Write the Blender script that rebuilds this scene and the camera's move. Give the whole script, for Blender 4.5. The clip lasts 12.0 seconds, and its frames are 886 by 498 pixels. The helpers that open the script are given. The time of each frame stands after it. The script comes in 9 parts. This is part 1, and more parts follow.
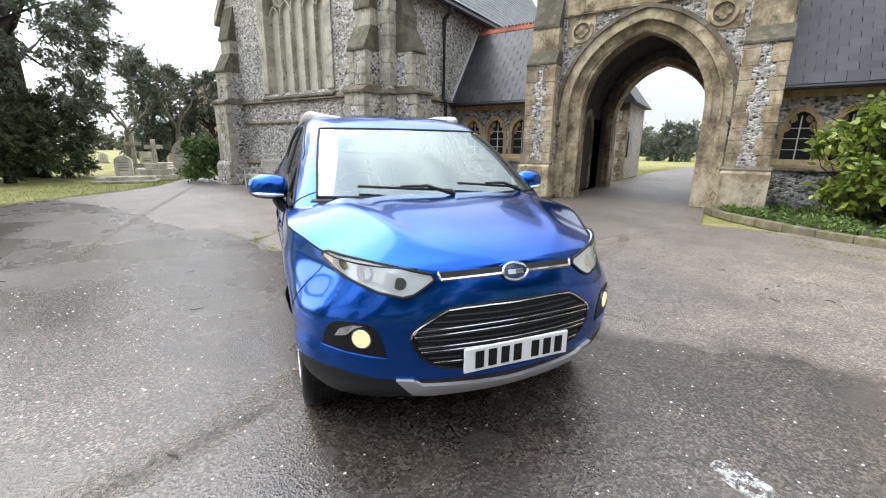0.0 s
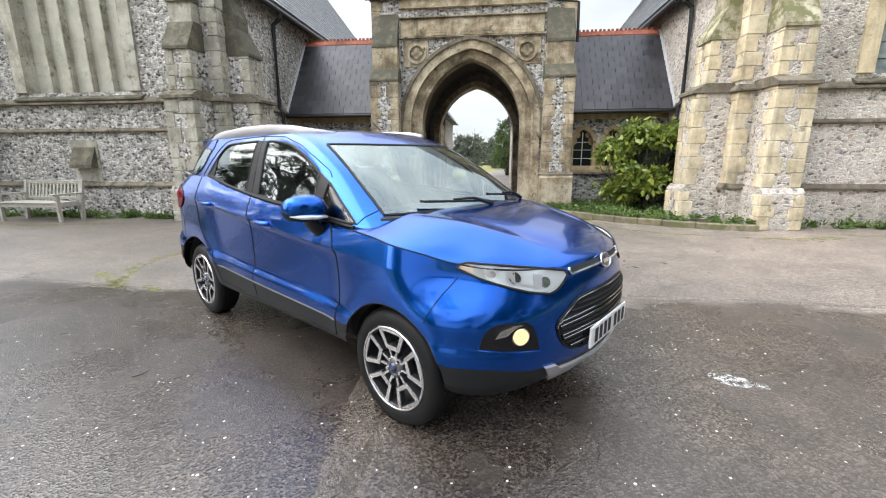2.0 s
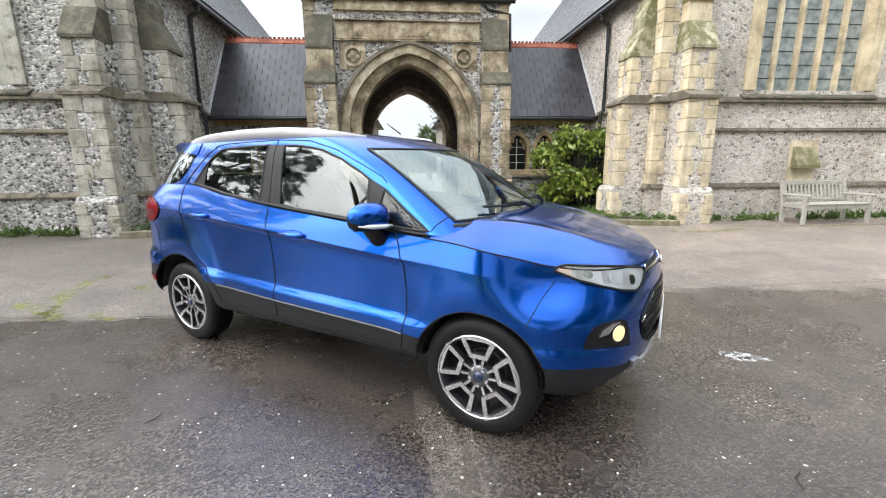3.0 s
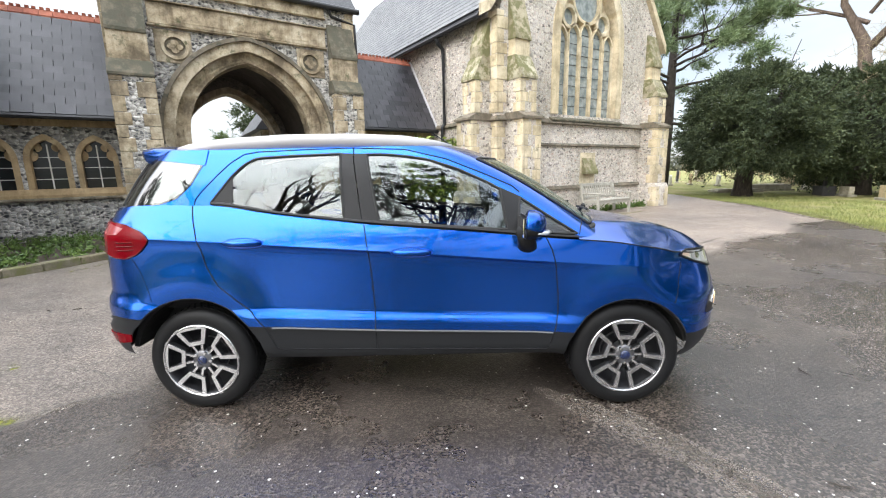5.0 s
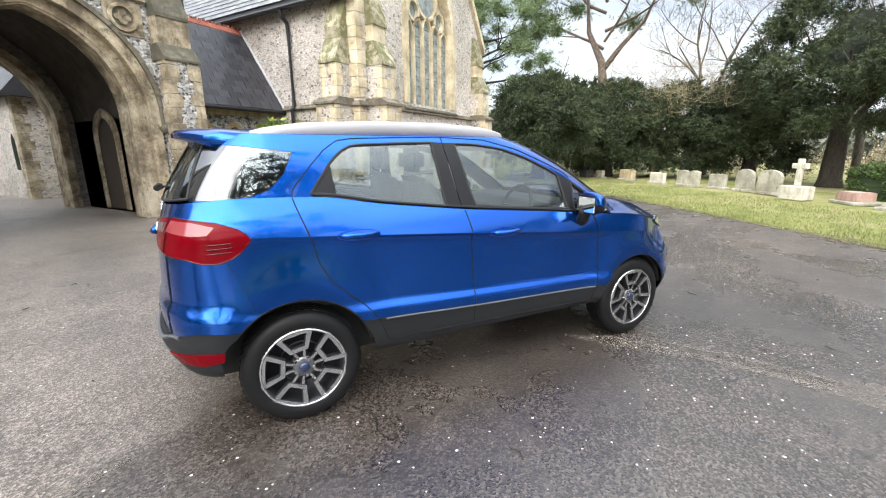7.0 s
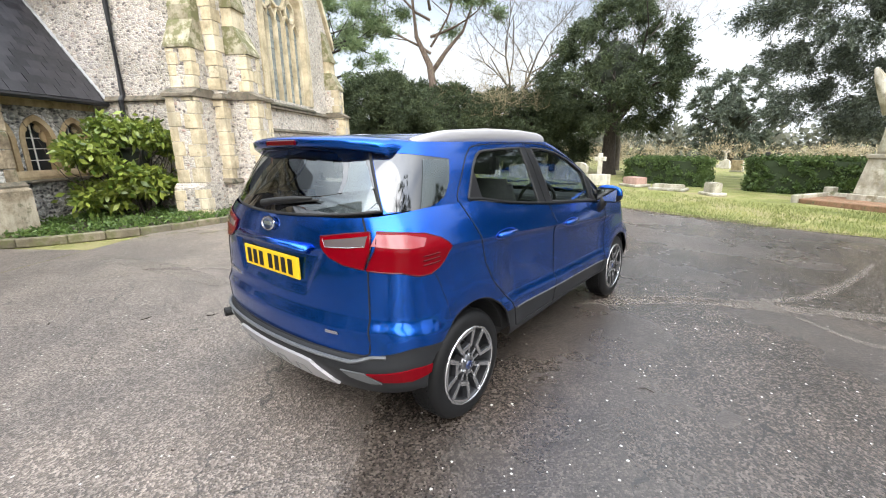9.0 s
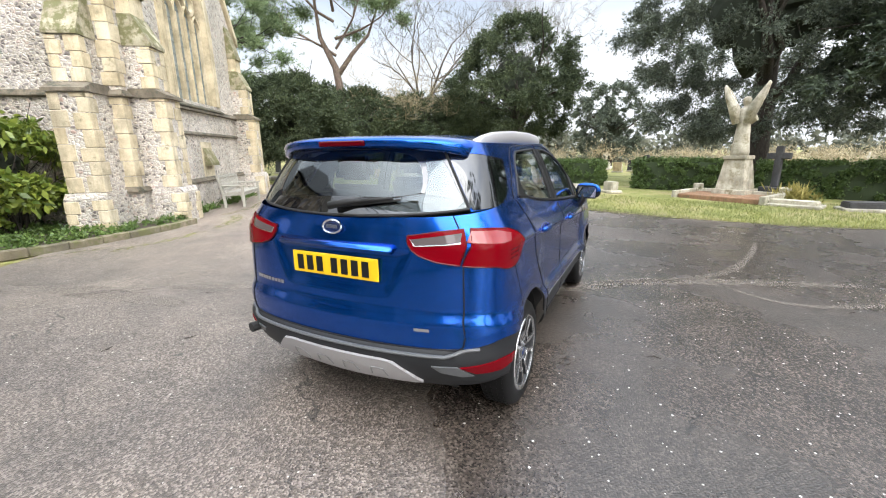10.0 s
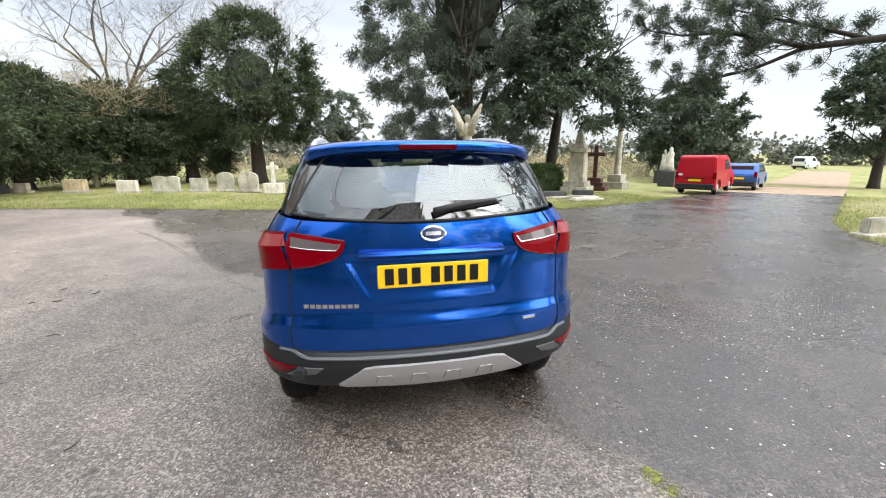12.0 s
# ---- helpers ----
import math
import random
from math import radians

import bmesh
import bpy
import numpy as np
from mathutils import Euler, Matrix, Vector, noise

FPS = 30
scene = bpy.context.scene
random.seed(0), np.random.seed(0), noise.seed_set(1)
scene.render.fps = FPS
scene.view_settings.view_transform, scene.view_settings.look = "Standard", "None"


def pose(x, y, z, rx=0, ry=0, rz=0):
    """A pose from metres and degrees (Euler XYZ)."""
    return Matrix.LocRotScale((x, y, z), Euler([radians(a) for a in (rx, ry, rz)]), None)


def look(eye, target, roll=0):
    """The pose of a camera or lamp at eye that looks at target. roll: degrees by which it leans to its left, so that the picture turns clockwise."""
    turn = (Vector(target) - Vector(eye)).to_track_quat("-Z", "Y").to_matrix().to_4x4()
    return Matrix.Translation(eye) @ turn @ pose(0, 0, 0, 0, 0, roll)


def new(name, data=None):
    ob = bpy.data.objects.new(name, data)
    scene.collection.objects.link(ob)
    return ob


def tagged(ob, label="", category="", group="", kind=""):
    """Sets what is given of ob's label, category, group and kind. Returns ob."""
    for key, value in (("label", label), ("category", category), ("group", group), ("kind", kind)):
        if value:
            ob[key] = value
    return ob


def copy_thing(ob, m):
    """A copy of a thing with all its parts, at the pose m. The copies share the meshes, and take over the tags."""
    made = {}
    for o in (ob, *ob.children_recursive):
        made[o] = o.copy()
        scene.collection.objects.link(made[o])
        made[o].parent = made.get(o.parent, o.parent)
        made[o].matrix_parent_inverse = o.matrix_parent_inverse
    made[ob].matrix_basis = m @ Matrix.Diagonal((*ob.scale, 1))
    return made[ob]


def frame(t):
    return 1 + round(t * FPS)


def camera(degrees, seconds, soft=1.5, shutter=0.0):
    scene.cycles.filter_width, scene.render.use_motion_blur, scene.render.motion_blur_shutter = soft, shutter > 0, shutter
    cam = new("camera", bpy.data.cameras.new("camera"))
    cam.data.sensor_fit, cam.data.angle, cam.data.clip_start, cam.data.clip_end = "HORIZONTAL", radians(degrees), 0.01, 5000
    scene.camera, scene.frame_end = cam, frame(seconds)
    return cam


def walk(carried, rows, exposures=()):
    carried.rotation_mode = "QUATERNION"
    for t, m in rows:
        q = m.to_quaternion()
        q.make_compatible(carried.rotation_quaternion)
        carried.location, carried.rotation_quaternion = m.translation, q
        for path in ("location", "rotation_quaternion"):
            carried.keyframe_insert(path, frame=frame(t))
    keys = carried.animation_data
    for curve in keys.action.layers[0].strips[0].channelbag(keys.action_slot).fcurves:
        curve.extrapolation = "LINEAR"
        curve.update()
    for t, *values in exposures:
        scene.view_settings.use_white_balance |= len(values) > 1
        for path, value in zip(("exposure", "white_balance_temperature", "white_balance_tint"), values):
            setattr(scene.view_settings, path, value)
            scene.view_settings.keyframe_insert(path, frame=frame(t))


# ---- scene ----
cam = camera(94.4, 12.0, 1.1)
PATH = [
    (0, (1.901, -11.507, 1.367), (0.833, -9.887, 0.881), 0.6),
    (0.5, (1.643, -11.769, 1.39), (0.773, -10.028, 0.928), 0.4),
    (1, (1.321, -11.868, 1.383), (0.672, -10.03, 0.934), 0.4),
    (1.5, (0.986, -12.033, 1.384), (0.552, -10.13, 0.947), 0.0),
    (2, (0.634, -12.15, 1.386), (0.406, -10.21, 0.954), -0.2),
    (2.5, (0.263, -12.125, 1.398), (0.234, -10.171, 0.975), -0.3),
    (3, (-0.197, -12.127, 1.392), (-0.023, -10.178, 0.979), -0.5),
    (3.5, (-0.632, -12.051, 1.383), (-0.257, -10.126, 0.992), -1.0),
    (3.7, (-0.803, -11.989, 1.4), (-0.339, -10.082, 1.013), -1.1),
    (5.3, (-2.234, -11.443, 1.425), (-1.047, -9.883, 1.028), -0.9),
    (5.5, (-2.391, -11.378, 1.449), (-1.14, -9.873, 1.038), -0.7),
    (6, (-2.727, -11.135, 1.426), (-1.312, -9.786, 1.004), -0.6),
    (6.5, (-3.023, -10.807, 1.443), (-1.453, -9.65, 1.003), -0.4),
    (7, (-3.323, -10.501, 1.462), (-1.639, -9.526, 1.001), -0.3),
    (7.2, (-3.426, -10.341, 1.437), (-1.696, -9.452, 0.971), -0.3),
    (8.8, (-4.064, -9.109, 1.495), (-2.147, -8.836, 0.997), -0.6),
    (9, (-4.065, -8.89, 1.529), (-2.133, -8.702, 1.046), -0.8),
    (9.5, (-4.139, -8.454, 1.531), (-2.193, -8.483, 1.066), -0.9),
    (10, (-4.143, -8.026, 1.522), (-2.218, -8.298, 1.052), -0.9),
    (10.5, (-4.001, -7.596, 1.551), (-2.139, -8.157, 1.083), -0.8),
    (11, (-3.902, -7.118, 1.56), (-2.165, -7.995, 1.096), -0.6),
    (11.5, (-3.668, -6.746, 1.529), (-2.102, -7.898, 1.06), -0.6),
    (12, (-3.422, -6.379, 1.534), (-2.058, -7.767, 1.076), -0.4),
]
walk(cam, [(t, look(eye, target, roll)) for t, eye, target, roll in PATH], [(0, 1.78), (3.5, 1.80), (6.5, 1.98), (9.0, 1.98), (10.5, 1.88), (12.0, 1.80)])

# ---- world, sun, exposure ----
world = bpy.data.worlds.new("sky")
scene.world = world
world.use_nodes = True
_n = world.node_tree.nodes
_l = world.node_tree.links
_sky = _n.new("ShaderNodeTexSky")
_sky.sky_type = "NISHITA"
_sky.sun_disc = False
SUN_EL, SUN_AZ = 36.0, 256.0          # height above the horizon; compass turn from +y towards +x
_sky.sun_elevation = radians(SUN_EL)
_sky.sun_rotation = radians(SUN_AZ)
_sky.dust_density = 1.5
_co = _n.new("ShaderNodeTexCoord")
_map = _n.new("ShaderNodeMapping")
_map.inputs["Scale"].default_value = (1.0, 1.0, 2.6)
_cl = _n.new("ShaderNodeTexNoise")
_cl.inputs["Scale"].default_value = 1.7
_cl.inputs["Detail"].default_value = 6.0
_rp = _n.new("ShaderNodeValToRGB")
_rp.color_ramp.elements[0].position, _rp.color_ramp.elements[1].position = 0.36, 0.6
_rp.color_ramp.elements[0].color = (0.5, 0.5, 0.5, 1)
_mx = _n.new("ShaderNodeMix")
_mx.data_type = "RGBA"
_mx.inputs["B"].default_value = (6.7, 7.05, 7.45, 1)   # bright high cloud
_l.new(_co.outputs["Generated"], _map.inputs["Vector"])
_l.new(_map.outputs["Vector"], _cl.inputs["Vector"])
_l.new(_cl.outputs["Fac"], _rp.inputs["Fac"])
_l.new(_rp.outputs["Color"], _mx.inputs["Factor"])
# an overcast sky is brighter overhead than at the horizon
_xyz = _n.new("ShaderNodeSeparateXYZ")
_up = _n.new("ShaderNodeMapRange")
_up.inputs["From Min"].default_value, _up.inputs["From Max"].default_value = 0.30, 0.85
_up.inputs["To Min"].default_value, _up.inputs["To Max"].default_value = 0.74, 2.3
_br = _n.new("ShaderNodeVectorMath")
_br.operation = "SCALE"
_l.new(_co.outputs["Generated"], _xyz.inputs["Vector"])
_l.new(_xyz.outputs["Z"], _up.inputs["Value"])
_l.new(_mx.outputs["Result"], _br.inputs[0])
# haze lit by the veiled sun
_dot = _n.new("ShaderNodeVectorMath")
_dot.operation = "DOT_PRODUCT"
_dot.inputs[1].default_value = (math.sin(radians(SUN_AZ)) * math.cos(radians(SUN_EL)), math.cos(radians(SUN_AZ)) * math.cos(radians(SUN_EL)), math.sin(radians(SUN_EL)))
_hz = _n.new("ShaderNodeMapRange")
_hz.interpolation_type = "SMOOTHSTEP"
_hz.inputs["From Min"].default_value, _hz.inputs["From Max"].default_value = 0.2, 1.0
_hz.inputs["To Min"].default_value, _hz.inputs["To Max"].default_value = 1.0, 1.9
_both = _n.new("ShaderNodeMath")
_both.operation = "MULTIPLY"
_l.new(_co.outputs["Generated"], _dot.inputs[0])
_l.new(_dot.outputs["Value"], _hz.inputs["Value"])
_l.new(_up.outputs["Result"], _both.inputs[0])
_l.new(_hz.outputs["Result"], _both.inputs[1])
_l.new(_both.outputs["Value"], _br.inputs["Scale"])
_l.new(_sky.outputs["Color"], _mx.inputs["A"])
_bg = _n["Background"]
_bg.inputs["Strength"].default_value = 0.06
_l.new(_br.outputs["Vector"], _bg.inputs["Color"])

_s = bpy.data.lights.new("sun", "SUN")
_s.energy, _s.angle, _s.color = 0.95, radians(70), (1.0, 0.95, 0.88)
sun = new("sun", _s)
_az, _el = radians(SUN_AZ), radians(SUN_EL)
sun.matrix_world = look((0, 0, 30), (-math.sin(_az) * 10, -math.cos(_az) * 10, 30 - 10 * math.tan(_el)))
# ---- materials ----
def mat(name, base=(0.5, 0.5, 0.5), rough=0.6, metal=0.0, **kw):
    m = bpy.data.materials.new(name)
    m.use_nodes = True
    b = m.node_tree.nodes["Principled BSDF"]
    b.inputs["Base Color"].default_value = (*base, 1)
    b.inputs["Roughness"].default_value = rough
    b.inputs["Metallic"].default_value = metal
    for k, v in kw.items():
        b.inputs[k.replace("_", " ")].default_value = v
    return m


def node(m, kind, **kw):
    n = m.node_tree.nodes.new(kind)
    for k, v in kw.items():
        n.inputs[k.replace("_", " ")].default_value = v
    return n


def wire(m, a, b):
    m.node_tree.links.new(a, b)


def glass(name, tint, face, sheen=(1, 1, 1)):
    """A thin clear pane: face is how much it mirrors seen straight on, more at a slant."""
    m = bpy.data.materials.new(name)
    m.use_nodes = True
    t = m.node_tree
    t.nodes.remove(t.nodes["Principled BSDF"])
    tr, gl, mx, lw = (t.nodes.new(k) for k in ("ShaderNodeBsdfTransparent", "ShaderNodeBsdfGlossy", "ShaderNodeMixShader", "ShaderNodeLayerWeight"))
    tr.inputs["Color"].default_value = (*tint, 1)
    gl.inputs["Roughness"].default_value = 0.005
    gl.inputs["Color"].default_value = (*sheen, 1)
    lw.inputs["Blend"].default_value = 0.5
    p, q = t.nodes.new("ShaderNodeMath"), t.nodes.new("ShaderNodeMath")
    p.operation, q.operation = "POWER", "MULTIPLY_ADD"
    p.inputs[1].default_value = 4.0
    q.inputs[1].default_value, q.inputs[2].default_value = 1 - face, face
    wire(m, lw.outputs["Facing"], p.inputs[0])
    wire(m, p.outputs["Value"], q.inputs[0])
    wire(m, q.outputs["Value"], mx.inputs["Fac"])
    wire(m, tr.outputs["BSDF"], mx.inputs[1])
    wire(m, gl.outputs["BSDF"], mx.inputs[2])
    wire(m, mx.outputs["Shader"], t.nodes["Material Output"].inputs["Surface"])
    return m


M_PAINT = mat("blue metallic paint", (0.0, 0.074, 0.40), 0.18, 0.90, Coat_Weight=0.5, Coat_Roughness=0.0, Coat_IOR=1.5)
# deeper copy of the body paint, standing in for shade in the handle cups
M_PAINTSHADE = mat("blue paint with recess shade", (0.005, 0.06, 0.40), 0.3, 0.5, Coat_Weight=1.0)
M_CLAD = mat("dark grey moulded plastic", (0.017, 0.018, 0.020), 0.5, Specular_IOR_Level=0.3)
# light grey plastic; on ledge edges the colour stands in for a highlight
M_CLADLIGHT = mat("light grey plastic and edge highlights", (0.10, 0.105, 0.11), 0.4)
M_TRIM = mat("black trim", (0.010, 0.010, 0.011), 0.42, Specular_IOR_Level=0.25)
M_RUBBER = mat("black rubber", (0.012, 0.012, 0.012), 0.7)
M_TYRE = mat("tyre rubber", (0.008, 0.008, 0.0085), 0.55, Specular_IOR_Level=0.25)
M_GAP = mat("panel gap", (0.004, 0.004, 0.006), 0.9)
M_GLASS = glass("car glass", (0.66, 0.72, 0.70), 0.18, (0.80, 0.90, 0.88))
M_GLASSREAR = glass("mirrored rear glass", (0.48, 0.52, 0.52), 0.11, (0.82, 0.88, 0.90))
M_GLASSSIDE = glass("mirrored side glass", (0.60, 0.65, 0.64), 0.11, (0.82, 0.88, 0.88))
M_GLASSCORNER = glass("dark corner glass", (0.5, 0.54, 0.53), 0.05)
M_GLASSDARK = mat("printed glass border", (0.008, 0.008, 0.009), 0.03, IOR=2.0)
M_MIRROR = mat("mirror", (0.9, 0.9, 0.9), 0.02, 1.0)
M_CHROME = mat("chrome", (0.75, 0.76, 0.77), 0.12, 1.0)
M_ALLOY = mat("machined alloy", (0.70, 0.70, 0.71), 0.25, 1.0)
M_RIMDARK = mat("dark grey rim paint", (0.045, 0.046, 0.05), 0.4, 0.5)
M_SATIN = mat("satin silver", (0.42, 0.41, 0.42), 0.4, 0.3)
M_SATINDEEP = mat("satin grey", (0.30, 0.30, 0.30), 0.45, 0.5)
M_LENS = mat("bright lamp housing", (0.66, 0.68, 0.69), 0.2, 0.3)
M_COVER = glass("clear lamp cover", (0.97, 0.98, 0.98), 0.06)
M_AMBER = mat("pale amber lens", (0.70, 0.55, 0.45), 0.2)
M_HUB = mat("dark wheel hub", (0.16, 0.16, 0.17), 0.35, 0.8)
M_LENSDIM = mat("smoky clear lens", (0.09, 0.072, 0.072), 0.12, Coat_Weight=0.3)
M_RED = mat("red lamp lens", (0.15, 0.0, 0.004), 0.2, Coat_Weight=0.05, Coat_Roughness=0.0, Specular_IOR_Level=0.12)
M_REDDEEP = mat("dark red lens", (0.075, 0.001, 0.004), 0.12, Coat_Weight=0.15, Specular_IOR_Level=0.2)
# lens red paled, for the sky reflected along the top of the lamp
M_PINK = mat("red lens paled by sky reflection", (0.24, 0.04, 0.045), 0.15, Coat_Weight=0.3)
M_FOG = mat("lit fog lamp", (0.9, 0.6, 0.28), 0.2, Emission_Color=(1.0, 0.70, 0.34, 1), Emission_Strength=0.25)
M_BADGE = mat("badge blue", (0.008, 0.018, 0.07), 0.15, Coat_Weight=1.0)
M_PLATEW = mat("white plate", (0.78, 0.78, 0.78), 0.35)
M_PLATEY = mat("yellow plate", (0.80, 0.50, 0.01), 0.35)
M_CABIN = mat("cabin plastic", (0.02, 0.02, 0.022), 0.7)
M_SEAT = mat("seat cloth", (0.05, 0.05, 0.052), 0.9)


def chain(m, coord="Object"):
    """Base handles of a material: nodes, principled and a coordinate output in metres."""
    b = m.node_tree.nodes["Principled BSDF"]
    if coord == "World":
        return b, node(m, "ShaderNodeNewGeometry").outputs["Position"]
    return b, node(m, "ShaderNodeTexCoord").outputs[coord]


def noise_at(m, vec, scale, detail=4.0, rough=0.55):
    n = node(m, "ShaderNodeTexNoise", Scale=scale, Detail=detail, Roughness=rough)
    wire(m, vec, n.inputs["Vector"])
    return n.outputs["Fac"]


def ramp(m, fac, *stops):
    r = node(m, "ShaderNodeValToRGB")
    e = r.color_ramp.elements
    while len(e) < len(stops):
        e.new(0.5)
    for k, (p, c) in enumerate(stops):
        e[k].position = p
        e[k].color = (*c, 1) if len(c) == 3 else c
    wire(m, fac, r.inputs["Fac"])
    return r.outputs["Color"]


def mixc(m, fac, a, b, how="MIX"):
    n = node(m, "ShaderNodeMix")
    n.data_type, n.blend_type = "RGBA", how
    for sock, v in ((n.inputs["Factor"], fac), (n.inputs["A"], a), (n.inputs["B"], b)):
        if isinstance(v, (int, float)):
            sock.default_value = v
        elif isinstance(v, tuple):
            sock.default_value = (*v, 1) if len(v) == 3 else v
        else:
            wire(m, v, sock)
    return n.outputs["Result"]


def math_(m, op, a, b=0.0):
    n = node(m, "ShaderNodeMath")
    n.operation = op
    for sock, v in ((n.inputs[0], a), (n.inputs[1], b)):
        if isinstance(v, (int, float)):
            sock.default_value = v
        else:
            wire(m, v, sock)
    return n.outputs["Value"]


def bump(m, height, dist=0.01, strength=1.0):
    n = node(m, "ShaderNodeBump", Strength=strength, Distance=dist)
    wire(m, height, n.inputs["Height"])
    wire(m, n.outputs["Normal"], m.node_tree.nodes["Principled BSDF"].inputs["Normal"])


def flint(name, mortar, tints, scale=13.0):
    """Knapped flint nodules in pale mortar."""
    m = mat(name, rough=0.7)
    b, pos = chain(m, "World")
    wob = node(m, "ShaderNodeTexNoise", Scale=7.0, Detail=2.0)
    wire(m, pos, wob.inputs["Vector"])
    off = node(m, "ShaderNodeVectorMath")
    off.operation = "MULTIPLY_ADD"
    wire(m, wob.outputs["Color"], off.inputs[0])
    off.inputs[1].default_value = (0.09, 0.09, 0.09)
    wire(m, pos, off.inputs[2])
    st = node(m, "ShaderNodeMapping")
    st.inputs["Scale"].default_value = (1.0, 1.0, 1.45)
    wire(m, off.outputs["Vector"], st.inputs["Vector"])
    cell = node(m, "ShaderNodeTexVoronoi", Scale=scale, Randomness=0.95)
    edge = node(m, "ShaderNodeTexVoronoi", Scale=scale, Randomness=0.95)
    edge.feature = "DISTANCE_TO_EDGE"
    wire(m, st.outputs["Vector"], cell.inputs["Vector"])
    wire(m, st.outputs["Vector"], edge.inputs["Vector"])
    sep = node(m, "ShaderNodeSeparateColor")
    wire(m, cell.outputs["Color"], sep.inputs["Color"])
    tint = ramp(m, sep.outputs["Red"], *tints)
    grain = noise_at(m, pos, 90.0, 3.0)
    tint = mixc(m, 0.35, tint, ramp(m, grain, (0.3, (0.25, 0.25, 0.25)), (0.7, (1, 1, 1))), "MULTIPLY")
    rind = ramp(m, edge.outputs["Distance"], (0.10, (1, 1, 1)), (0.26, (0, 0, 0)))
    tint = mixc(m, math_(m, "MULTIPLY", rind, math_(m, "MULTIPLY", sep.outputs["Green"], 0.8)), tint, tuple(min(1.0, c * 1.3) for c in mortar))
    gap = ramp(m, edge.outputs["Distance"], (0.02, (0, 0, 0)), (0.10, (1, 1, 1)))
    mt = mixc(m, noise_at(m, pos, 3.0), tuple(c * 0.45 for c in mortar), tuple(c * 0.9 for c in mortar))
    col = mixc(m, gap, mt, tint)
    stain = ramp(m, noise_at(m, pos, 0.8, 5.0, 0.65), (0.38, (0.62, 0.62, 0.58)), (0.6, (1, 1, 1)))
    col = mixc(m, 0.75, col, stain, "MULTIPLY")
    wire(m, col, b.inputs["Base Color"])
    wire(m, ramp(m, gap, (0, (0.9, 0.9, 0.9)), (1, (0.42, 0.42, 0.42))), b.inputs["Roughness"])
    bump(m, math_(m, "ADD", math_(m, "MINIMUM", edge.outputs["Distance"], 0.3), math_(m, "MULTIPLY", grain, 0.06)), 0.05, 0.9)
    return m


F_TINTS = ((0.0, (0.025, 0.025, 0.03)), (0.3, (0.09, 0.09, 0.095)), (0.5, (0.34, 0.33, 0.33)), (0.68, (0.64, 0.62, 0.60)), (1.0, (0.86, 0.83, 0.79)))
F_PALE = ((0.0, (0.14, 0.12, 0.115)), (0.22, (0.40, 0.355, 0.335)), (0.5, (0.64, 0.59, 0.555)), (0.82, (0.76, 0.72, 0.68)), (1.0, (0.50, 0.34, 0.28)))
M_FLINT = flint("flint wall", (0.52, 0.49, 0.44), F_TINTS, 12.5)
M_FLINTPALE = flint("pale flint wall", (0.74, 0.67, 0.57), F_PALE, 12.5)
# flint tints lowered to carry the shade inside the gate passage
M_FLINTSHADE = flint("shade-darkened flint wall", (0.24, 0.21, 0.17), ((0.0, (0.06, 0.055, 0.05)), (0.5, (0.14, 0.125, 0.11)), (1.0, (0.26, 0.23, 0.20))))


def stone(name, base, alt, moss=0.0, dark=0.5, mosscol=(0.10, 0.10, 0.05), grime=0.3, runs=0.42):
    """Weathered limestone, each block a little different."""
    m = mat(name, rough=0.88)
    b, pos = chain(m, "World")
    info = node(m, "ShaderNodeObjectInfo")
    col = mixc(m, info.outputs["Random"], base, alt)
    soft = noise_at(m, pos, 2.2, 6.0, 0.65)
    col = mixc(m, 0.8, col, ramp(m, soft, (0.3, (dark, dark, dark * 0.95)), (0.62, (1, 1, 1))), "MULTIPLY")
    fine = noise_at(m, pos, 45.0, 4.0, 0.7)
    col = mixc(m, 0.4, col, ramp(m, fine, (0.3, (0.6, 0.6, 0.6)), (0.65, (1.08, 1.08, 1.05))), "MULTIPLY")
    tall = node(m, "ShaderNodeMapping")
    tall.inputs["Scale"].default_value = (1.0, 1.0, 0.12)
    wire(m, pos, tall.inputs["Vector"])
    streak = noise_at(m, tall.outputs["Vector"], 7.0, 5.0, 0.65)
    blot = noise_at(m, pos, 1.1, 7.0, 0.72)
    col = mixc(m, grime, col, ramp(m, blot, (0.40, (0.24, 0.19, 0.14)), (0.50, (0.72, 0.66, 0.58)), (0.58, (1, 1, 1))), "MULTIPLY")
    col = mixc(m, runs, col, ramp(m, streak, (0.34, (0.45, 0.42, 0.36)), (0.52, (1, 1, 1))), "MULTIPLY")
    if moss:
        patch_ = ramp(m, noise_at(m, pos, 4.5, 5.0, 0.7), (0.62 - 0.3 * moss, (0, 0, 0)), (0.74 - 0.3 * moss, (1, 1, 1)))
        col = mixc(m, patch_, col, mosscol)
    wire(m, col, b.inputs["Base Color"])
    bump(m, math_(m, "ADD", fine, math_(m, "MULTIPLY", soft, 1.5)), 0.012, 0.6)
    return m


M_STONE = stone("weathered limestone", (0.52, 0.45, 0.34), (0.60, 0.51, 0.37), 0.15, 0.42, grime=0.75, runs=0.55)
M_STONEWARM = stone("warm limestone", (0.70, 0.59, 0.40), (0.76, 0.67, 0.50), 0.1, 0.6, (0.22, 0.20, 0.12))
M_STONETAN = stone("tan limestone", (0.50, 0.36, 0.20), (0.55, 0.42, 0.26), 0.1, 0.55, (0.16, 0.13, 0.07))
M_WARMMOSS = stone("mossy warm limestone", (0.42, 0.37, 0.26), (0.48, 0.44, 0.32), 0.6, 0.45, (0.15, 0.145, 0.065))
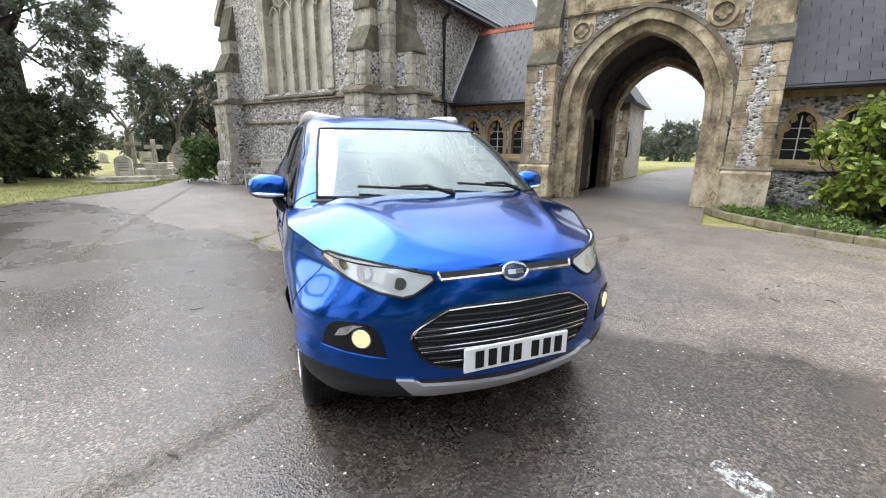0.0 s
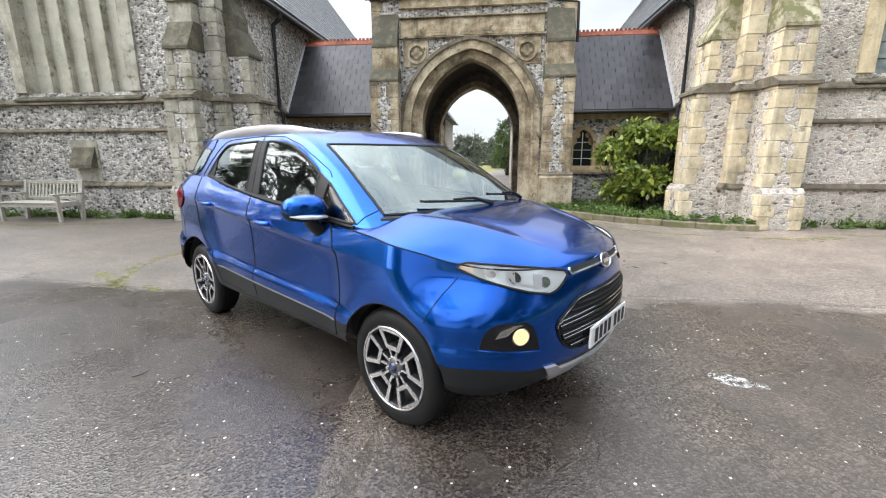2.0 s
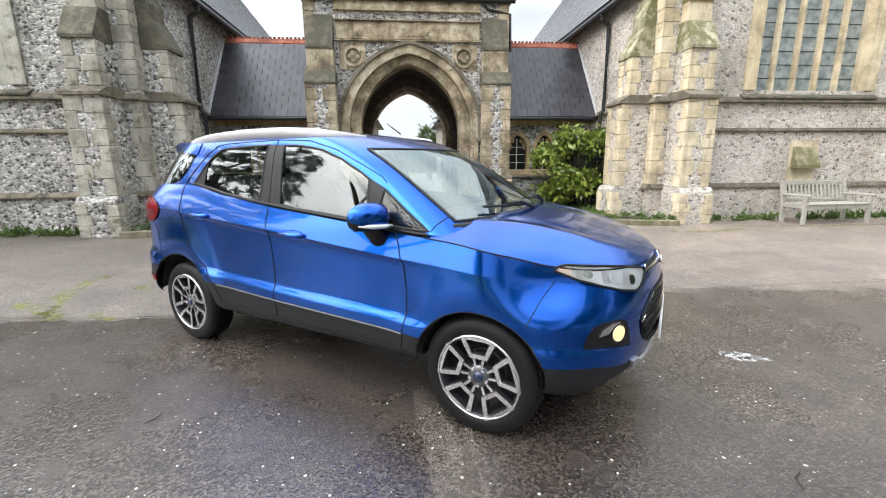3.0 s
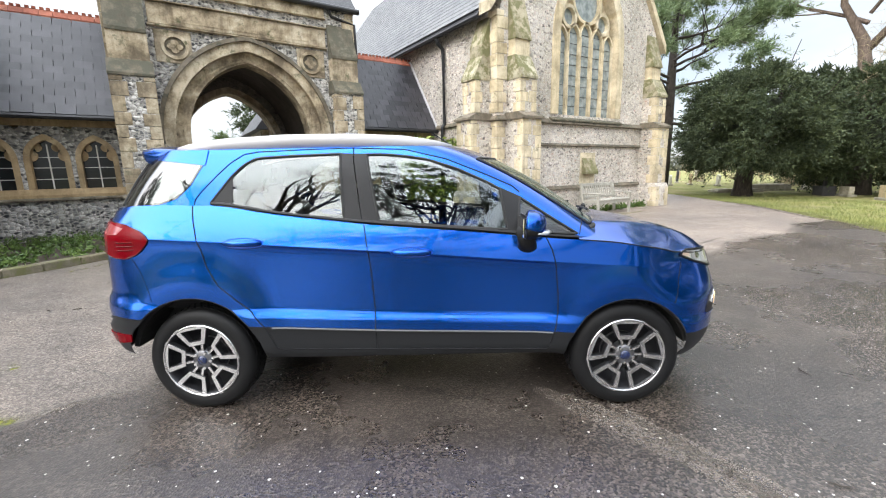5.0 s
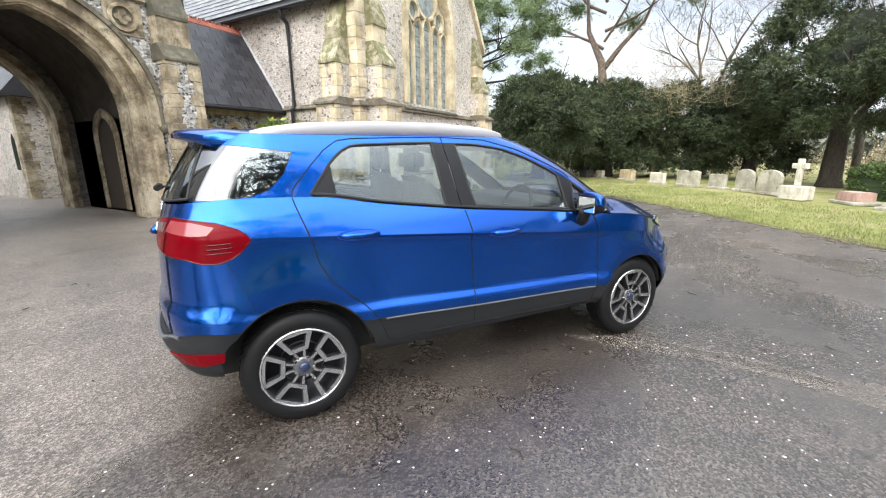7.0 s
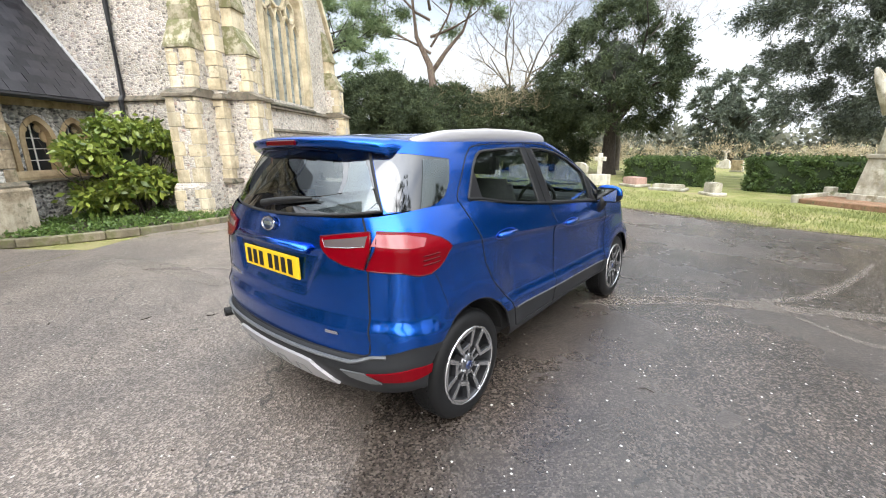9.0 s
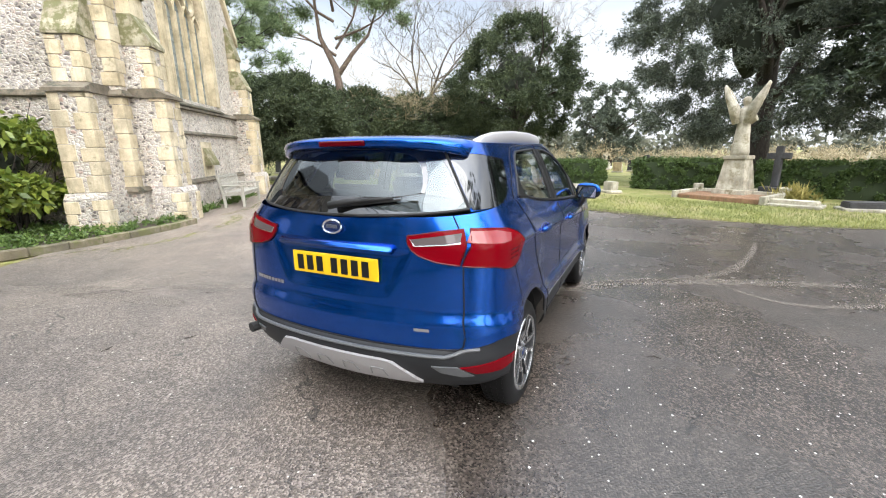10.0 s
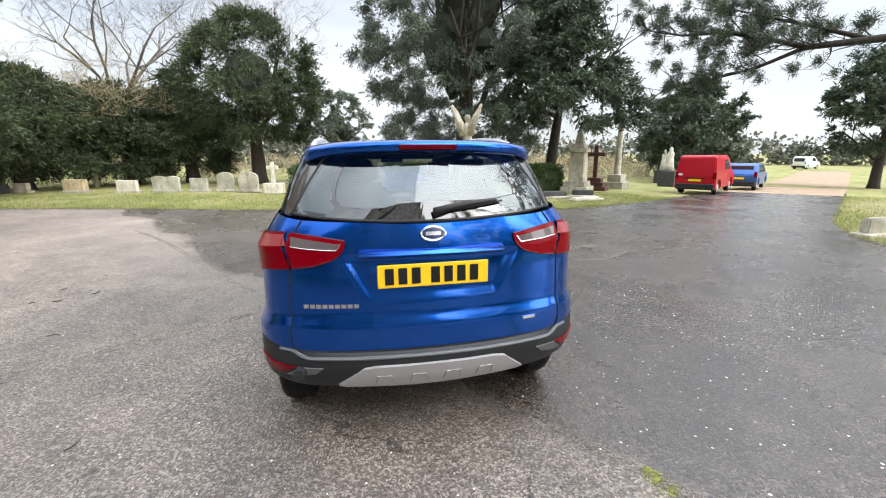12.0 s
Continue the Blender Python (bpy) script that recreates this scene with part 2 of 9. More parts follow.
M_STONEGREY = stone("grey limestone", (0.50, 0.48, 0.42), (0.57, 0.54, 0.46), 0.25, 0.5, (0.14, 0.14, 0.08))
M_STONEDARK = stone("dark limestone", (0.20, 0.17, 0.13), (0.27, 0.23, 0.17), 0.4, 0.45, (0.07, 0.07, 0.05))
M_STONEMOSS = stone("lichened limestone", (0.20, 0.175, 0.125), (0.15, 0.135, 0.10), 0.6, 0.4, (0.075, 0.072, 0.05))
M_BLIND = stone("weathered blind panel", (0.58, 0.56, 0.48), (0.54, 0.52, 0.45), 0.3, 0.82, (0.36, 0.37, 0.28), 0.15, 0.15)
# passage ceiling: its shade is in the base colour
M_VAULT = stone("shade-darkened vault", (0.085, 0.07, 0.058), (0.085, 0.07, 0.058), 0.0, 0.6)


def slate(name, base, alt):
    m = mat(name, rough=0.42)
    b, pos = chain(m, "World")
    info = node(m, "ShaderNodeObjectInfo")
    geo = node(m, "ShaderNodeNewGeometry")
    rnd = math_(m, "FRACT", math_(m, "ADD", info.outputs["Random"], geo.outputs["Random Per Island"]))
    col = mixc(m, rnd, base, alt)
    col = mixc(m, 0.7, col, ramp(m, noise_at(m, pos, 3.0, 5.0, 0.7), (0.35, (0.55, 0.55, 0.55)), (0.65, (1.1, 1.1, 1.1))), "MULTIPLY")
    lich = ramp(m, noise_at(m, pos, 9.0, 6.0, 0.7), (0.66, (0, 0, 0)), (0.76, (1, 1, 1)))
    col = mixc(m, math_(m, "MULTIPLY", lich, 0.35), col, (0.30, 0.31, 0.27))
    wire(m, col, b.inputs["Base Color"])
    wire(m, ramp(m, noise_at(m, pos, 12.0), (0.3, (0.3, 0.3, 0.3)), (0.7, (0.55, 0.55, 0.55))), b.inputs["Roughness"])
    bump(m, noise_at(m, pos, 60.0, 3.0), 0.006, 0.5)
    return m


M_SLATE = slate("welsh slate", (0.019, 0.019, 0.023), (0.050, 0.048, 0.055))
M_SLATEPALE = slate("pale weathered slate", (0.16, 0.165, 0.175), (0.26, 0.26, 0.26))
M_TERRA = stone("red ridge tile", (0.36, 0.10, 0.06), (0.42, 0.15, 0.09), 0.0, 0.6)
M_IRON = mat("black iron", (0.014, 0.014, 0.016), 0.45)
M_LEADSHEET = mat("lead sheet", (0.42, 0.42, 0.43), 0.6)
M_BAR = mat("pale glazing bar", (0.62, 0.60, 0.55), 0.6)
M_DOOR = mat("dark boarded door", (0.045, 0.03, 0.02), 0.7)
M_LEAD = mat("dark leaded glass", (0.018, 0.02, 0.022), 0.12)


def leaded(name, a, b_):
    m = mat(name, rough=0.22)
    b, pos = chain(m, "World")
    wire(m, ramp(m, noise_at(m, pos, 5.0, 3.0), (0.35, a), (0.65, b_)), b.inputs["Base Color"])
    bump(m, noise_at(m, pos, 9.0, 2.0), 0.01, 0.3)
    return m


M_LEADPALE = leaded("pale leaded glass", (0.16, 0.19, 0.19), (0.34, 0.37, 0.36))


def foliage(name, a, b_, rough=0.55, trans=0.25):
    """Leaves: colour by leaf, some light through them."""
    m = mat(name, rough=rough)
    b, pos = chain(m, "World")
    geo = node(m, "ShaderNodeNewGeometry")
    col = mixc(m, geo.outputs["Random Per Island"], a, b_)
    col = mixc(m, 0.6, col, ramp(m, noise_at(m, pos, 0.7, 3.0), (0.35, (0.55, 0.6, 0.55)), (0.65, (1.15, 1.1, 1.0))), "MULTIPLY")
    wire(m, col, b.inputs["Base Color"])
    t = m.node_tree
    tr, mx = t.nodes.new("ShaderNodeBsdfTranslucent"), t.nodes.new("ShaderNodeMixShader")
    wire(m, col, tr.inputs["Color"])
    mx.inputs["Fac"].default_value = trans
    wire(m, b.outputs["BSDF"], mx.inputs[1])
    wire(m, tr.outputs["BSDF"], mx.inputs[2])
    wire(m, mx.outputs["Shader"], t.nodes["Material Output"].inputs["Surface"])
    return m


M_YEW = foliage("yew leaves", (0.026, 0.042, 0.020), (0.092, 0.118, 0.052), 0.7)
M_HOLM = foliage("evergreen oak leaves", (0.045, 0.062, 0.048), (0.14, 0.165, 0.12))
# leaf colour lifted paler and greyer, standing in for haze to the west
M_HAZELEAF = foliage("haze-paled open foliage", (0.075, 0.092, 0.072), (0.20, 0.225, 0.175), 0.6, 0.4)
M_PINE = foliage("pine needles", (0.030, 0.048, 0.030), (0.09, 0.12, 0.07))
M_PINELIGHT = foliage("light pine needles", (0.12, 0.18, 0.085), (0.28, 0.36, 0.19))
M_HEDGE = foliage("hedge leaves", (0.045, 0.085, 0.022), (0.12, 0.18, 0.05))
# dark green of the box inside a hedge: inner shade as colour
M_HEDGEDARK = mat("hedge shade filler", (0.03, 0.045, 0.018), 0.95)
M_LAUREL = foliage("laurel leaves", (0.07, 0.125, 0.02), (0.34, 0.40, 0.08), 0.28)
# greyed leaf colour that stands in for distance mist
M_FARTREE = foliage("mist-paled far leaves", (0.09, 0.10, 0.08), (0.17, 0.17, 0.13), 0.8)
M_BLADE = foliage("grass blades", (0.13, 0.165, 0.045), (0.38, 0.39, 0.15), 0.7, 0.35)
M_SOIL = mat("dark soil", (0.05, 0.038, 0.026), 0.95)
M_BEDLEAF = foliage("ground cover leaves", (0.05, 0.10, 0.02), (0.16, 0.24, 0.06), 0.5)
M_DRY = foliage("dry grass blades", (0.22, 0.20, 0.05), (0.40, 0.34, 0.12), 0.7)
# near-black green for the added crown fillers, standing in for inner shade
M_CROWNSHADE = mat("crown shade filler", (0.024, 0.030, 0.018), 0.95)
M_SCRUB = foliage("dry scrub twigs", (0.24, 0.19, 0.12), (0.52, 0.45, 0.32), 0.8)
M_TWIG = mat("twig", (0.03, 0.022, 0.016), 0.9)


def bark(name, a, b_, scale=6.0):
    m = mat(name, rough=0.9)
    b, pos = chain(m, "World")
    st = node(m, "ShaderNodeMapping")
    st.inputs["Scale"].default_value = (1, 1, 0.25)
    wire(m, pos, st.inputs["Vector"])
    n = noise_at(m, st.outputs["Vector"], scale * 3, 6.0, 0.7)
    wire(m, ramp(m, n, (0.35, a), (0.65, b_)), b.inputs["Base Color"])
    bump(m, n, 0.03, 0.8)
    return m


M_BARK = bark("dark bark", (0.018, 0.014, 0.011), (0.058, 0.046, 0.036))
M_BARKPALE = bark("grey bark", (0.07, 0.058, 0.045), (0.18, 0.155, 0.125))
M_BARKOCHRE = bark("ochre lichened bark", (0.14, 0.115, 0.07), (0.36, 0.30, 0.18))
M_BARKPINE = bark("pine bark", (0.085, 0.062, 0.048), (0.20, 0.150, 0.118))


def turf():
    m = mat("mossy turf", rough=0.95)
    b, pos = chain(m, "World")
    col = ramp(m, noise_at(m, pos, 0.55, 7.0, 0.72), (0.30, (0.10, 0.115, 0.03)), (0.46, (0.21, 0.22, 0.06)), (0.56, (0.30, 0.27, 0.12)), (0.68, (0.26, 0.20, 0.125)))
    col = mixc(m, 0.6, col, ramp(m, noise_at(m, pos, 22.0, 5.0, 0.7), (0.3, (0.45, 0.45, 0.4)), (0.7, (1.2, 1.2, 1.1))), "MULTIPLY")
    wire(m, col, b.inputs["Base Color"])
    bump(m, noise_at(m, pos, 30.0, 4.0), 0.04, 0.8)
    return m


M_GRASS = turf()


def asphalt():
    """Dark smooth asphalt in the south, coarser pale chippings towards the buildings, damp patches, white grit; sky
    sheen painted in eastward.
    """
    m = mat("worn asphalt", rough=0.7, Specular_IOR_Level=0.75)
    b, pos = chain(m, "World")
    sep = node(m, "ShaderNodeSeparateXYZ")
    wire(m, pos, sep.inputs["Vector"])
    big = noise_at(m, pos, 0.45, 5.0, 0.6)
    mid = noise_at(m, pos, 2.2, 5.0, 0.6)
    fine = node(m, "ShaderNodeTexVoronoi", Scale=95.0)
    wire(m, pos, fine.inputs["Vector"])
    chips = node(m, "ShaderNodeSeparateColor")
    wire(m, fine.outputs["Color"], chips.inputs["Color"])
    # where the coarse surface starts
    edge = math_(m, "ADD", sep.outputs["Y"], math_(m, "MULTIPLY", math_(m, "SUBTRACT", big, 0.5), 1.6))
    zone = ramp(m, math_(m, "MULTIPLY", math_(m, "ADD", edge, 8.35), 4.0), (0.0, (0, 0, 0)), (1.0, (1, 1, 1)))
    dark = ramp(m, chips.outputs["Red"], (0.0, (0.026, 0.021, 0.0178)), (0.6, (0.056, 0.046, 0.0395)), (1.0, (0.120, 0.100, 0.087)))
    pale = ramp(m, chips.outputs["Red"], (0.0, (0.050, 0.040, 0.034)), (0.5, (0.108, 0.088, 0.075)), (1.0, (0.29, 0.25, 0.22)))
    col = mixc(m, zone, dark, pale)
    col = mixc(m, 0.8, col, ramp(m, mid, (0.3, (0.66, 0.66, 0.66)), (0.7, (1.25, 1.24, 1.2))), "MULTIPLY")
    col = mixc(m, 0.7, col, ramp(m, big, (0.35, (0.7, 0.7, 0.72)), (0.65, (1.25, 1.22, 1.18))), "MULTIPLY")
    # sky sheen at a slant, put into the base colour as brightening along +x
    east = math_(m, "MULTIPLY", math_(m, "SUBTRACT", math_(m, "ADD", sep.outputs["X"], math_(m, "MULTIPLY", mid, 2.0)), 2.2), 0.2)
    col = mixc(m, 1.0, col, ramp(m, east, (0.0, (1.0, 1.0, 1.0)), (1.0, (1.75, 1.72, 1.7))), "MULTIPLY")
    grit = node(m, "ShaderNodeTexVoronoi", Scale=24.0, Randomness=1.0)
    wire(m, pos, grit.inputs["Vector"])
    gs = node(m, "ShaderNodeSeparateColor")
    wire(m, grit.outputs["Color"], gs.inputs["Color"])
    dot = math_(m, "LESS_THAN", grit.outputs["Distance"], math_(m, "MULTIPLY", math_(m, "POWER", gs.outputs["Green"], 4.0), 0.20))
    col = mixc(m, math_(m, "MULTIPLY", dot, 0.85), col, (0.62, 0.60, 0.55))
    crack = node(m, "ShaderNodeTexVoronoi", Scale=0.55, Randomness=1.0)
    crack.feature = "DISTANCE_TO_EDGE"
    wob = node(m, "ShaderNodeTexNoise", Scale=1.6, Detail=6.0)
    wire(m, pos, wob.inputs["Vector"])
    off = node(m, "ShaderNodeVectorMath")
    off.operation = "MULTIPLY_ADD"
    wire(m, wob.outputs["Color"], off.inputs[0])
    off.inputs[1].default_value = (0.9, 0.9, 0.9)
    wire(m, pos, off.inputs[2])
    wire(m, off.outputs["Vector"], crack.inputs["Vector"])
    line = math_(m, "MULTIPLY", math_(m, "LESS_THAN", crack.outputs["Distance"], 0.0035), math_(m, "GREATER_THAN", mid, 0.5))
    col = mixc(m, math_(m, "MULTIPLY", line, 0.7), col, (0.012, 0.012, 0.012))
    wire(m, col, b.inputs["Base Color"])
    wet = ramp(m, noise_at(m, pos, 0.7, 4.0, 0.6), (0.36, (0.15, 0.15, 0.15)), (0.62, (0.36, 0.36, 0.36)))
    wire(m, mixc(m, math_(m, "MULTIPLY", zone, 0.6), wet, (0.55, 0.55, 0.55)), b.inputs["Roughness"])
    h = math_(m, "ADD", math_(m, "MULTIPLY", fine.outputs["Distance"], math_(m, "ADD", 0.5, zone)), math_(m, "MULTIPLY", mid, 1.2))
    bump(m, h, 0.009, 0.5)
    return m


M_ASPHALT = asphalt()


def worn(name, a, b_, scale, lo, hi):
    """A thin patchy layer that lets the surface below show through."""
    m = mat(name, rough=0.9)
    b, pos = chain(m, "World")
    wire(m, ramp(m, noise_at(m, pos, 60.0, 3.0), (0.3, a), (0.7, b_)), b.inputs["Base Color"])
    wire(m, ramp(m, noise_at(m, pos, scale, 6.0, 0.75), (lo, (0, 0, 0)), (hi, (1, 1, 1))), b.inputs["Alpha"])
    return m


M_SAND = worn("pale grit", (0.14, 0.118, 0.098), (0.28, 0.24, 0.20), 26.0, 0.34, 0.84)
M_LITTER = worn("earth and leaf litter", (0.06, 0.045, 0.03), (0.16, 0.12, 0.075), 7.0, 0.42, 0.62)
M_PAINTMARK = worn("old white paint", (0.40, 0.40, 0.385), (0.58, 0.58, 0.56), 22.0, 0.44, 0.60)
M_GRAVEL = stone("brown gravel", (0.34, 0.24, 0.16), (0.34, 0.24, 0.16), 0.1, 0.7, (0.22, 0.19, 0.13), 0.2, 0.0)
M_MOSS = worn("moss", (0.13, 0.15, 0.02), (0.30, 0.30, 0.06), 9.0, 0.48, 0.62)
M_KERB = stone("mossy kerb stone", (0.20, 0.18, 0.13), (0.27, 0.23, 0.16), 0.55, 0.5, (0.12, 0.12, 0.05))
M_GRAVE = stone("gravestone", (0.42, 0.40, 0.34), (0.58, 0.54, 0.44), 0.25, 0.6, (0.20, 0.20, 0.12))
M_GRAVETAN = stone("tan gravestone", (0.46, 0.36, 0.22), (0.52, 0.42, 0.27), 0.15, 0.6)
M_GRAVEPALE = stone("pale gravestone", (0.66, 0.64, 0.56), (0.70, 0.66, 0.58), 0.12, 0.75, (0.4, 0.4, 0.3))
M_GRAVEPINK = stone("pink granite", (0.46, 0.30, 0.26), (0.50, 0.33, 0.28), 0.0, 0.8)
M_GRAVERED = stone("red granite", (0.075, 0.032, 0.026), (0.10, 0.042, 0.034), 0.0, 0.7)
M_GRAVEDARK = stone("dark granite", (0.05, 0.05, 0.055), (0.08, 0.08, 0.085), 0.0, 0.7)
M_ANGEL = stone("weathered marble", (0.55, 0.51, 0.42), (0.55, 0.51, 0.42), 0.35, 0.5, (0.24, 0.21, 0.14))
M_EARTH = stone("reddish gravel earth", (0.30, 0.17, 0.10), (0.30, 0.17, 0.10), 0.2, 0.6)


def oak(name, a, b_):
    m = mat(name, rough=0.8)
    b, pos = chain(m, "Object")
    st = node(m, "ShaderNodeMapping")
    st.inputs["Scale"].default_value = (2, 14, 14)
    wire(m, pos, st.inputs["Vector"])
    n = noise_at(m, st.outputs["Vector"], 4.0, 6.0, 0.7)
    wire(m, ramp(m, n, (0.3, a), (0.7, b_)), b.inputs["Base Color"])
    bump(m, n, 0.006, 0.6)
    return m


M_BENCH = oak("bleached bench timber", (0.24, 0.225, 0.19), (0.48, 0.46, 0.40))
M_VANRED = mat("red van paint", (0.36, 0.003, 0.014), 0.35, Coat_Weight=0.2, Specular_IOR_Level=0.2)
M_CARBLUE = mat("light blue car paint", (0.012, 0.085, 0.30), 0.3, 0.3, Coat_Weight=0.35)
M_WHITECAR = mat("white van paint", (0.6, 0.63, 0.63), 0.35, Coat_Weight=0.6)
M_CARGLASS = mat("tinted car glass", (0.03, 0.035, 0.04), 0.06)
M_BRICK = stone("pale brick", (0.42, 0.30, 0.23), (0.50, 0.38, 0.30), 0.0, 0.7)
M_ROOFTILE = stone("brown roof tile", (0.16, 0.10, 0.075), (0.18, 0.12, 0.09), 0.0, 0.7)
# ---- mesh helpers ----
def part(name, bm, material, parent=None, label="", smooth=False):
    me = bpy.data.meshes.new(name)
    bm.to_mesh(me)
    bm.free()
    for m in material if isinstance(material, (list, tuple)) else [material]:
        me.materials.append(m)
    if smooth:
        me.polygons.foreach_set("use_smooth", [True] * len(me.polygons))
    ob = new(name, me)
    ob.parent = parent
    if label:
        ob["label"] = label
    return ob


def thing(name, label, category, group="", m=None):
    ob = tagged(new(name), label, category, group)
    if m is not None:
        ob.matrix_world = m
    return ob


def box(bm, x0, x1, y0, y1, z0, z1, mi=0):
    x0, x1, y0, y1 = min(x0, x1), max(x0, x1), min(y0, y1), max(y0, y1)
    v = [bm.verts.new((x, y, z)) for z in (z0, z1) for x, y in ((x0, y0), (x1, y0), (x1, y1), (x0, y1))]
    for q in ((3, 2, 1, 0), (4, 5, 6, 7), (0, 1, 5, 4), (1, 2, 6, 5), (2, 3, 7, 6), (3, 0, 4, 7)):
        bm.faces.new([v[i] for i in q]).material_index = mi
    return v


def bevel(bm, w, seg=1):
    bmesh.ops.bevel(bm, geom=bm.edges[:], offset=w, segments=seg, affect="EDGES", clamp_overlap=True)
    return bm


def bbox(x0, x1, y0, y1, z0, z1, w=0.01, seg=1):
    bm = bmesh.new()
    box(bm, x0, x1, y0, y1, z0, z1)
    return bevel(bm, w, seg)


def prism(bm, pts, a, b, axis="y"):
    """A plane outline drawn out from a to b along an axis; pts are (x, z) for y, (y, z) for x and (x, y) for z."""
    put = {"y": lambda p, t: (p[0], t, p[1]), "x": lambda p, t: (t, p[0], p[1]), "z": lambda p, t: (p[0], p[1], t)}[axis]
    lo, hi = [bm.verts.new(put(p, a)) for p in pts], [bm.verts.new(put(p, b)) for p in pts]
    n = len(pts)
    fs = [bm.faces.new(lo), bm.faces.new(hi[::-1])]
    fs += [bm.faces.new((lo[(i + 1) % n], lo[i], hi[i], hi[(i + 1) % n])) for i in range(n)]
    bmesh.ops.recalc_face_normals(bm, faces=fs)
    return fs


def band(bm, inner, outer, a, b, axis="y", closed=False):
    """A solid band between two outlines of the same count, drawn out from a to b."""
    put = {"y": lambda p, t: (p[0], t, p[1]), "x": lambda p, t: (t, p[0], p[1]), "z": lambda p, t: (p[0], p[1], t)}[axis]
    rows = [[bm.verts.new(put(p, t)) for p in line] for line, t in ((inner, a), (outer, a), (outer, b), (inner, b))]
    n, fs = len(inner), []
    for i in range(n if closed else n - 1):
        j = (i + 1) % n
        for k in range(4):
            r, s = rows[k], rows[(k + 1) % 4]
            fs.append(bm.faces.new((r[i], r[j], s[j], s[i])))
    if not closed:
        for i in (0, n - 1):
            fs.append(bm.faces.new([r[i] for r in rows]))
    bmesh.ops.recalc_face_normals(bm, faces=fs)
    return fs


def tube(bm, pts, radii, seg=8, caps=True):
    """A round rod along points, with a radius for each."""
    pts = [Vector(p) for p in pts]
    if not isinstance(radii, (list, tuple)):
        radii = [radii] * len(pts)
    rings, up = [], Vector((0.013, 0.021, 1))
    for i, p in enumerate(pts):
        d = (pts[min(i + 1, len(pts) - 1)] - pts[max(i - 1, 0)]).normalized()
        a = d.cross(up)
        a = a.normalized() if a.length > 1e-3 else Vector((1, 0, 0))
        b = d.cross(a).normalized()
        rings.append([bm.verts.new(p + radii[i] * (math.cos(2 * math.pi * k / seg) * a + math.sin(2 * math.pi * k / seg) * b)) for k in range(seg)])
    for r, s in zip(rings, rings[1:]):
        for k in range(seg):
            bm.faces.new((r[k], r[(k + 1) % seg], s[(k + 1) % seg], s[k]))
    if caps and seg > 2:
        bm.faces.new(rings[0][::-1])
        bm.faces.new(rings[-1])
    return rings


def lathe(bm, profile, seg=32, m=None):
    """Turns (radius, height) points round z."""
    rings = [[bm.verts.new((r * math.cos(2 * math.pi * k / seg), r * math.sin(2 * math.pi * k / seg), h)) for k in range(seg)] for r, h in profile]
    for r, s in zip(rings, rings[1:]):
        for k in range(seg):
            bm.faces.new((r[k], r[(k + 1) % seg], s[(k + 1) % seg], s[k]))
    if m is not None:
        bmesh.ops.transform(bm, matrix=m, verts=[v for r in rings for v in r])
    return rings


def interp(x, pts):
    if x <= pts[0][0]:
        return pts[0][1]
    for (a, p), (b, q) in zip(pts, pts[1:]):
        if x <= b:
            return p + (q - p) * (x - a) / (b - a)
    return pts[-1][1]


def chaikin(pts, n=2, closed=True):
    for _ in range(n):
        out = []
        for i in range(len(pts) if closed else len(pts) - 1):
            a, b = pts[i], pts[(i + 1) % len(pts)]
            out += [tuple(p * 0.75 + q * 0.25 for p, q in zip(a, b)), tuple(p * 0.25 + q * 0.75 for p, q in zip(a, b))]
        if not closed:
            out = [pts[0]] + out + [pts[-1]]
        pts = out
    return pts


def inside(p, poly):
    x, y, hit = p[0], p[1], False
    for i in range(len(poly)):
        (x0, y0), (x1, y1) = poly[i], poly[i - 1]
        if (y0 > y) != (y1 > y) and x < (x1 - x0) * (y - y0) / (y1 - y0) + x0:
            hit = not hit
    return hit
# ---- ground: grass and earth to the horizon, the asphalt court and drives ----
def gz(x, y):
    """Height of the ground: level in the court, falling gently beyond it."""
    return -0.03 * max(0.0, min(40.0, -13.0 - y)) - 0.0008 * max(0.0, y - 10.0)


def sheet(name, poly, dz, step, material, label="", thick=0.0, kind="structure", sub=None):
    bm = bmesh.new()
    bm.faces.new([bm.verts.new((x, y, 0)) for x, y in poly])
    xs, ys = [p[0] for p in poly], [p[1] for p in poly]
    for ax, lo, hi in ((0, min(xs), max(xs)), (1, min(ys), max(ys))):
        for i in range(1, int((hi - lo) / step)):
            co, no = [0, 0, 0], [0, 0, 0]
            co[ax], no[ax] = lo + i * step, 1
            bmesh.ops.bisect_plane(bm, geom=bm.verts[:] + bm.edges[:] + bm.faces[:], plane_co=co, plane_no=no, dist=1e-4)
    for v in bm.verts:
        v.co.z = gz(v.co.x, v.co.y) + dz
    bmesh.ops.recalc_face_normals(bm, faces=bm.faces[:])
    if sum(f.normal.z for f in bm.faces) < 0:
        bmesh.ops.reverse_faces(bm, faces=bm.faces[:])
    return tagged(part(name, bm, material), label, "", "", kind)


bm = bmesh.new()
grid = sorted(set([-400, -250, -150, -100] + list(range(-72, 73, 4)) + [100, 150, 250, 400]))
vs = {(x, y): bm.verts.new((x, y, gz(x, y) - 0.03 + (0.10 * noise.noise(Vector((x * 0.1, y * 0.1, 0))) if abs(x) > 20 or y < -24 or y > 30 else 0))) for x in grid for y in grid}
for x0, x1 in zip(grid, grid[1:]):
    for y0, y1 in zip(grid, grid[1:]):
        bm.faces.new((vs[x0, y0], vs[x1, y0], vs[x1, y1], vs[x0, y1]))
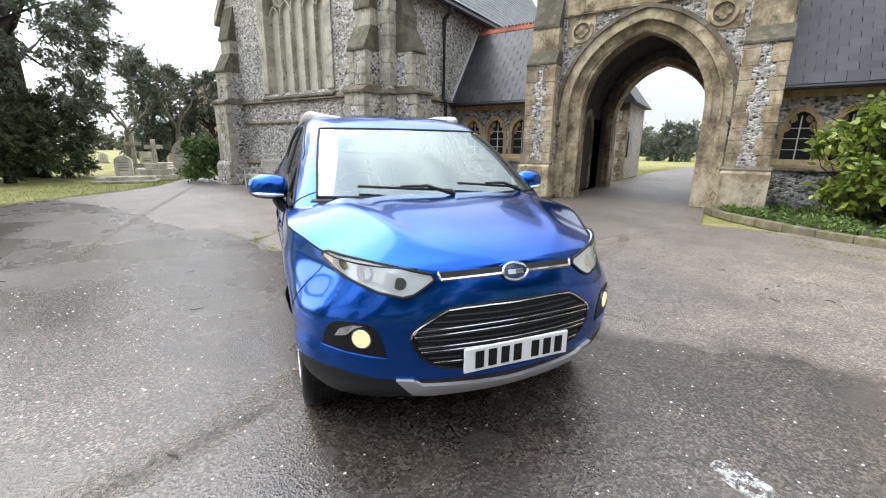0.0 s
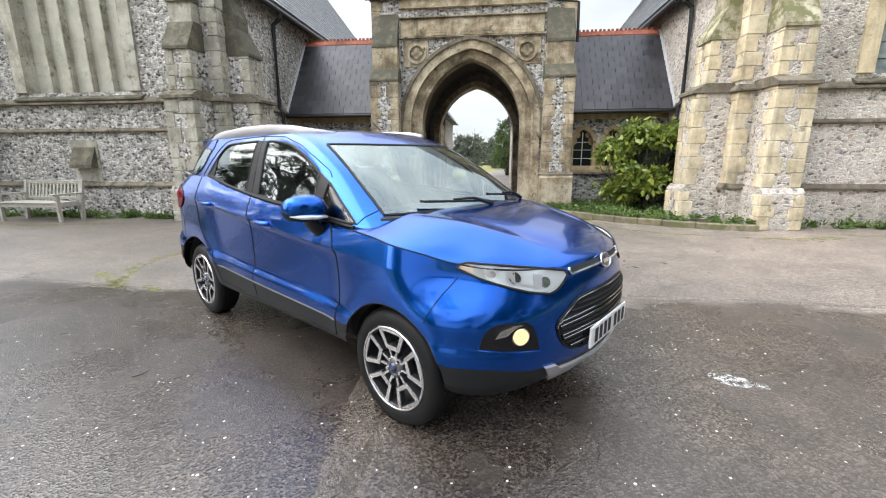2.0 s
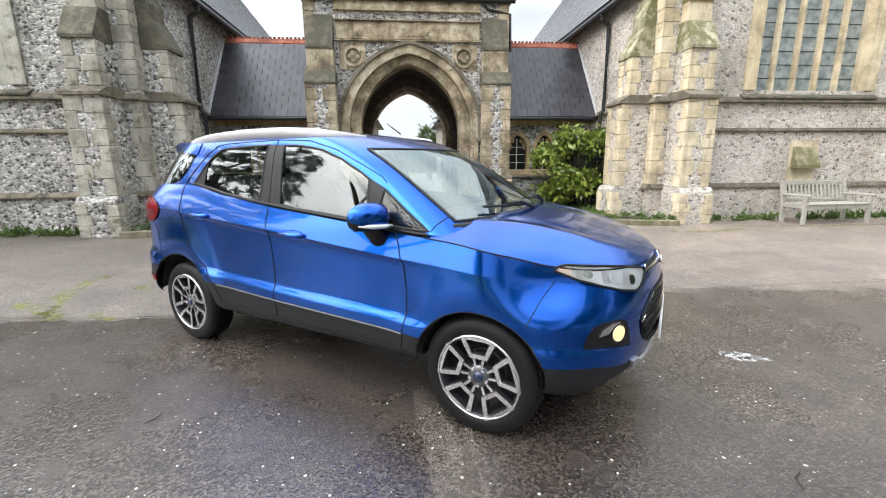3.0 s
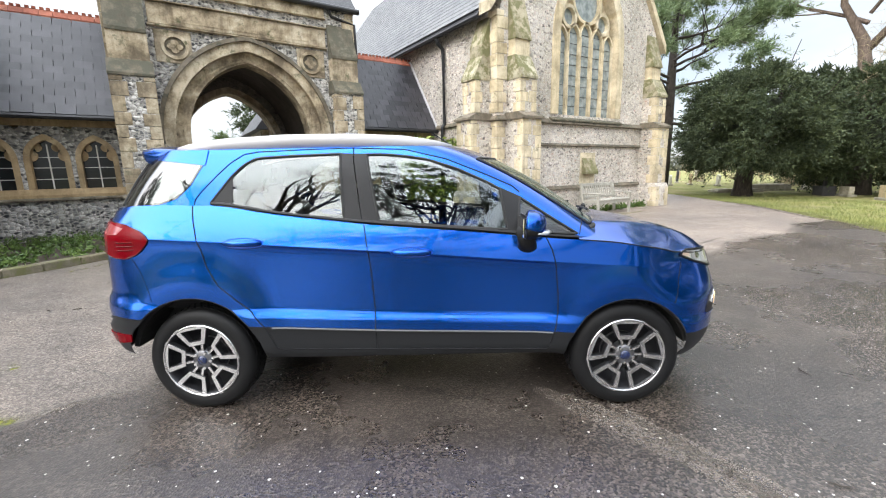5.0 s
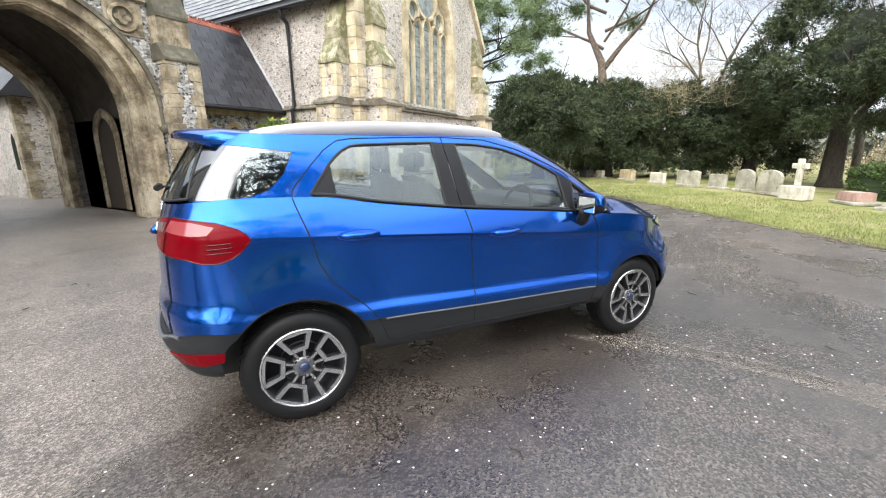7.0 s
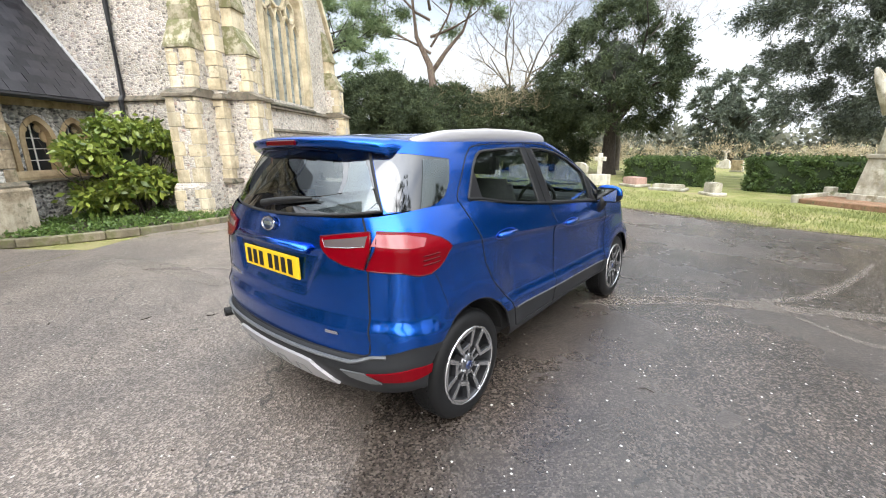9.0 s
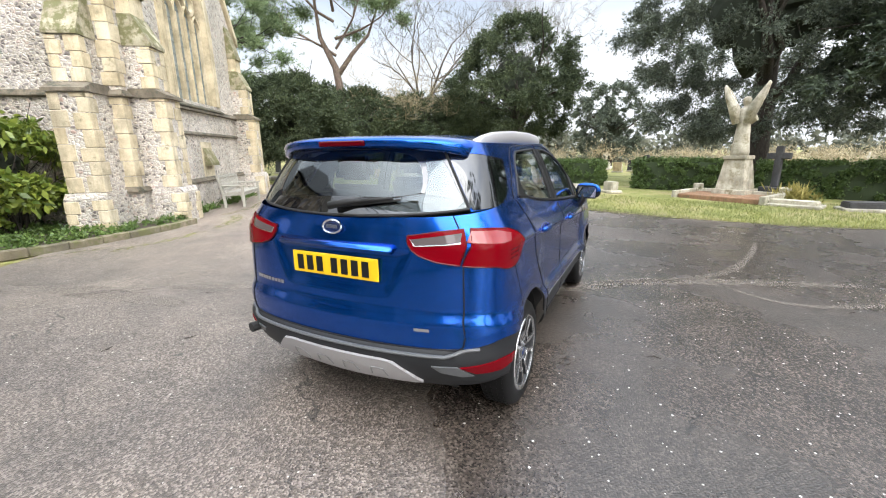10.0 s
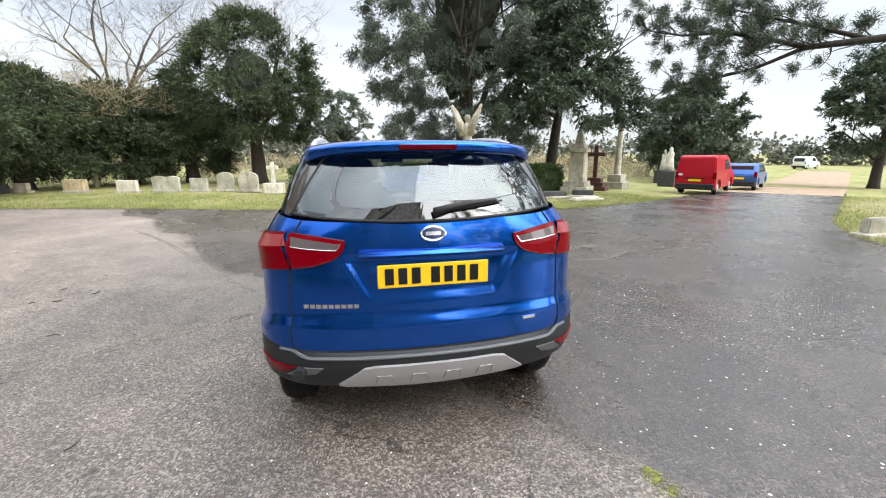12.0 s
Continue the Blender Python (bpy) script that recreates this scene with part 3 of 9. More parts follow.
tagged(part("ground", bm, M_GRASS), "mossy winter grass and bare earth of the cemetery", kind="structure")

EAST = [(24, 40), (21.5, 14), (20.2, 2.5), (18.6, -0.8), (16.86, -2.9), (14.4, -5.9), (11.0, -8.9), (8.0, -11.2), (6.0, -12.7), (4.2, -14.4), (3.0, -16.3), (2.3, -18.5), (1.95, -21.5), (1.7, -26), (1.5, -34), (1.3, -80)]
WEST = [(-3.4, -80), (-3.4, -34), (-3.3, -20), (-3.7, -17.6), (-4.6, -15.9), (-6.8, -14.2), (-9.4, -11.8), (-11.1, -9.5), (-11.8, -8.4), (-12.4, -7.0), (-13.6, -5.2), (-15.6, -3.6), (-17.5, 0.5), (-18.3, 14), (-20, 40)]
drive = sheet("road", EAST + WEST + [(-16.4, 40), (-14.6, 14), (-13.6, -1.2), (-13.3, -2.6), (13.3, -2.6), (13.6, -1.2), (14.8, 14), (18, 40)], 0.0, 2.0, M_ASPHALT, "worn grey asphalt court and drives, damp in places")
sheet("road", [(-1.75, -2.59), (1.75, -2.59), (1.75, 4.8), (2.6, 9.0), (4.0, 16), (5.0, 26), (9, 60), (4, 60), (-0.2, 26), (-1.4, 16), (-1.6, 9), (-1.75, 4.8)], 0.002, 2.0, M_ASPHALT, "asphalt drive through the gate arch")


sheet("road", [(-3.3, -33.5), (1.5, -32.0), (1.45, -40), (1.3, -79), (-3.4, -79), (-3.4, -40)], 0.004, 4.0, M_GRAVEL, "brown gravel surface of the far south drive")


def blades(name, spots, hmin, hmax, material, label):
    """Grass: three-cornered blades, joined."""
    co, fa = [], []
    for x, y in spots:
        h, a = random.uniform(hmin, hmax), random.uniform(0, 6.283)
        w = random.uniform(0.004, 0.009) * (1 + 4 * hmin)
        dx, dy, z = math.cos(a) * w, math.sin(a) * w, gz(x, y) - 0.03
        b, lx_, ly_ = len(co), random.gauss(0, 0.35) * h, random.gauss(0, 0.35) * h
        co += [(x - dx, y - dy, z), (x + dx, y + dy, z), (x + lx_, y + ly_, z + h)]
        fa.append((b, b + 1, b + 2))
    me = bpy.data.meshes.new(name)
    me.from_pydata(co, [], fa)
    me.materials.append(material)
    return tagged(new(name, me), label, "grass", kind="stuff")


def along(path, n, lo, hi, side):
    """Random places beside a path, thicker close to it."""
    out, seg = [], []
    for a, b in zip(path, path[1:]):
        seg.append((math.hypot(b[0] - a[0], b[1] - a[1]), a, b))
    tot = sum(s[0] for s in seg)
    for ln, (x0, y0), (x1, y1) in seg:
        nx, ny = (y1 - y0) / ln * side, -(x1 - x0) / ln * side
        for _ in range(int(n * ln / tot)):
            t, d = random.random(), lo + (hi - lo) * random.random() ** 1.8
            d += 0.10 * noise.noise(Vector((x0 + (x1 - x0) * t, y0 + (y1 - y0) * t, 3)) * 1.5)
            out.append((x0 + (x1 - x0) * t + nx * d, y0 + (y1 - y0) * t + ny * d))
    return out


blades("grass", along(EAST[3:14], 52000, -0.06, 4.5, -1), 0.03, 0.085, M_BLADE, "short mossy grass verge beside the drive")
blades("grass", along(WEST[1:13], 26000, -0.06, 3.5, -1), 0.03, 0.085, M_BLADE, "short grass verge along the west drive")
blades("grass", along([(4.0, 16), (2.6, 9.0), (2.0, 5)], 2500, 0.0, 2.0, -1) + along([(-2.0, 5), (-1.6, 9), (-1.4, 16), (-0.2, 26)], 4000, 0.0, 4.0, -1), 0.03, 0.09, M_BLADE, "grass beyond the arch")


def stain(name, pts, w, material, label):
    """A thin worn streak with ragged sides, lying on the asphalt."""
    bm = bmesh.new()
    rows, n = [], len(pts) - 1
    path = chaikin(pts, 2, False)
    for i, (x, y) in enumerate(path):
        a, b = path[max(0, i - 1)], path[min(len(path) - 1, i + 1)]
        d = math.hypot(b[0] - a[0], b[1] - a[1])
        nx, ny = -(b[1] - a[1]) / d, (b[0] - a[0]) / d
        t = i / (len(path) - 1)
        ww = w * (0.35 + 0.65 * math.sin(math.pi * min(1, max(0, t)))) * (1 + 0.5 * noise.noise(Vector((x * 3, y * 3, 1))))
        rows.append([bm.verts.new((x + nx * k * ww, y + ny * k * ww, gz(x, y) + 0.003)) for k in (-0.5, 0.5)])
    for a, b in zip(rows, rows[1:]):
        bm.faces.new((a[0], b[0], b[1], a[1]))
    bmesh.ops.recalc_face_normals(bm, faces=bm.faces[:])
    return tagged(part(name, bm, material), label, "", kind="structure")


stain("ground_stain", [(-0.15, -9.8), (-0.02, -10.4), (0.05, -10.9), (-0.1, -11.5), (-0.3, -12.3), (-0.6, -13.2)], 0.24, M_SAND, "pale gritty seam across the asphalt")
stain("ground_stain", [(0.1, -10.2), (0.02, -10.9), (0.0, -11.9), (0.6, -12.9), (1.6, -14)], 0.11, M_SAND, "pale gritty seam across the asphalt")
stain("ground_stain", [(0.76, -4.4), (0.9, -5.4), (0.75, -6.1), (0.57, -7.2), (0.57, -7.75)], 0.17, M_SAND, "pale gritty seam across the asphalt")
stain("ground_stain", [(-4.5, -9.95), (-6.2, -8.9), (-8.6, -7.3), (-12.3, -4.8)], 0.13, M_SAND, "pale gritty seam across the asphalt")
stain("ground_stain", [(-5.0, -8.0), (-3.5, -8.25), (-2.6, -8.3)], 0.10, M_SAND, "pale gritty seam across the asphalt")
stain("ground_stain", [(1.2, -8.05), (2.4, -7.97), (4.8, -8.06), (7, -7.9)], 0.10, M_SAND, "pale gritty seam across the asphalt")
stain("ground_stain", [(-0.3, -11.7), (-1.0, -11.85), (-1.1, -12.8), (-1.5, -14)], 0.09, M_SAND, "pale gritty seam across the asphalt")
stain("ground_stain", [(0.2, -5.9), (0.6, -5.2), (1.05, -4.2), (1.2, -3.4)], 0.30, M_SAND, "pale gritty seam across the asphalt")
for pts in (EAST[4:8], EAST[7:11], EAST[10:13], WEST[3:7], WEST[6:11]):
    stain("verge_edge", pts, 0.45, M_LITTER, "bare earth and leaf litter at the edge of the grass")
for pts, w in (([(2.06, -9.54), (2.13, -9.57), (2.20, -9.60), (2.27, -9.63)], 0.20), ([(2.25, -9.60), (2.31, -9.64), (2.36, -9.66)], 0.08)):
    stain("paint_mark", pts, w, M_PAINTMARK, "splash of old white paint on asphalt")
for pts, w in (([(-4.2, -7.75), (-3.7, -7.95), (-3.45, -8.3)], 0.22), ([(3.0, -3.6), (3.9, -4.2), (4.6, -4.4)], 0.25), ([(4.9, -4.5), (6.0, -4.6), (6.8, -4.3)], 0.30), ([(6.8, -3.95), (8.2, -4.3), (10.5, -4.2)], 0.25),
               ([(-10.5, -4.3), (-9, -4.5), (-7.4, -4.0)], 0.3), ([(1.9, -1.5), (2.5, -2.5), (3.4, -3.4)], 0.16), ([(-1.9, -1.5), (-2.5, -2.5), (-3.4, -3.4)], 0.16), ([(-3.6, -8.2), (-4.1, -7.2), (-4.0, -6.6)], 0.2), ([(-3.1, -7.35), (-3.25, -7.25), (-3.4, -7.3)], 0.12), ([(-3.2, -8.15), (-3.05, -8.24), (-2.9, -8.3)], 0.14)):
    stain("moss_patch", pts, w, M_MOSS, "yellow-green moss on the asphalt")
random.seed(5)
for _ in range(70):
    x, y = random.uniform(-5, 7), random.uniform(-14, -4.2)
    a, ln = random.uniform(0, 6.28), random.uniform(0.02, 0.12)
    bm = bmesh.new()
    tube(bm, [(x, y, 0.006), (x + ln * 0.5 * math.cos(a), y + ln * 0.5 * math.sin(a), 0.009), (x + ln * math.cos(a + 0.4), y + ln * math.sin(a + 0.4), 0.006)], [0.003, 0.004, 0.002], 4)
    tagged(part("twig", bm, M_TWIG), "small dark fallen twig lying on asphalt", "twig", "twigs on the court")
# ---- gatehouse, link ranges and the two chapels: one symmetrical front, facing -y, its middle at x = 0 ----
def arch(a, zs, h, z0, n=14, cx=0.0):
    """A two-centred pointed arch from foot to foot."""
    r = (a * a + h * h) / (2 * a)
    t1 = math.asin(min(1.0, h / r))
    left = [(cx + (r - a) - r * math.cos(t1 * k / n), zs + r * math.sin(t1 * k / n)) for k in range(n + 1)]
    right = [(2 * cx - x, z) for x, z in left[::-1][1:]]
    return [(cx - a, z0)] + left + right + [(cx + a, z0)]


def around(inner, cx, cz, poly):
    """For each point of an inner outline, the point of a convex outline in the same direction from (cx, cz)."""
    out = []
    for x, z in inner:
        dx, dz, best = x - cx, z - cz, None
        for i in range(len(poly)):
            (x0, z0), (x1, z1) = poly[i], poly[(i + 1) % len(poly)]
            ex, ez = x1 - x0, z1 - z0
            det = dx * -ez + dz * ex
            if abs(det) < 1e-9:
                continue
            t = ((x0 - cx) * -ez + (z0 - cz) * ex) / det
            u = (dx * (z0 - cz) - dz * (x0 - cx)) / det
            if t > 0 and -1e-6 <= u <= 1 + 1e-6 and (best is None or t < best):
                best = t
        out.append((cx + dx * best, cz + dz * best))
    return out


def flip(bm, s):
    if s < 0:
        bmesh.ops.transform(bm, matrix=Matrix.Diagonal((-1, 1, 1, 1)), verts=bm.verts[:])
        bmesh.ops.reverse_faces(bm, faces=bm.faces[:])
    return bm


def fpart(name, bm, m, parent, s=1, label="", smooth=False):
    return part(name, flip(bm, s), m, parent, label, smooth)


def ring_stones(parent, a, b, y0, y1, n, s=1, name="voussoir", m=None, cx=0.0):
    """Wedge stones between two arches of the same count."""
    k = len(a) - 1
    step = k / n
    for i in range(n):
        lo, hi = int(round(i * step)), int(round((i + 1) * step))
        if hi <= lo:
            continue
        bm = bmesh.new()
        band(bm, a[lo:hi + 1], b[lo:hi + 1], y0 + random.uniform(-0.004, 0.004), y1)
        bm2 = bm
        cxm = sum(v.co.x for v in bm.verts) / len(bm.verts)
        czm = sum(v.co.z for v in bm.verts) / len(bm.verts)
        for v in bm.verts:
            v.co.x += (cxm - v.co.x) * 0.006
            v.co.z += (czm - v.co.z) * 0.006
        fpart(name, bm2, m or M_STONE, parent, s)


def quoins(parent, x, y, z0, z1, sx, sy, s=1, long_=0.36, short=0.22, m=None, h=0.30):
    """Corner stones, long and short by turns; they reach from the corner (x, y) towards sx and sy."""
    z, k = z0, 0
    while z < z1 - 0.05:
        hh = min(h * random.uniform(0.85, 1.15), z1 - z)
        lx_, ly_ = (long_, short) if k % 2 else (short, long_)
        lx_ *= random.uniform(0.92, 1.08)
        bm = bmesh.new()
        e = 0.012 + random.uniform(0, 0.006)
        box(bm, x - sx * e, x + sx * lx_, y - sy * e, y + sy * ly_, z + 0.006, z + hh - 0.006)
        bevel(bm, 0.008)
        fpart("quoin", bm, m or M_STONE, parent, s)
        z, k = z + hh, k + 1


def profile_x(parent, name, pts, x0, x1, s, m, label=""):
    """A (y, z) outline drawn out along x."""
    bm = bmesh.new()
    prism(bm, pts, x0, x1, "x")
    return fpart(name, bm, m, parent, s, label)


def slates(parent, p0, du, dv, w, h, rows_, m, tile=(0.30, 0.22), s=1, name="slate"):
    """Courses of slates on a slope: p0 the eaves corner, du along the eaves, dv up the slope, (w, h) its size."""
    du, dv = Vector(du).normalized(), Vector(dv).normalized()
    nn = du.cross(dv).normalized()
    if nn.z < 0:
        nn = -nn
    shapes = {}

    def shape(wd):
        key = round(wd, 2)
        if key not in shapes:
            bm = bmesh.new()
            v = box(bm, 0.005, key - 0.005, 0, tile[1] * 1.3, 0, 0.019)
            me = bpy.data.meshes.new(name)
            bm.to_mesh(me)
            bm.free()
            me.materials.append(m)
            shapes[key] = me
        return shapes[key]

    n = int(h / tile[1])
    for j in range(n):
        u = -tile[0] * (0.5 if j % 2 else 0.0)
        while u < w - 0.02:
            a, b = max(0.0, u), min(w, u + tile[0])
            if b - a > 0.04:
                p = Vector(p0) + du * a + dv * (j * tile[1] + random.uniform(-0.006, 0.006)) + nn * (0.022 + random.uniform(0, 0.006))
                rot = Matrix((du, dv, nn)).transposed().to_4x4() @ pose(0, 0, 0, 3.2 + random.uniform(-0.6, 0.6), 0, random.uniform(-0.5, 0.5))
                ob = new(name, shape(round(b - a, 2)))
                ob.parent = parent
                mm = Matrix.Translation(p) @ rot
                ob.matrix_local = Matrix.Diagonal((s, 1, 1, 1)) @ mm if s < 0 else mm
            u += tile[0]


def string(parent, x0, x1, y, z, s, out=0.09, h=0.14, y1=None, m=None):
    profile_x(parent, "string_course", [(y + 0.03, z), (y - out, z + 0.02), (y - out, z + 0.05), (y - 0.02, z + h), (y + 0.03, z + h)], x0, x1, s, m or M_STONEDARK)


def window_light(parent, cx, w, z0, zs, h, y, s, m):
    pane = bmesh.new()
    pts = arch(w / 2, zs, h, z0, 6, cx)
    prism(pane, pts, y, y + 0.02)
    return fpart("pane", pane, m, parent, s)


# --- gatehouse ---
gate = thing("gatehouse", "flint and stone cemetery gatehouse with a pointed carriage arch", "gatehouse")
A_OUT, A_MID, A_IN = arch(1.93, 2.3, 2.24, 0.0, 20), arch(1.70, 2.3, 2.0, 0.0, 20), arch(1.40, 2.3, 1.78, 0.0, 20)
bm = bmesh.new()
outer = [(-2.75, 0.0), (-2.75, 2.3)] + around(A_OUT[2:-2], 0, 2.0, [(-2.75, -9), (-2.75, 5.62), (2.75, 5.62), (2.75, -9)]) + [(2.75, 2.3), (2.75, 0.0)]
band(bm, A_OUT, outer, 0.0, 0.62)
part("wall", bm, M_FLINT, gate)
ring_stones(gate, A_MID, A_OUT, -0.05, 0.5, 21)
ring_stones(gate, A_IN, A_MID, 0.10, 0.62, 21)
for k, (w0, w1, y) in enumerate(((1.93, 2.02, -0.11), (1.70, 1.75, -0.075), (1.50, 1.54, 0.075))):
    bm = bmesh.new()
    band(bm, arch(w0, 2.3, w0 + 0.31, 2.0, 20), arch(w1, 2.3, w1 + 0.31, 2.0, 20), y, y + 0.12)
    part("arch_moulding", bm, M_STONEDARK if k == 0 else M_STONE, gate)
for s in (-1, 1):
    # corner stops, spandrel panels with roundels
    bm = bmesh.new()
    bmesh.ops.create_icosphere(bm, subdivisions=2, radius=0.10, matrix=Matrix.Translation((1.97, -0.10, 2.0)))
    fpart("arch_stop", bm, M_STONEDARK, gate, s, smooth=True)
    bm = bmesh.new()
    box(bm, 1.17, 1.88, -0.022, 0.02, 3.88, 4.56)
    pan = fpart("roundel_panel", bevel(bm, 0.01), M_STONE, gate, s)
    ci = [(1.5 + 0.20 * math.cos(a), 4.22 + 0.20 * math.sin(a)) for a in np.linspace(0, 2 * math.pi, 29)[:-1]]
    co = [(1.5 + 0.27 * math.cos(a), 4.22 + 0.27 * math.sin(a)) for a in np.linspace(0, 2 * math.pi, 29)[:-1]]
    bm = bmesh.new()
    band(bm, ci, co, -0.07, 0.0, closed=True)
    fpart("roundel_rim", bm, M_STONE, pan, s)
    bm = bmesh.new()
    prism(bm, ci, -0.028, 0.0)
    fpart("roundel_back", bm, M_STONEDARK, pan, s)
    for a in range(4):
        t = math.pi / 2 * a
        pts = [(1.5 + 0.08 * math.cos(t) + 0.075 * math.cos(b), 4.22 + 0.08 * math.sin(t) + 0.06 * math.sin(b)) for b in np.linspace(0, 2 * math.pi, 15)[:-1]]
        bm = bmesh.new()
        prism(bm, pts, -0.055, 0.0)
        fpart("foil", bm, M_STONE, pan, s)
    # buttress
    for nm, pts, x0, x1, mm in (("plinth", [(0, 0), (-0.62, 0), (-0.62, 0.86), (-0.50, 0.96), (0, 0.96)], 1.93, 2.80, M_STONE),
                                ("buttress", [(0, 0.96), (-0.46, 0.96), (-0.46, 3.45), (0, 3.45)], 1.98, 2.74, M_FLINT),
                                ("set_off", [(0, 3.45), (-0.50, 3.45), (-0.50, 3.50), (-0.30, 3.80), (0, 3.80)], 1.96, 2.76, M_STONEMOSS),
                                ("buttress", [(0, 3.80), (-0.30, 3.80), (-0.30, 4.35), (0, 4.35)], 2.0, 2.70, M_STONE),
                                ("set_off", [(0, 4.35), (-0.33, 4.35), (-0.33, 4.42), (0, 5.25)], 2.0, 2.70, M_STONEMOSS)):
        profile_x(gate, nm, pts, x0, x1, s, mm)
    quoins(gate, 1.98, -0.46, 0.97, 3.44, 1, 1, s, 0.30, 0.20)
    quoins(gate, 2.74, -0.46, 0.97, 3.44, -1, 1, s, 0.30, 0.20)
    quoins(gate, 2.75, 0.0, 0.0, 5.6, -1, 1, s, 0.22, 0.3)
    string(gate, 1.9, 2.82, -0.46, 0.90, s, 0.10, 0.12)
    # passage: side walls, the shade put into their colour, with a door on either side
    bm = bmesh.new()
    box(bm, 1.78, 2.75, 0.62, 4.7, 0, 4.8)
    fpart("passage_wall", bm, M_FLINTSHADE, gate, s)
    dpts = arch(0.48, 1.75, 0.6, 0.05, 8)
    bm = bmesh.new()
    prism(bm, [(y + 2.3, z) for y, z in dpts], 1.765, 1.79, "x")
    door = fpart("door", bm, M_DOOR, gate, s, "dark boarded door in the passage")
    bm = bmesh.new()
    band(bm, [(y + 2.3, z) for y, z in dpts], [(y * 1.3 + 2.3, z * 1.09) for y, z in dpts], 1.72, 1.79, "x")
    fpart("door_surround", bm, M_STONE, gate, s)
# inscription panel, flint strip and cornice above the arch
for nm, z0, z1, y, mm in (("panel", 4.66, 5.10, -0.03, M_STONE), ("cornice", 5.36, 5.62, -0.05, M_STONE)):
    bm = bmesh.new()
    box(bm, -1.95, 1.95, y, 0.02, z0, z1)
    part(nm, bevel(bm, 0.012), mm, gate)
for z in (4.60, 5.10, 5.34):
    profile_x(gate, "string_course", [(0.02, z), (-0.09, z + 0.015), (-0.09, z + 0.035), (0.02, z + 0.06)], -1.97, 1.97, 1, M_STONE)
insc = part("inscription", bbox(-1.55, 1.55, -0.040, -0.02, 4.74, 5.04, 0.004), M_STONE, gate, "worn carved band with unreadable lettering")
x = -1.45
while x < 1.4:
    w = random.uniform(0.05, 0.11)
    part("letter_bar", bbox(x, x + w, -0.046, -0.03, 4.79, 4.99, 0.004), M_STONE, insc)
    x += w + random.choice((0.05, 0.06, 0.14))
# inner arch, ceiling and far arch; ceiling and rear wall coloured dark for the shade
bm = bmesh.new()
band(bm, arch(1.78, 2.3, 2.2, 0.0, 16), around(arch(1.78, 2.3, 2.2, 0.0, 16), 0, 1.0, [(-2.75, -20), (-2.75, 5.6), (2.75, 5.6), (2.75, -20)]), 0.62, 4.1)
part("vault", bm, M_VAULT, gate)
fa = arch(1.52, 2.25, 1.85, 0.0, 16)
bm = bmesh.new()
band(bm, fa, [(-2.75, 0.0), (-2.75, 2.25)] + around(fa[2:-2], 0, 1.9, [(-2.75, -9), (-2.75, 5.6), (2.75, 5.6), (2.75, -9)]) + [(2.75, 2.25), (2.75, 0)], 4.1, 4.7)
part("rear_wall", bm, M_FLINTSHADE, gate)
ring_stones(gate, arch(1.40, 2.25, 1.74, 0.0, 16), arch(1.60, 2.25, 1.93, 0.0, 16), 4.05, 4.75, 17)
bm = bmesh.new()
tube(bm, [(-2.9, -0.10, 5.66), (2.9, -0.10, 5.66)], 0.07, 10)
tube(bm, [(2.0, -0.10, 5.66), (2.15, -0.04, 5.45), (2.80, 0.02, 5.35), (2.82, 0.02, 4.4)], 0.04, 8)
part("gutter", bm, M_IRON, gate)
bm = bmesh.new()
prism(bm, [(-0.12, 5.66), (2.35, 8.4), (4.85, 5.66)], -2.85, 2.85, "x")
part("roof", bm, M_SLATE, gate)

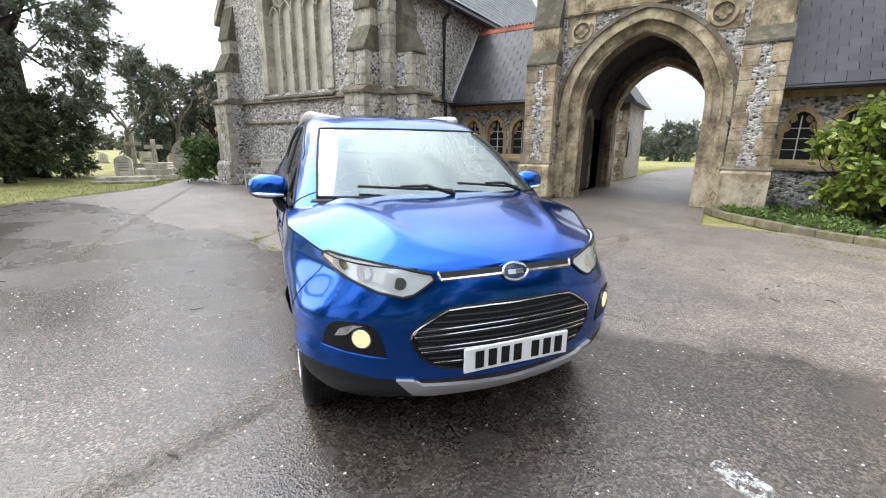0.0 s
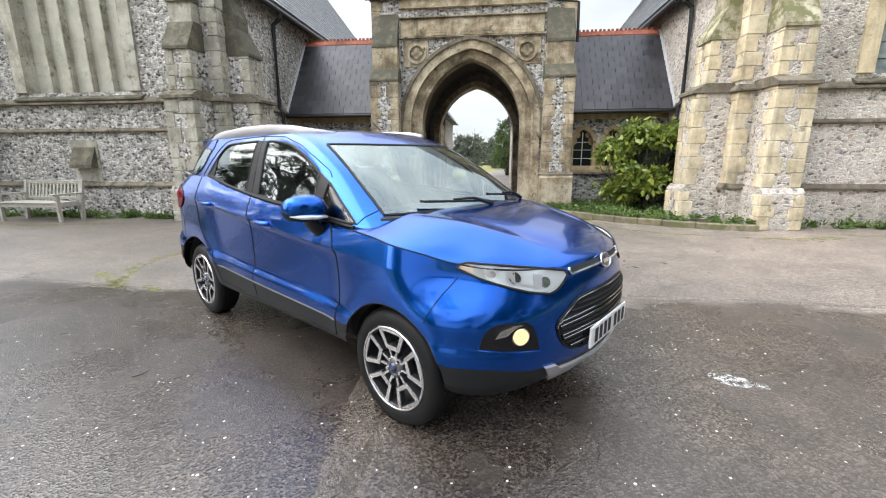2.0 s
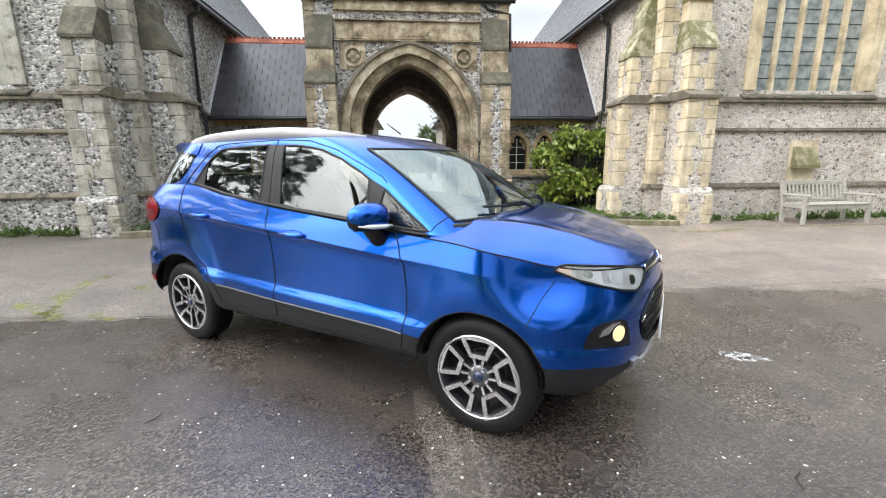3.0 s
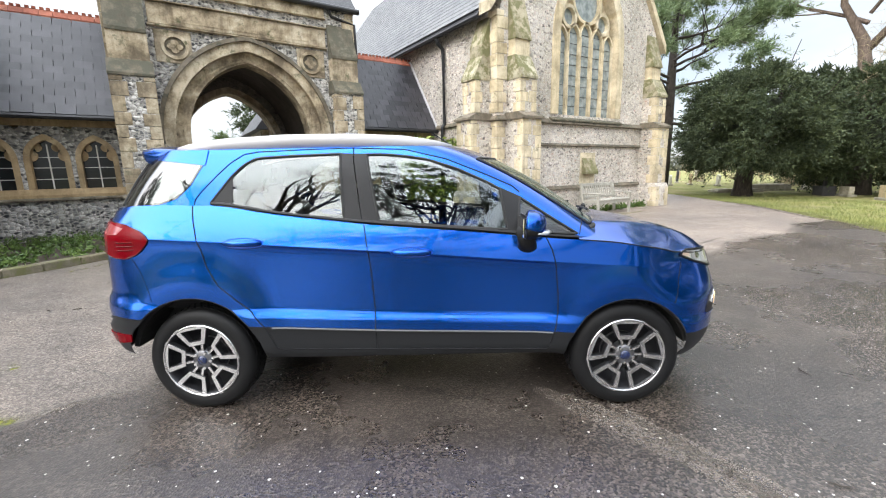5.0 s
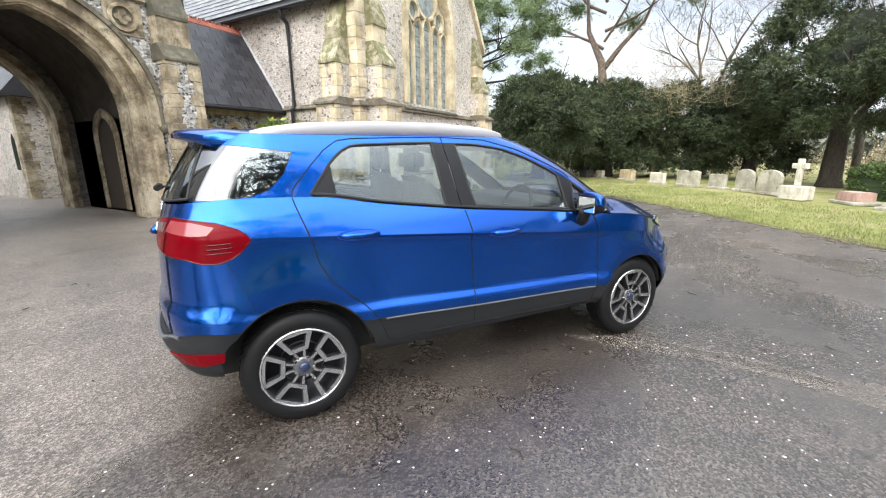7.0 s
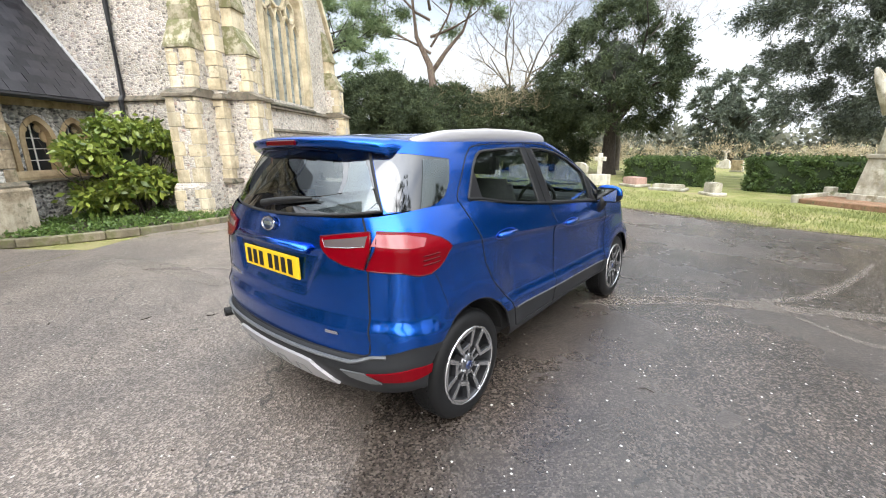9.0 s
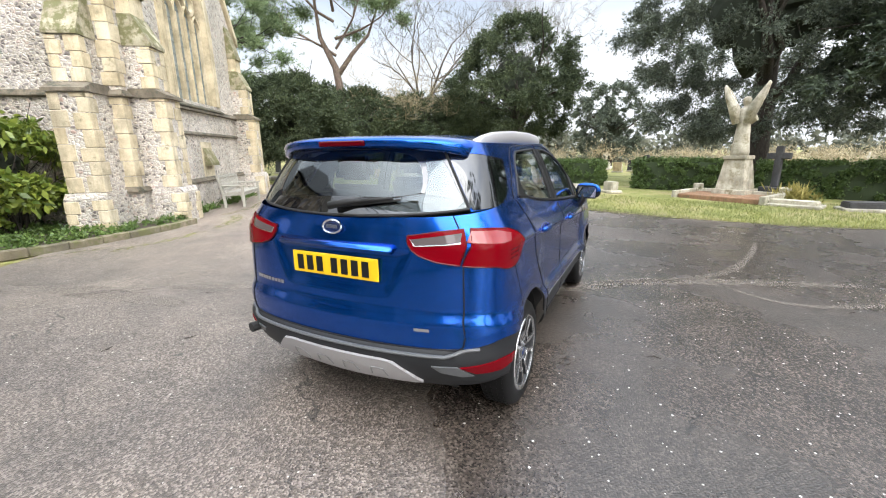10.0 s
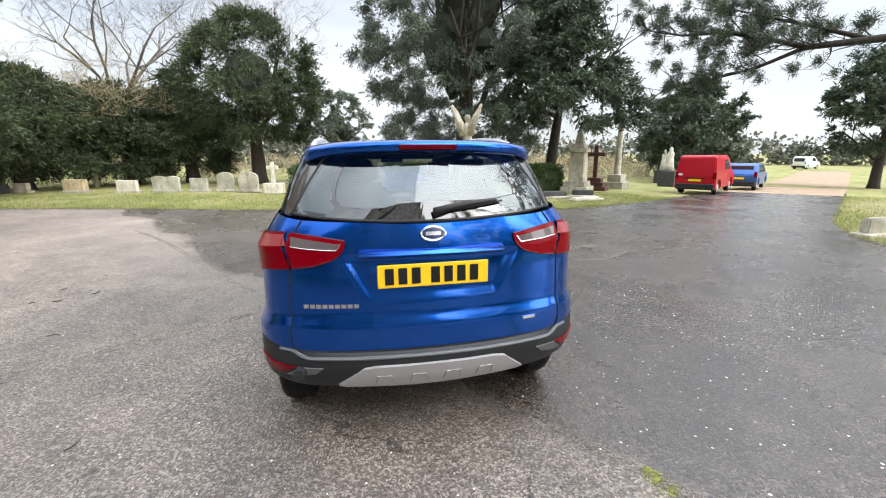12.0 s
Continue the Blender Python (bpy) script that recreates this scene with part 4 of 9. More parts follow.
# --- link ranges with three-light windows ---
for s in (-1, 1):
    rng = thing("link_range", "low flint range with arched windows under a slate roof", "building", "ranges beside the gate")
    bays = (3.24, 4.06, 4.88)
    prv = 2.75
    for cx in bays:
        a1 = arch(0.37, 1.78, 0.52, 1.16, 8, cx)
        bm = bmesh.new()
        lo, hi = (prv, cx + 0.41)
        prv = hi
        o = [(lo, 1.16), (lo, 1.78)] + around(a1[2:-2], cx, 1.6, [(lo, -9), (lo, 2.46), (hi, 2.46), (hi, -9)]) + [(hi, 1.78), (hi, 1.16)]
        band(bm, a1, o, 0.45, 0.85)
        fpart("wall", bm, M_FLINT, rng, s)
        win = new("window")
        win.parent = rng
        ring_stones(win, arch(0.27, 1.78, 0.40, 1.16, 8, cx), a1, 0.425, 0.62, 9, s, "jamb_stone", M_STONETAN)
        window_light(win, cx, 0.56, 1.16, 1.78, 0.42, 0.60, s, M_LEAD)
        for t in (-1, 1):
            bm = bmesh.new()
            cp = [(cx + t * (0.265 - 0.11 * math.sin(b)), 1.86 + 0.12 * math.cos(b)) for b in np.linspace(0, math.pi, 9)]
            prism(bm, cp, 0.56, 0.60)
            fpart("cusp", bm, M_STONETAN, win, s)
            bm = bmesh.new()
            cp = [(cx + t * (0.17 - 0.10 * math.sin(b)), 2.03 + 0.09 * math.cos(b)) for b in np.linspace(-0.5, math.pi, 9)]
            prism(bm, cp, 0.565, 0.60)
            fpart("cusp", bm, M_STONETAN, win, s)
        bm = bmesh.new()
        box(bm, cx - 0.012, cx + 0.012, 0.585, 0.60, 1.16, 2.1)
        fpart("upright_bar", bm, M_BAR, win, s)
        for z in (1.36, 1.60, 1.82):
            bm = bmesh.new()
            box(bm, cx - 0.26, cx + 0.26, 0.588, 0.60, z, z + 0.016)
            fpart("cross_bar", bm, M_BAR, win, s)
    bm = bmesh.new()
    box(bm, prv, 5.6, 0.45, 0.85, 1.16, 2.46)
    fpart("wall", bm, M_FLINT, rng, s)
    profile_x(rng, "window_sill", [(0.6, 1.16), (0.42, 1.16), (0.36, 1.04), (0.36, 0.98), (0.6, 0.98)], 2.75, 5.5, s, M_STONETAN)
    string(rng, 2.75, 5.5, 0.40, 0.90, s, 0.08, 0.09)
    bm = bmesh.new()
    box(bm, 2.75, 5.6, 0.40, 0.95, 0, 0.98)
    fpart("wall", bm, M_FLINT, rng, s)
    bm = bmesh.new()
    box(bm, 2.75, 5.6, 0.44, 0.9, 2.46, 2.68)
    fpart("wall_plate", bm, M_STONETAN, rng, s)
    bm = bmesh.new()
    prism(bm, [(0.08, 2.64), (1.75, 5.0), (3.4, 2.64)], 2.72, 5.62, "x")
    roof = fpart("roof", bm, M_SLATE, rng, s)
    bm = bmesh.new()
    tube(bm, [(2.76, 0.05, 2.62), (5.6, 0.05, 2.62)], 0.055, 8)
    fpart("gutter", bm, M_IRON, rng, s)
    x = 2.74
    while x < 5.6:
        bm = bmesh.new()
        prism(bm, [(1.60, 4.88), (1.60, 4.95), (1.75, 5.10), (1.90, 4.95), (1.90, 4.88)], x, x + 0.235, "x")
        prism(bm, [(1.735, 5.09), (1.735, 5.15), (1.765, 5.15), (1.765, 5.09)], x + 0.04, x + 0.11, "x")
        prism(bm, [(1.735, 5.09), (1.735, 5.15), (1.765, 5.15), (1.765, 5.09)], x + 0.15, x + 0.22, "x")
        fpart("ridge_tile", bm, M_TERRA, roof, s)
        x += 0.242
    bm = bmesh.new()
    tube(bm, [(5.47, 0.06, 2.70), (5.47, 1.72, 5.05)], 0.055, 6)
    fpart("lead_flashing", bm, M_LEADSHEET, roof, s)

# --- chapels ---
GABLE_X, HALF = 9.2, 3.7
for s in (-1, 1):
    blind = s < 0
    m_st = M_STONEGREY if blind else M_STONEWARM
    m_off = M_STONEMOSS if blind else M_WARMMOSS
    m_fl = M_FLINT if blind else M_FLINTPALE
    ch = thing("chapel", "tall flint chapel gable with a blind traceried window, weathered grey" if blind else "tall flint chapel gable with leaded window and warm stone dressings", "chapel", "chapels")
    x0, x1 = GABLE_X - HALF, GABLE_X + HALF
    zr = 5.5 + HALF * 1.32
    # front wall round the window
    wi = arch(1.62, 5.1, 2.5, 2.95, 18, GABLE_X)
    bm = bmesh.new()
    shape = [(x0, -20), (x0, 5.55), (GABLE_X, zr), (x1, 5.55), (x1, -20)]
    o = [(x0, 2.95), (x0, 5.1)] + around(wi[2:-2], GABLE_X, 4.8, shape) + [(x1, 5.1), (x1, 2.95)]
    band(bm, wi, o, -2.85, -2.35)
    fpart("wall", bm, m_fl, ch, s)
    bm = bmesh.new()
    box(bm, x0, x1, -2.85, -2.35, 0.8, 2.95)
    fpart("wall", bm, m_fl, ch, s)
    bm = bmesh.new()
    box(bm, x0, x1, -2.93, -2.35, 0, 0.8)
    fpart("plinth_wall", bm, m_fl, ch, s)
    # side walls and back
    bm = bmesh.new()
    box(bm, x0, x0 + 0.5, -2.35, 12.0, 0, 5.5)
    fpart("wall", bm, m_fl, ch, s)
    bm = bmesh.new()
    box(bm, x1 - 0.5, x1, -2.35, 12.0, 0, 5.5)
    fpart("wall", bm, m_fl, ch, s)
    bm = bmesh.new()
    prism(bm, [(x0, 0), (x0, 5.5), (GABLE_X, zr), (x1, 5.5), (x1, 0)], 12.0, 12.4)
    fpart("wall", bm, m_fl, ch, s)
    # roof slabs
    for t in (-1, 1):
        bm = bmesh.new()
        e = GABLE_X + t * (HALF + 0.30)
        prism(bm, [(e, 5.5 - 0.25), (GABLE_X, zr + 0.12), (GABLE_X, zr + 0.30), (e - t * 0.02, 5.5 - 0.05)], -2.6, 12.5)
        rf = fpart("roof", bm, M_SLATE, ch, s)
        if t < 0:
            bm = bmesh.new()
            n, uu = 26, Vector((HALF + 0.3, 0, zr + 0.3 - 5.45)).normalized()
            for j in range(30):
                for i in range(44):
                    p = Vector((e, -2.6 + i * 0.34 - (0.17 if j % 2 else 0), 5.46)) + uu * (j * 0.21)
                    q = p + uu * 0.22
                    d = Vector((-uu.z, 0, uu.x)) * 0.02
                    vs = [bm.verts.new(v) for v in (p + d, p + d + Vector((0, 0.33, 0)), q + Vector((0, 0.33, 0)), q)]
                    bm.faces.new(vs)
            tagged(fpart("slating", bm, M_SLATEPALE, rf, s), kind="stuff")
    bm = bmesh.new()
    tube(bm, [(x0 - 0.30, -2.5, 5.30), (x0 - 0.30, 12.0, 5.30)], 0.07, 8)
    fpart("gutter", bm, M_IRON, ch, s)
    bm = bmesh.new()
    tube(bm, [(x0 - 0.30, -0.45, 5.26), (x0 - 0.28, -0.45, 5.12), (x0 - 0.10, -0.45, 4.98), (x0 - 0.08, -0.45, 4.8), (x0 - 0.08, -0.45, 2.8), (x0 - 0.16, -0.45, 2.7), (x0 - 0.16, -0.45, 0.3)], 0.055, 8)
    fpart("downpipe", bm, M_IRON, ch, s)
    # coping on the gable
    for t in (-1, 1):
        bm = bmesh.new()
        prism(bm, [(GABLE_X + t * (HALF + 0.32), 5.28), (GABLE_X + t * (HALF + 0.32), 5.55), (GABLE_X, zr + 0.42), (GABLE_X, zr + 0.10)], -2.95, -2.50)
        fpart("coping", bm, m_st, ch, s)
    # bands
    string(ch, x0 - 0.02, x1 + 0.02, -2.85, 2.66, s, 0.10, 0.15)
    string(ch, x0 + 0.9, x1 - 0.55, -2.85, 2.02, s, 0.07, 0.10)
    string(ch, x0 - 0.02, x1 + 0.02, -2.90, 0.72, s, 0.09, 0.13)
    for z in (2.66, 0.72):
        bm = bmesh.new()
        prism(bm, [(x0 + 0.03, z), (x0 - 0.09, z + 0.02), (x0 - 0.09, z + 0.05), (x0 - 0.02, z + 0.14), (x0 + 0.03, z + 0.14)], -2.9, 1.2)
        fpart("string_course", bm, M_STONEDARK, ch, s)
    # buttresses at the corners: two forward, two sideways
    def butt(xa, xb, name="buttress"):
        for nm, pts, g, mm in (("plinth", [(-2.35, 0), (-3.62, 0), (-3.62, 0.70), (-3.55, 0.80), (-2.35, 0.80)], 0.05, m_fl),
                               ("buttress", [(-2.35, 0.80), (-3.50, 0.80), (-3.50, 2.68), (-2.35, 2.68)], 0.0, m_fl),
                               ("set_off", [(-2.35, 2.68), (-3.58, 2.68), (-3.58, 2.74), (-3.35, 2.86), (-2.35, 2.86)], 0.05, M_STONEDARK),
                               ("buttress", [(-2.35, 2.86), (-3.35, 2.86), (-3.35, 3.70), (-2.35, 3.70)], -0.05, m_fl),
                               ("set_off", [(-2.35, 3.70), (-3.40, 3.70), (-3.40, 3.76), (-3.12, 4.30), (-2.35, 4.30)], -0.03, m_off),
                               ("buttress", [(-2.35, 4.30), (-3.10, 4.30), (-3.10, 4.70), (-2.35, 4.70)], -0.07, m_st),
                               ("set_off", [(-2.35, 4.70), (-3.15, 4.70), (-3.15, 4.76), (-2.86, 5.75), (-2.35, 5.75)], -0.05, m_off)):
            profile_x(ch, nm, pts, xa - g, xb + g, s, mm)
        for xx, d in ((xa, 1), (xb, -1)):
            quoins(ch, xx - d * 0.05, -3.62, 0.0, 0.69, d, 1, s, 0.27, 0.19, m_st, 0.23)
            quoins(ch, xx, -3.50, 0.81, 2.67, d, 1, s, 0.30, 0.19, m_st)
            quoins(ch, xx + d * 0.05, -3.35, 2.87, 3.69, d, 1, s, 0.26, 0.17, m_st, 0.26)

    butt(x0 + 0.32, x0 + 0.98)
    butt(x1 - 0.78, x1 - 0.12)

    def side_butt(xw, d):
        def p(o, z):
            return (xw + d * o, z)
        for nm, pts, g, mm in (("plinth", [p(-0.1, 0), p(0.80, 0), p(0.80, 0.70), p(0.72, 0.80), p(-0.1, 0.80)], 0.05, m_fl),
                               ("buttress", [p(-0.1, 0.80), p(0.68, 0.80), p(0.68, 2.68), p(-0.1, 2.68)], 0.0, m_fl),
                               ("set_off", [p(-0.1, 2.68), p(0.76, 2.68), p(0.76, 2.74), p(0.52, 2.86), p(-0.1, 2.86)], 0.05, M_STONEDARK),
                               ("buttress", [p(-0.1, 2.86), p(0.50, 2.86), p(0.50, 3.70), p(-0.1, 3.70)], -0.05, m_fl),
                               ("set_off", [p(-0.1, 3.70), p(0.55, 3.70), p(0.55, 3.76), p(0.28, 4.30), p(-0.1, 4.30)], -0.03, m_off),
                               ("set_off", [p(-0.1, 4.30), p(0.26, 4.30), p(0.26, 4.60), p(0.0, 5.30), p(-0.1, 5.30)], -0.05, m_off)):
            bm = bmesh.new()
            prism(bm, pts, -2.62 - g, -1.98 + g)
            fpart(nm, bm, mm, ch, s)
        for yy, e in ((-2.62, 1), (-1.98, -1)):
            quoins(ch, xw + d * 0.80, yy - e * 0.05, 0.0, 0.69, -d, e, s, 0.26, 0.18, m_st, 0.23)
            quoins(ch, xw + d * 0.68, yy, 0.81, 2.67, -d, e, s, 0.28, 0.18, m_st)
            quoins(ch, xw + d * 0.50, yy + e * 0.05, 2.87, 3.69, -d, e, s, 0.24, 0.17, m_st, 0.26)

    side_butt(x0, -1)
    side_butt(x1, 1)
    quoins(ch, x0, -2.85, 0.81, 2.66, 1, 1, s, 0.30, 0.2, m_st)
    quoins(ch, x0, -2.85, 2.87, 5.4, 1, 1, s, 0.34, 0.22, m_st)
    # vent block low in the front
    bm = bmesh.new()
    prism(bm, [(-2.80, 1.18), (-3.06, 1.18), (-3.06, 1.26), (-2.83, 1.78), (-2.80, 1.78)], 9.02, 9.62, "x")
    fpart("vent_block", bm, m_off, ch, s)
    bm = bmesh.new()
    prism(bm, [(-2.80, 0.86), (-2.875, 0.86), (-2.875, 1.85), (-2.80, 1.85)], 8.96, 9.68, "x")
    fpart("vent_surround", bm, m_st, ch, s)
    # window: jamb stones, mullions, tracery, panes
    win = new("window")
    win.parent = ch
    ring_stones(win, arch(1.36, 5.1, 2.22, 2.95, 18, GABLE_X), arch(1.66, 5.1, 2.54, 2.95, 18, GABLE_X), -2.89, -2.45, 27, s, "jamb_stone", m_st)
    profile_x(win, "window_sill", [(-2.4, 2.95), (-2.72, 2.95), (-2.96, 2.80), (-2.96, 2.76), (-2.4, 2.76)], GABLE_X - 1.70, GABLE_X + 1.70, s, M_STONEMOSS)
    m_pane = M_BLIND if blind else M_LEADPALE
    lw = 2.72 / 5
    for k in range(5):
        cx = GABLE_X - 1.36 + lw * (k + 0.5)
        top = 5.05 + (0.0, 0.12, 0.22, 0.12, 0.0)[k]
        window_light(win, cx, lw - 0.06, 2.95, top, 0.38, -2.60, s, m_pane)
        bm = bmesh.new()
        ai, ao = arch(lw / 2 - 0.035, top, 0.40, 2.95, 6, cx), arch(lw / 2 + 0.005, top, 0.46, 2.95, 6, cx)
        band(bm, ai, ao, -2.70, -2.55)
        fpart("light_frame", bm, m_st, win, s)
        if not blind:
            for z in np.arange(3.25, top + 0.2, 0.3):
                bm = bmesh.new()
                box(bm, cx - lw / 2 + 0.05, cx + lw / 2 - 0.05, -2.612, -2.60, z, z + 0.012)
                fpart("glazing_bar", bm, M_IRON, win, s)
    for k in range(1, 5):
        x = GABLE_X - 1.36 + lw * k
        bm = bmesh.new()
        prism(bm, [(x - 0.036, -2.62), (x - 0.014, -2.74), (x + 0.014, -2.74), (x + 0.036, -2.62)], 2.95, 5.25, "z")
        fpart("mullion", bm, m_st, win, s)
    back = bmesh.new()
    prism(back, arch(1.40, 5.1, 2.26, 2.95, 18, GABLE_X), -2.53, -2.50)
    fpart("tracery_back", back, m_st, win, s)
    for cx, cz, r in ((GABLE_X, 6.30, 0.58), (GABLE_X - 0.78, 5.76, 0.24), (GABLE_X + 0.78, 5.76, 0.24)):
        c1 = [(cx + r * math.cos(a), cz + r * math.sin(a)) for a in np.linspace(0, 2 * math.pi, 33)[:-1]]
        c2 = [(cx + (r + 0.09) * math.cos(a), cz + (r + 0.09) * math.sin(a)) for a in np.linspace(0, 2 * math.pi, 33)[:-1]]
        bm = bmesh.new()
        band(bm, c1, c2, -2.70, -2.5, closed=True)
        fpart("tracery_ring", bm, m_st, win, s)
        bm = bmesh.new()
        prism(bm, c1, -2.58, -2.55)
        fpart("pane", bm, m_pane, win, s)

# --- small wings behind the gate, seen through the arch ---
for s in (-1, 1):
    wing = thing("rear_lodge", "low flint lodge wall with a lancet under dark eaves", "building", "lodges behind the gate")
    la = arch(0.16, 1.75, 0.35, 0.95, 6, 8.45)
    bm = bmesh.new()
    box(bm, 1.62, 3.6, 7.9, 12.0, 0, 3.3)
    fpart("wall", bm, M_FLINTPALE, wing, s)
    bm = bmesh.new()
    prism(bm, la, 1.605, 1.63, "x")
    fpart("window", bm, M_LEAD, wing, s)
    quoins(wing, 1.62, 7.9, 0.0, 3.3, 1, 1, s, 0.36, 0.24)
    bm = bmesh.new()
    prism(bm, [(1.30, 3.22), (2.6, 4.9), (3.9, 3.22)], 7.6, 12.2)
    fpart("roof", bm, M_SLATE, wing, s)
# ---- the blue car ----
# car frame: x ahead from the front axle, y to its left, z up from the ground
CAR = pose(0.622, -9.532, 0, 0, 0, -34.1)


class Curve:
    """A smooth line through (x, y) points that never overshoots them."""

    def __init__(self, pts):
        self.x, self.y = [p[0] for p in pts], [p[1] for p in pts]
        h = [b - a for a, b in zip(self.x, self.x[1:])]
        d = [(b - a) / k for a, b, k in zip(self.y, self.y[1:], h)]
        m = [d[0]]
        for i in range(1, len(d)):
            if d[i - 1] * d[i] <= 0:
                m.append(0.0)
            else:
                w1, w2 = 2 * h[i] + h[i - 1], h[i] + 2 * h[i - 1]
                m.append((w1 + w2) / (w1 / d[i - 1] + w2 / d[i]))
        self.m, self.h = m + [d[-1]], h

    def __call__(self, x):
        xs = self.x
        if x <= xs[0]:
            return self.y[0]
        if x >= xs[-1]:
            return self.y[-1]
        i = bisect_right(xs, x) - 1
        h, t = self.h[i], (x - xs[i]) / self.h[i]
        a, b, t2, t3 = self.y[i], self.y[i + 1], t * t, t * t * t
        return a * (2 * t3 - 3 * t2 + 1) + b * (3 * t2 - 2 * t3) + h * (self.m[i] * (t3 - 2 * t2 + t) + self.m[i + 1] * (t3 - t2))


def bisect_right(xs, x):
    lo, hi = 0, len(xs)
    while lo < hi:
        k = (lo + hi) // 2
        if x < xs[k]:
            hi = k
        else:
            lo = k + 1
    return lo


def ease(t):
    t = min(1.0, max(0.0, t))
    return t * t * (3 - 2 * t)


XS_F, XS_R = -0.1, -2.5
NOSE = Curve([(0.2, 0.57), (0.30, 0.69), (0.36, 0.745), (0.45, 0.772), (0.55, 0.778), (0.68, 0.775), (0.78, 0.762), (0.86, 0.735), (0.91, 0.70), (1.0, 0.60), (1.1, 0.45)])
TAIL = Curve([(0.26, -3.06), (0.36, -3.17), (0.45, -3.225), (0.53, -3.250), (0.555, -3.240), (0.568, -3.215), (0.63, -3.222), (0.695, -3.228), (0.715, -3.222), (0.755, -3.203), (0.80, -3.201), (0.95, -3.192), (1.05, -3.178), (1.15, -3.157), (1.25, -3.124)])
RIM = Curve([(-3.2, 1.206), (-3.1, 1.219), (-3.0, 1.232), (-2.8, 1.243), (-2.4, 1.235), (-2.0, 1.175), (-1.52, 1.12), (-0.9, 1.068), (-0.45, 1.026), (-0.1, 0.998), (0.1, 0.970), (0.22, 0.946), (0.34, 0.915), (0.5, 0.896), (0.68, 0.882), (0.77, 0.878)])
CLAD = Curve([(-3.3, 0.56), (-3.12, 0.58), (-2.97, 0.615), (-2.8, 0.598), (-2.5, 0.57), (-2.15, 0.547), (-1.46, 0.517), (-0.43, 0.490), (-0.2, 0.478), (0.3, 0.462), (0.54, 0.450), (0.675, 0.415), (0.85, 0.40)])
CREASE = Curve([(-3.3, 1.085), (-2.7, 1.060), (-2.07, 1.019), (-1.1, 0.947), (-0.45, 0.895), (0.3, 0.845), (0.84, 0.78)])
SILL = Curve([(-3.3, 0.33), (-2.95, 0.36), (-2.9, 0.34), (-2.2, 0.33), (-2.1, 0.325), (-0.42, 0.335), (-0.35, 0.32), (0.36, 0.29), (0.5, 0.27), (0.85, 0.25)])
WHEELS = ((0.0, 0.362), (-2.521, 0.402))


def rimz(x):
    return RIM(x)


def cabin_w(z):
    return 0.838 - (z - 1.03) * 0.36 - max(0.0, z - 1.35) ** 2 * 0.55


def lower_w(x, z):
    """Half-width of the body: sill, a ledge above the cladding, hollow doors, a sharp crease and a shoulder that leans in to the glass."""
    l0, l1, l4 = SILL(x), CLAD(x), RIM(x)
    l3 = min(CREASE(x), l4 - 0.03)
    door = ease((x + 2.35) / 0.3) * ease((-0.25 - x) / 0.3)
    mid = 0.874 - 0.016 * door
    edge = 0.882 + 0.003 * door
    sharp = ease((-0.05 - x) / 0.5)
    if z <= l1 + 0.045:
        w = interp(z, [(l0 - 0.1, 0.78), (l0, 0.835), (l0 + 0.035, 0.862), (l1 - 0.012, 0.882), (l1, 0.886), (l1 + 0.045, 0.8865)])
    elif z <= l1 + 0.105:
        w = 0.8865 + (mid - 0.8865) * ease((z - l1 - 0.045) / 0.06)
    elif z <= l3:
        t = (z - l1 - 0.105) / max(0.02, l3 - l1 - 0.105)
        hollow = mid - 0.004 * math.sin(math.pi * min(1, t)) * door
        lip = math.exp(-(l3 - z) / 0.016) * sharp + (1 - sharp) * ease(t)
        w = hollow + (edge - hollow) * lip
    else:
        top = cabin_w(l4) + 0.012
        t = min(1.0, (z - l3) / max(0.02, l4 - l3))
        w = edge + (top - edge) * (0.75 * t + 0.25 * t * t)
    a, b = ease(x / 0.42), ease((z - 0.62) / 0.26)
    w *= 1 - 0.14 * a * b
    w += 0.010 * ease((-2.72 - x) / 0.2) * (1 - ease((z - 0.685) / 0.055))
    for (wx, ra), amp in zip(WHEELS, (0.018, 0.019)):
        r = math.hypot(x - wx, (z - 0.315) * 0.9)
        w += amp * math.exp(-((r - ra - 0.02) / 0.115) ** 2) * ease((z - 0.3) / 0.1)
    return w


GLASS_F = Curve([(1.0, 0.06), (1.08, -0.05), (1.2, -0.222), (1.337, -0.43), (1.45, -0.635), (1.52, -0.79), (1.56, -0.91), (1.62, -1.15)])
GLASS_R = Curve([(1.1, -3.18), (1.22, -3.15), (1.40, -3.06), (1.555, -2.965), (1.6, -2.94)])


def cabin_y(x, z):
    f, r, u = GLASS_F(z), GLASS_R(z), 0.0
    if x > f - 0.6:
        u = (x - f + 0.6) / 0.6
    elif x < r + 0.6:
        u = (r + 0.6 - x) / 0.6
    return cabin_w(z) * max(0.0, 1 - min(1.0, max(0.0, u)) ** 5) ** 0.6


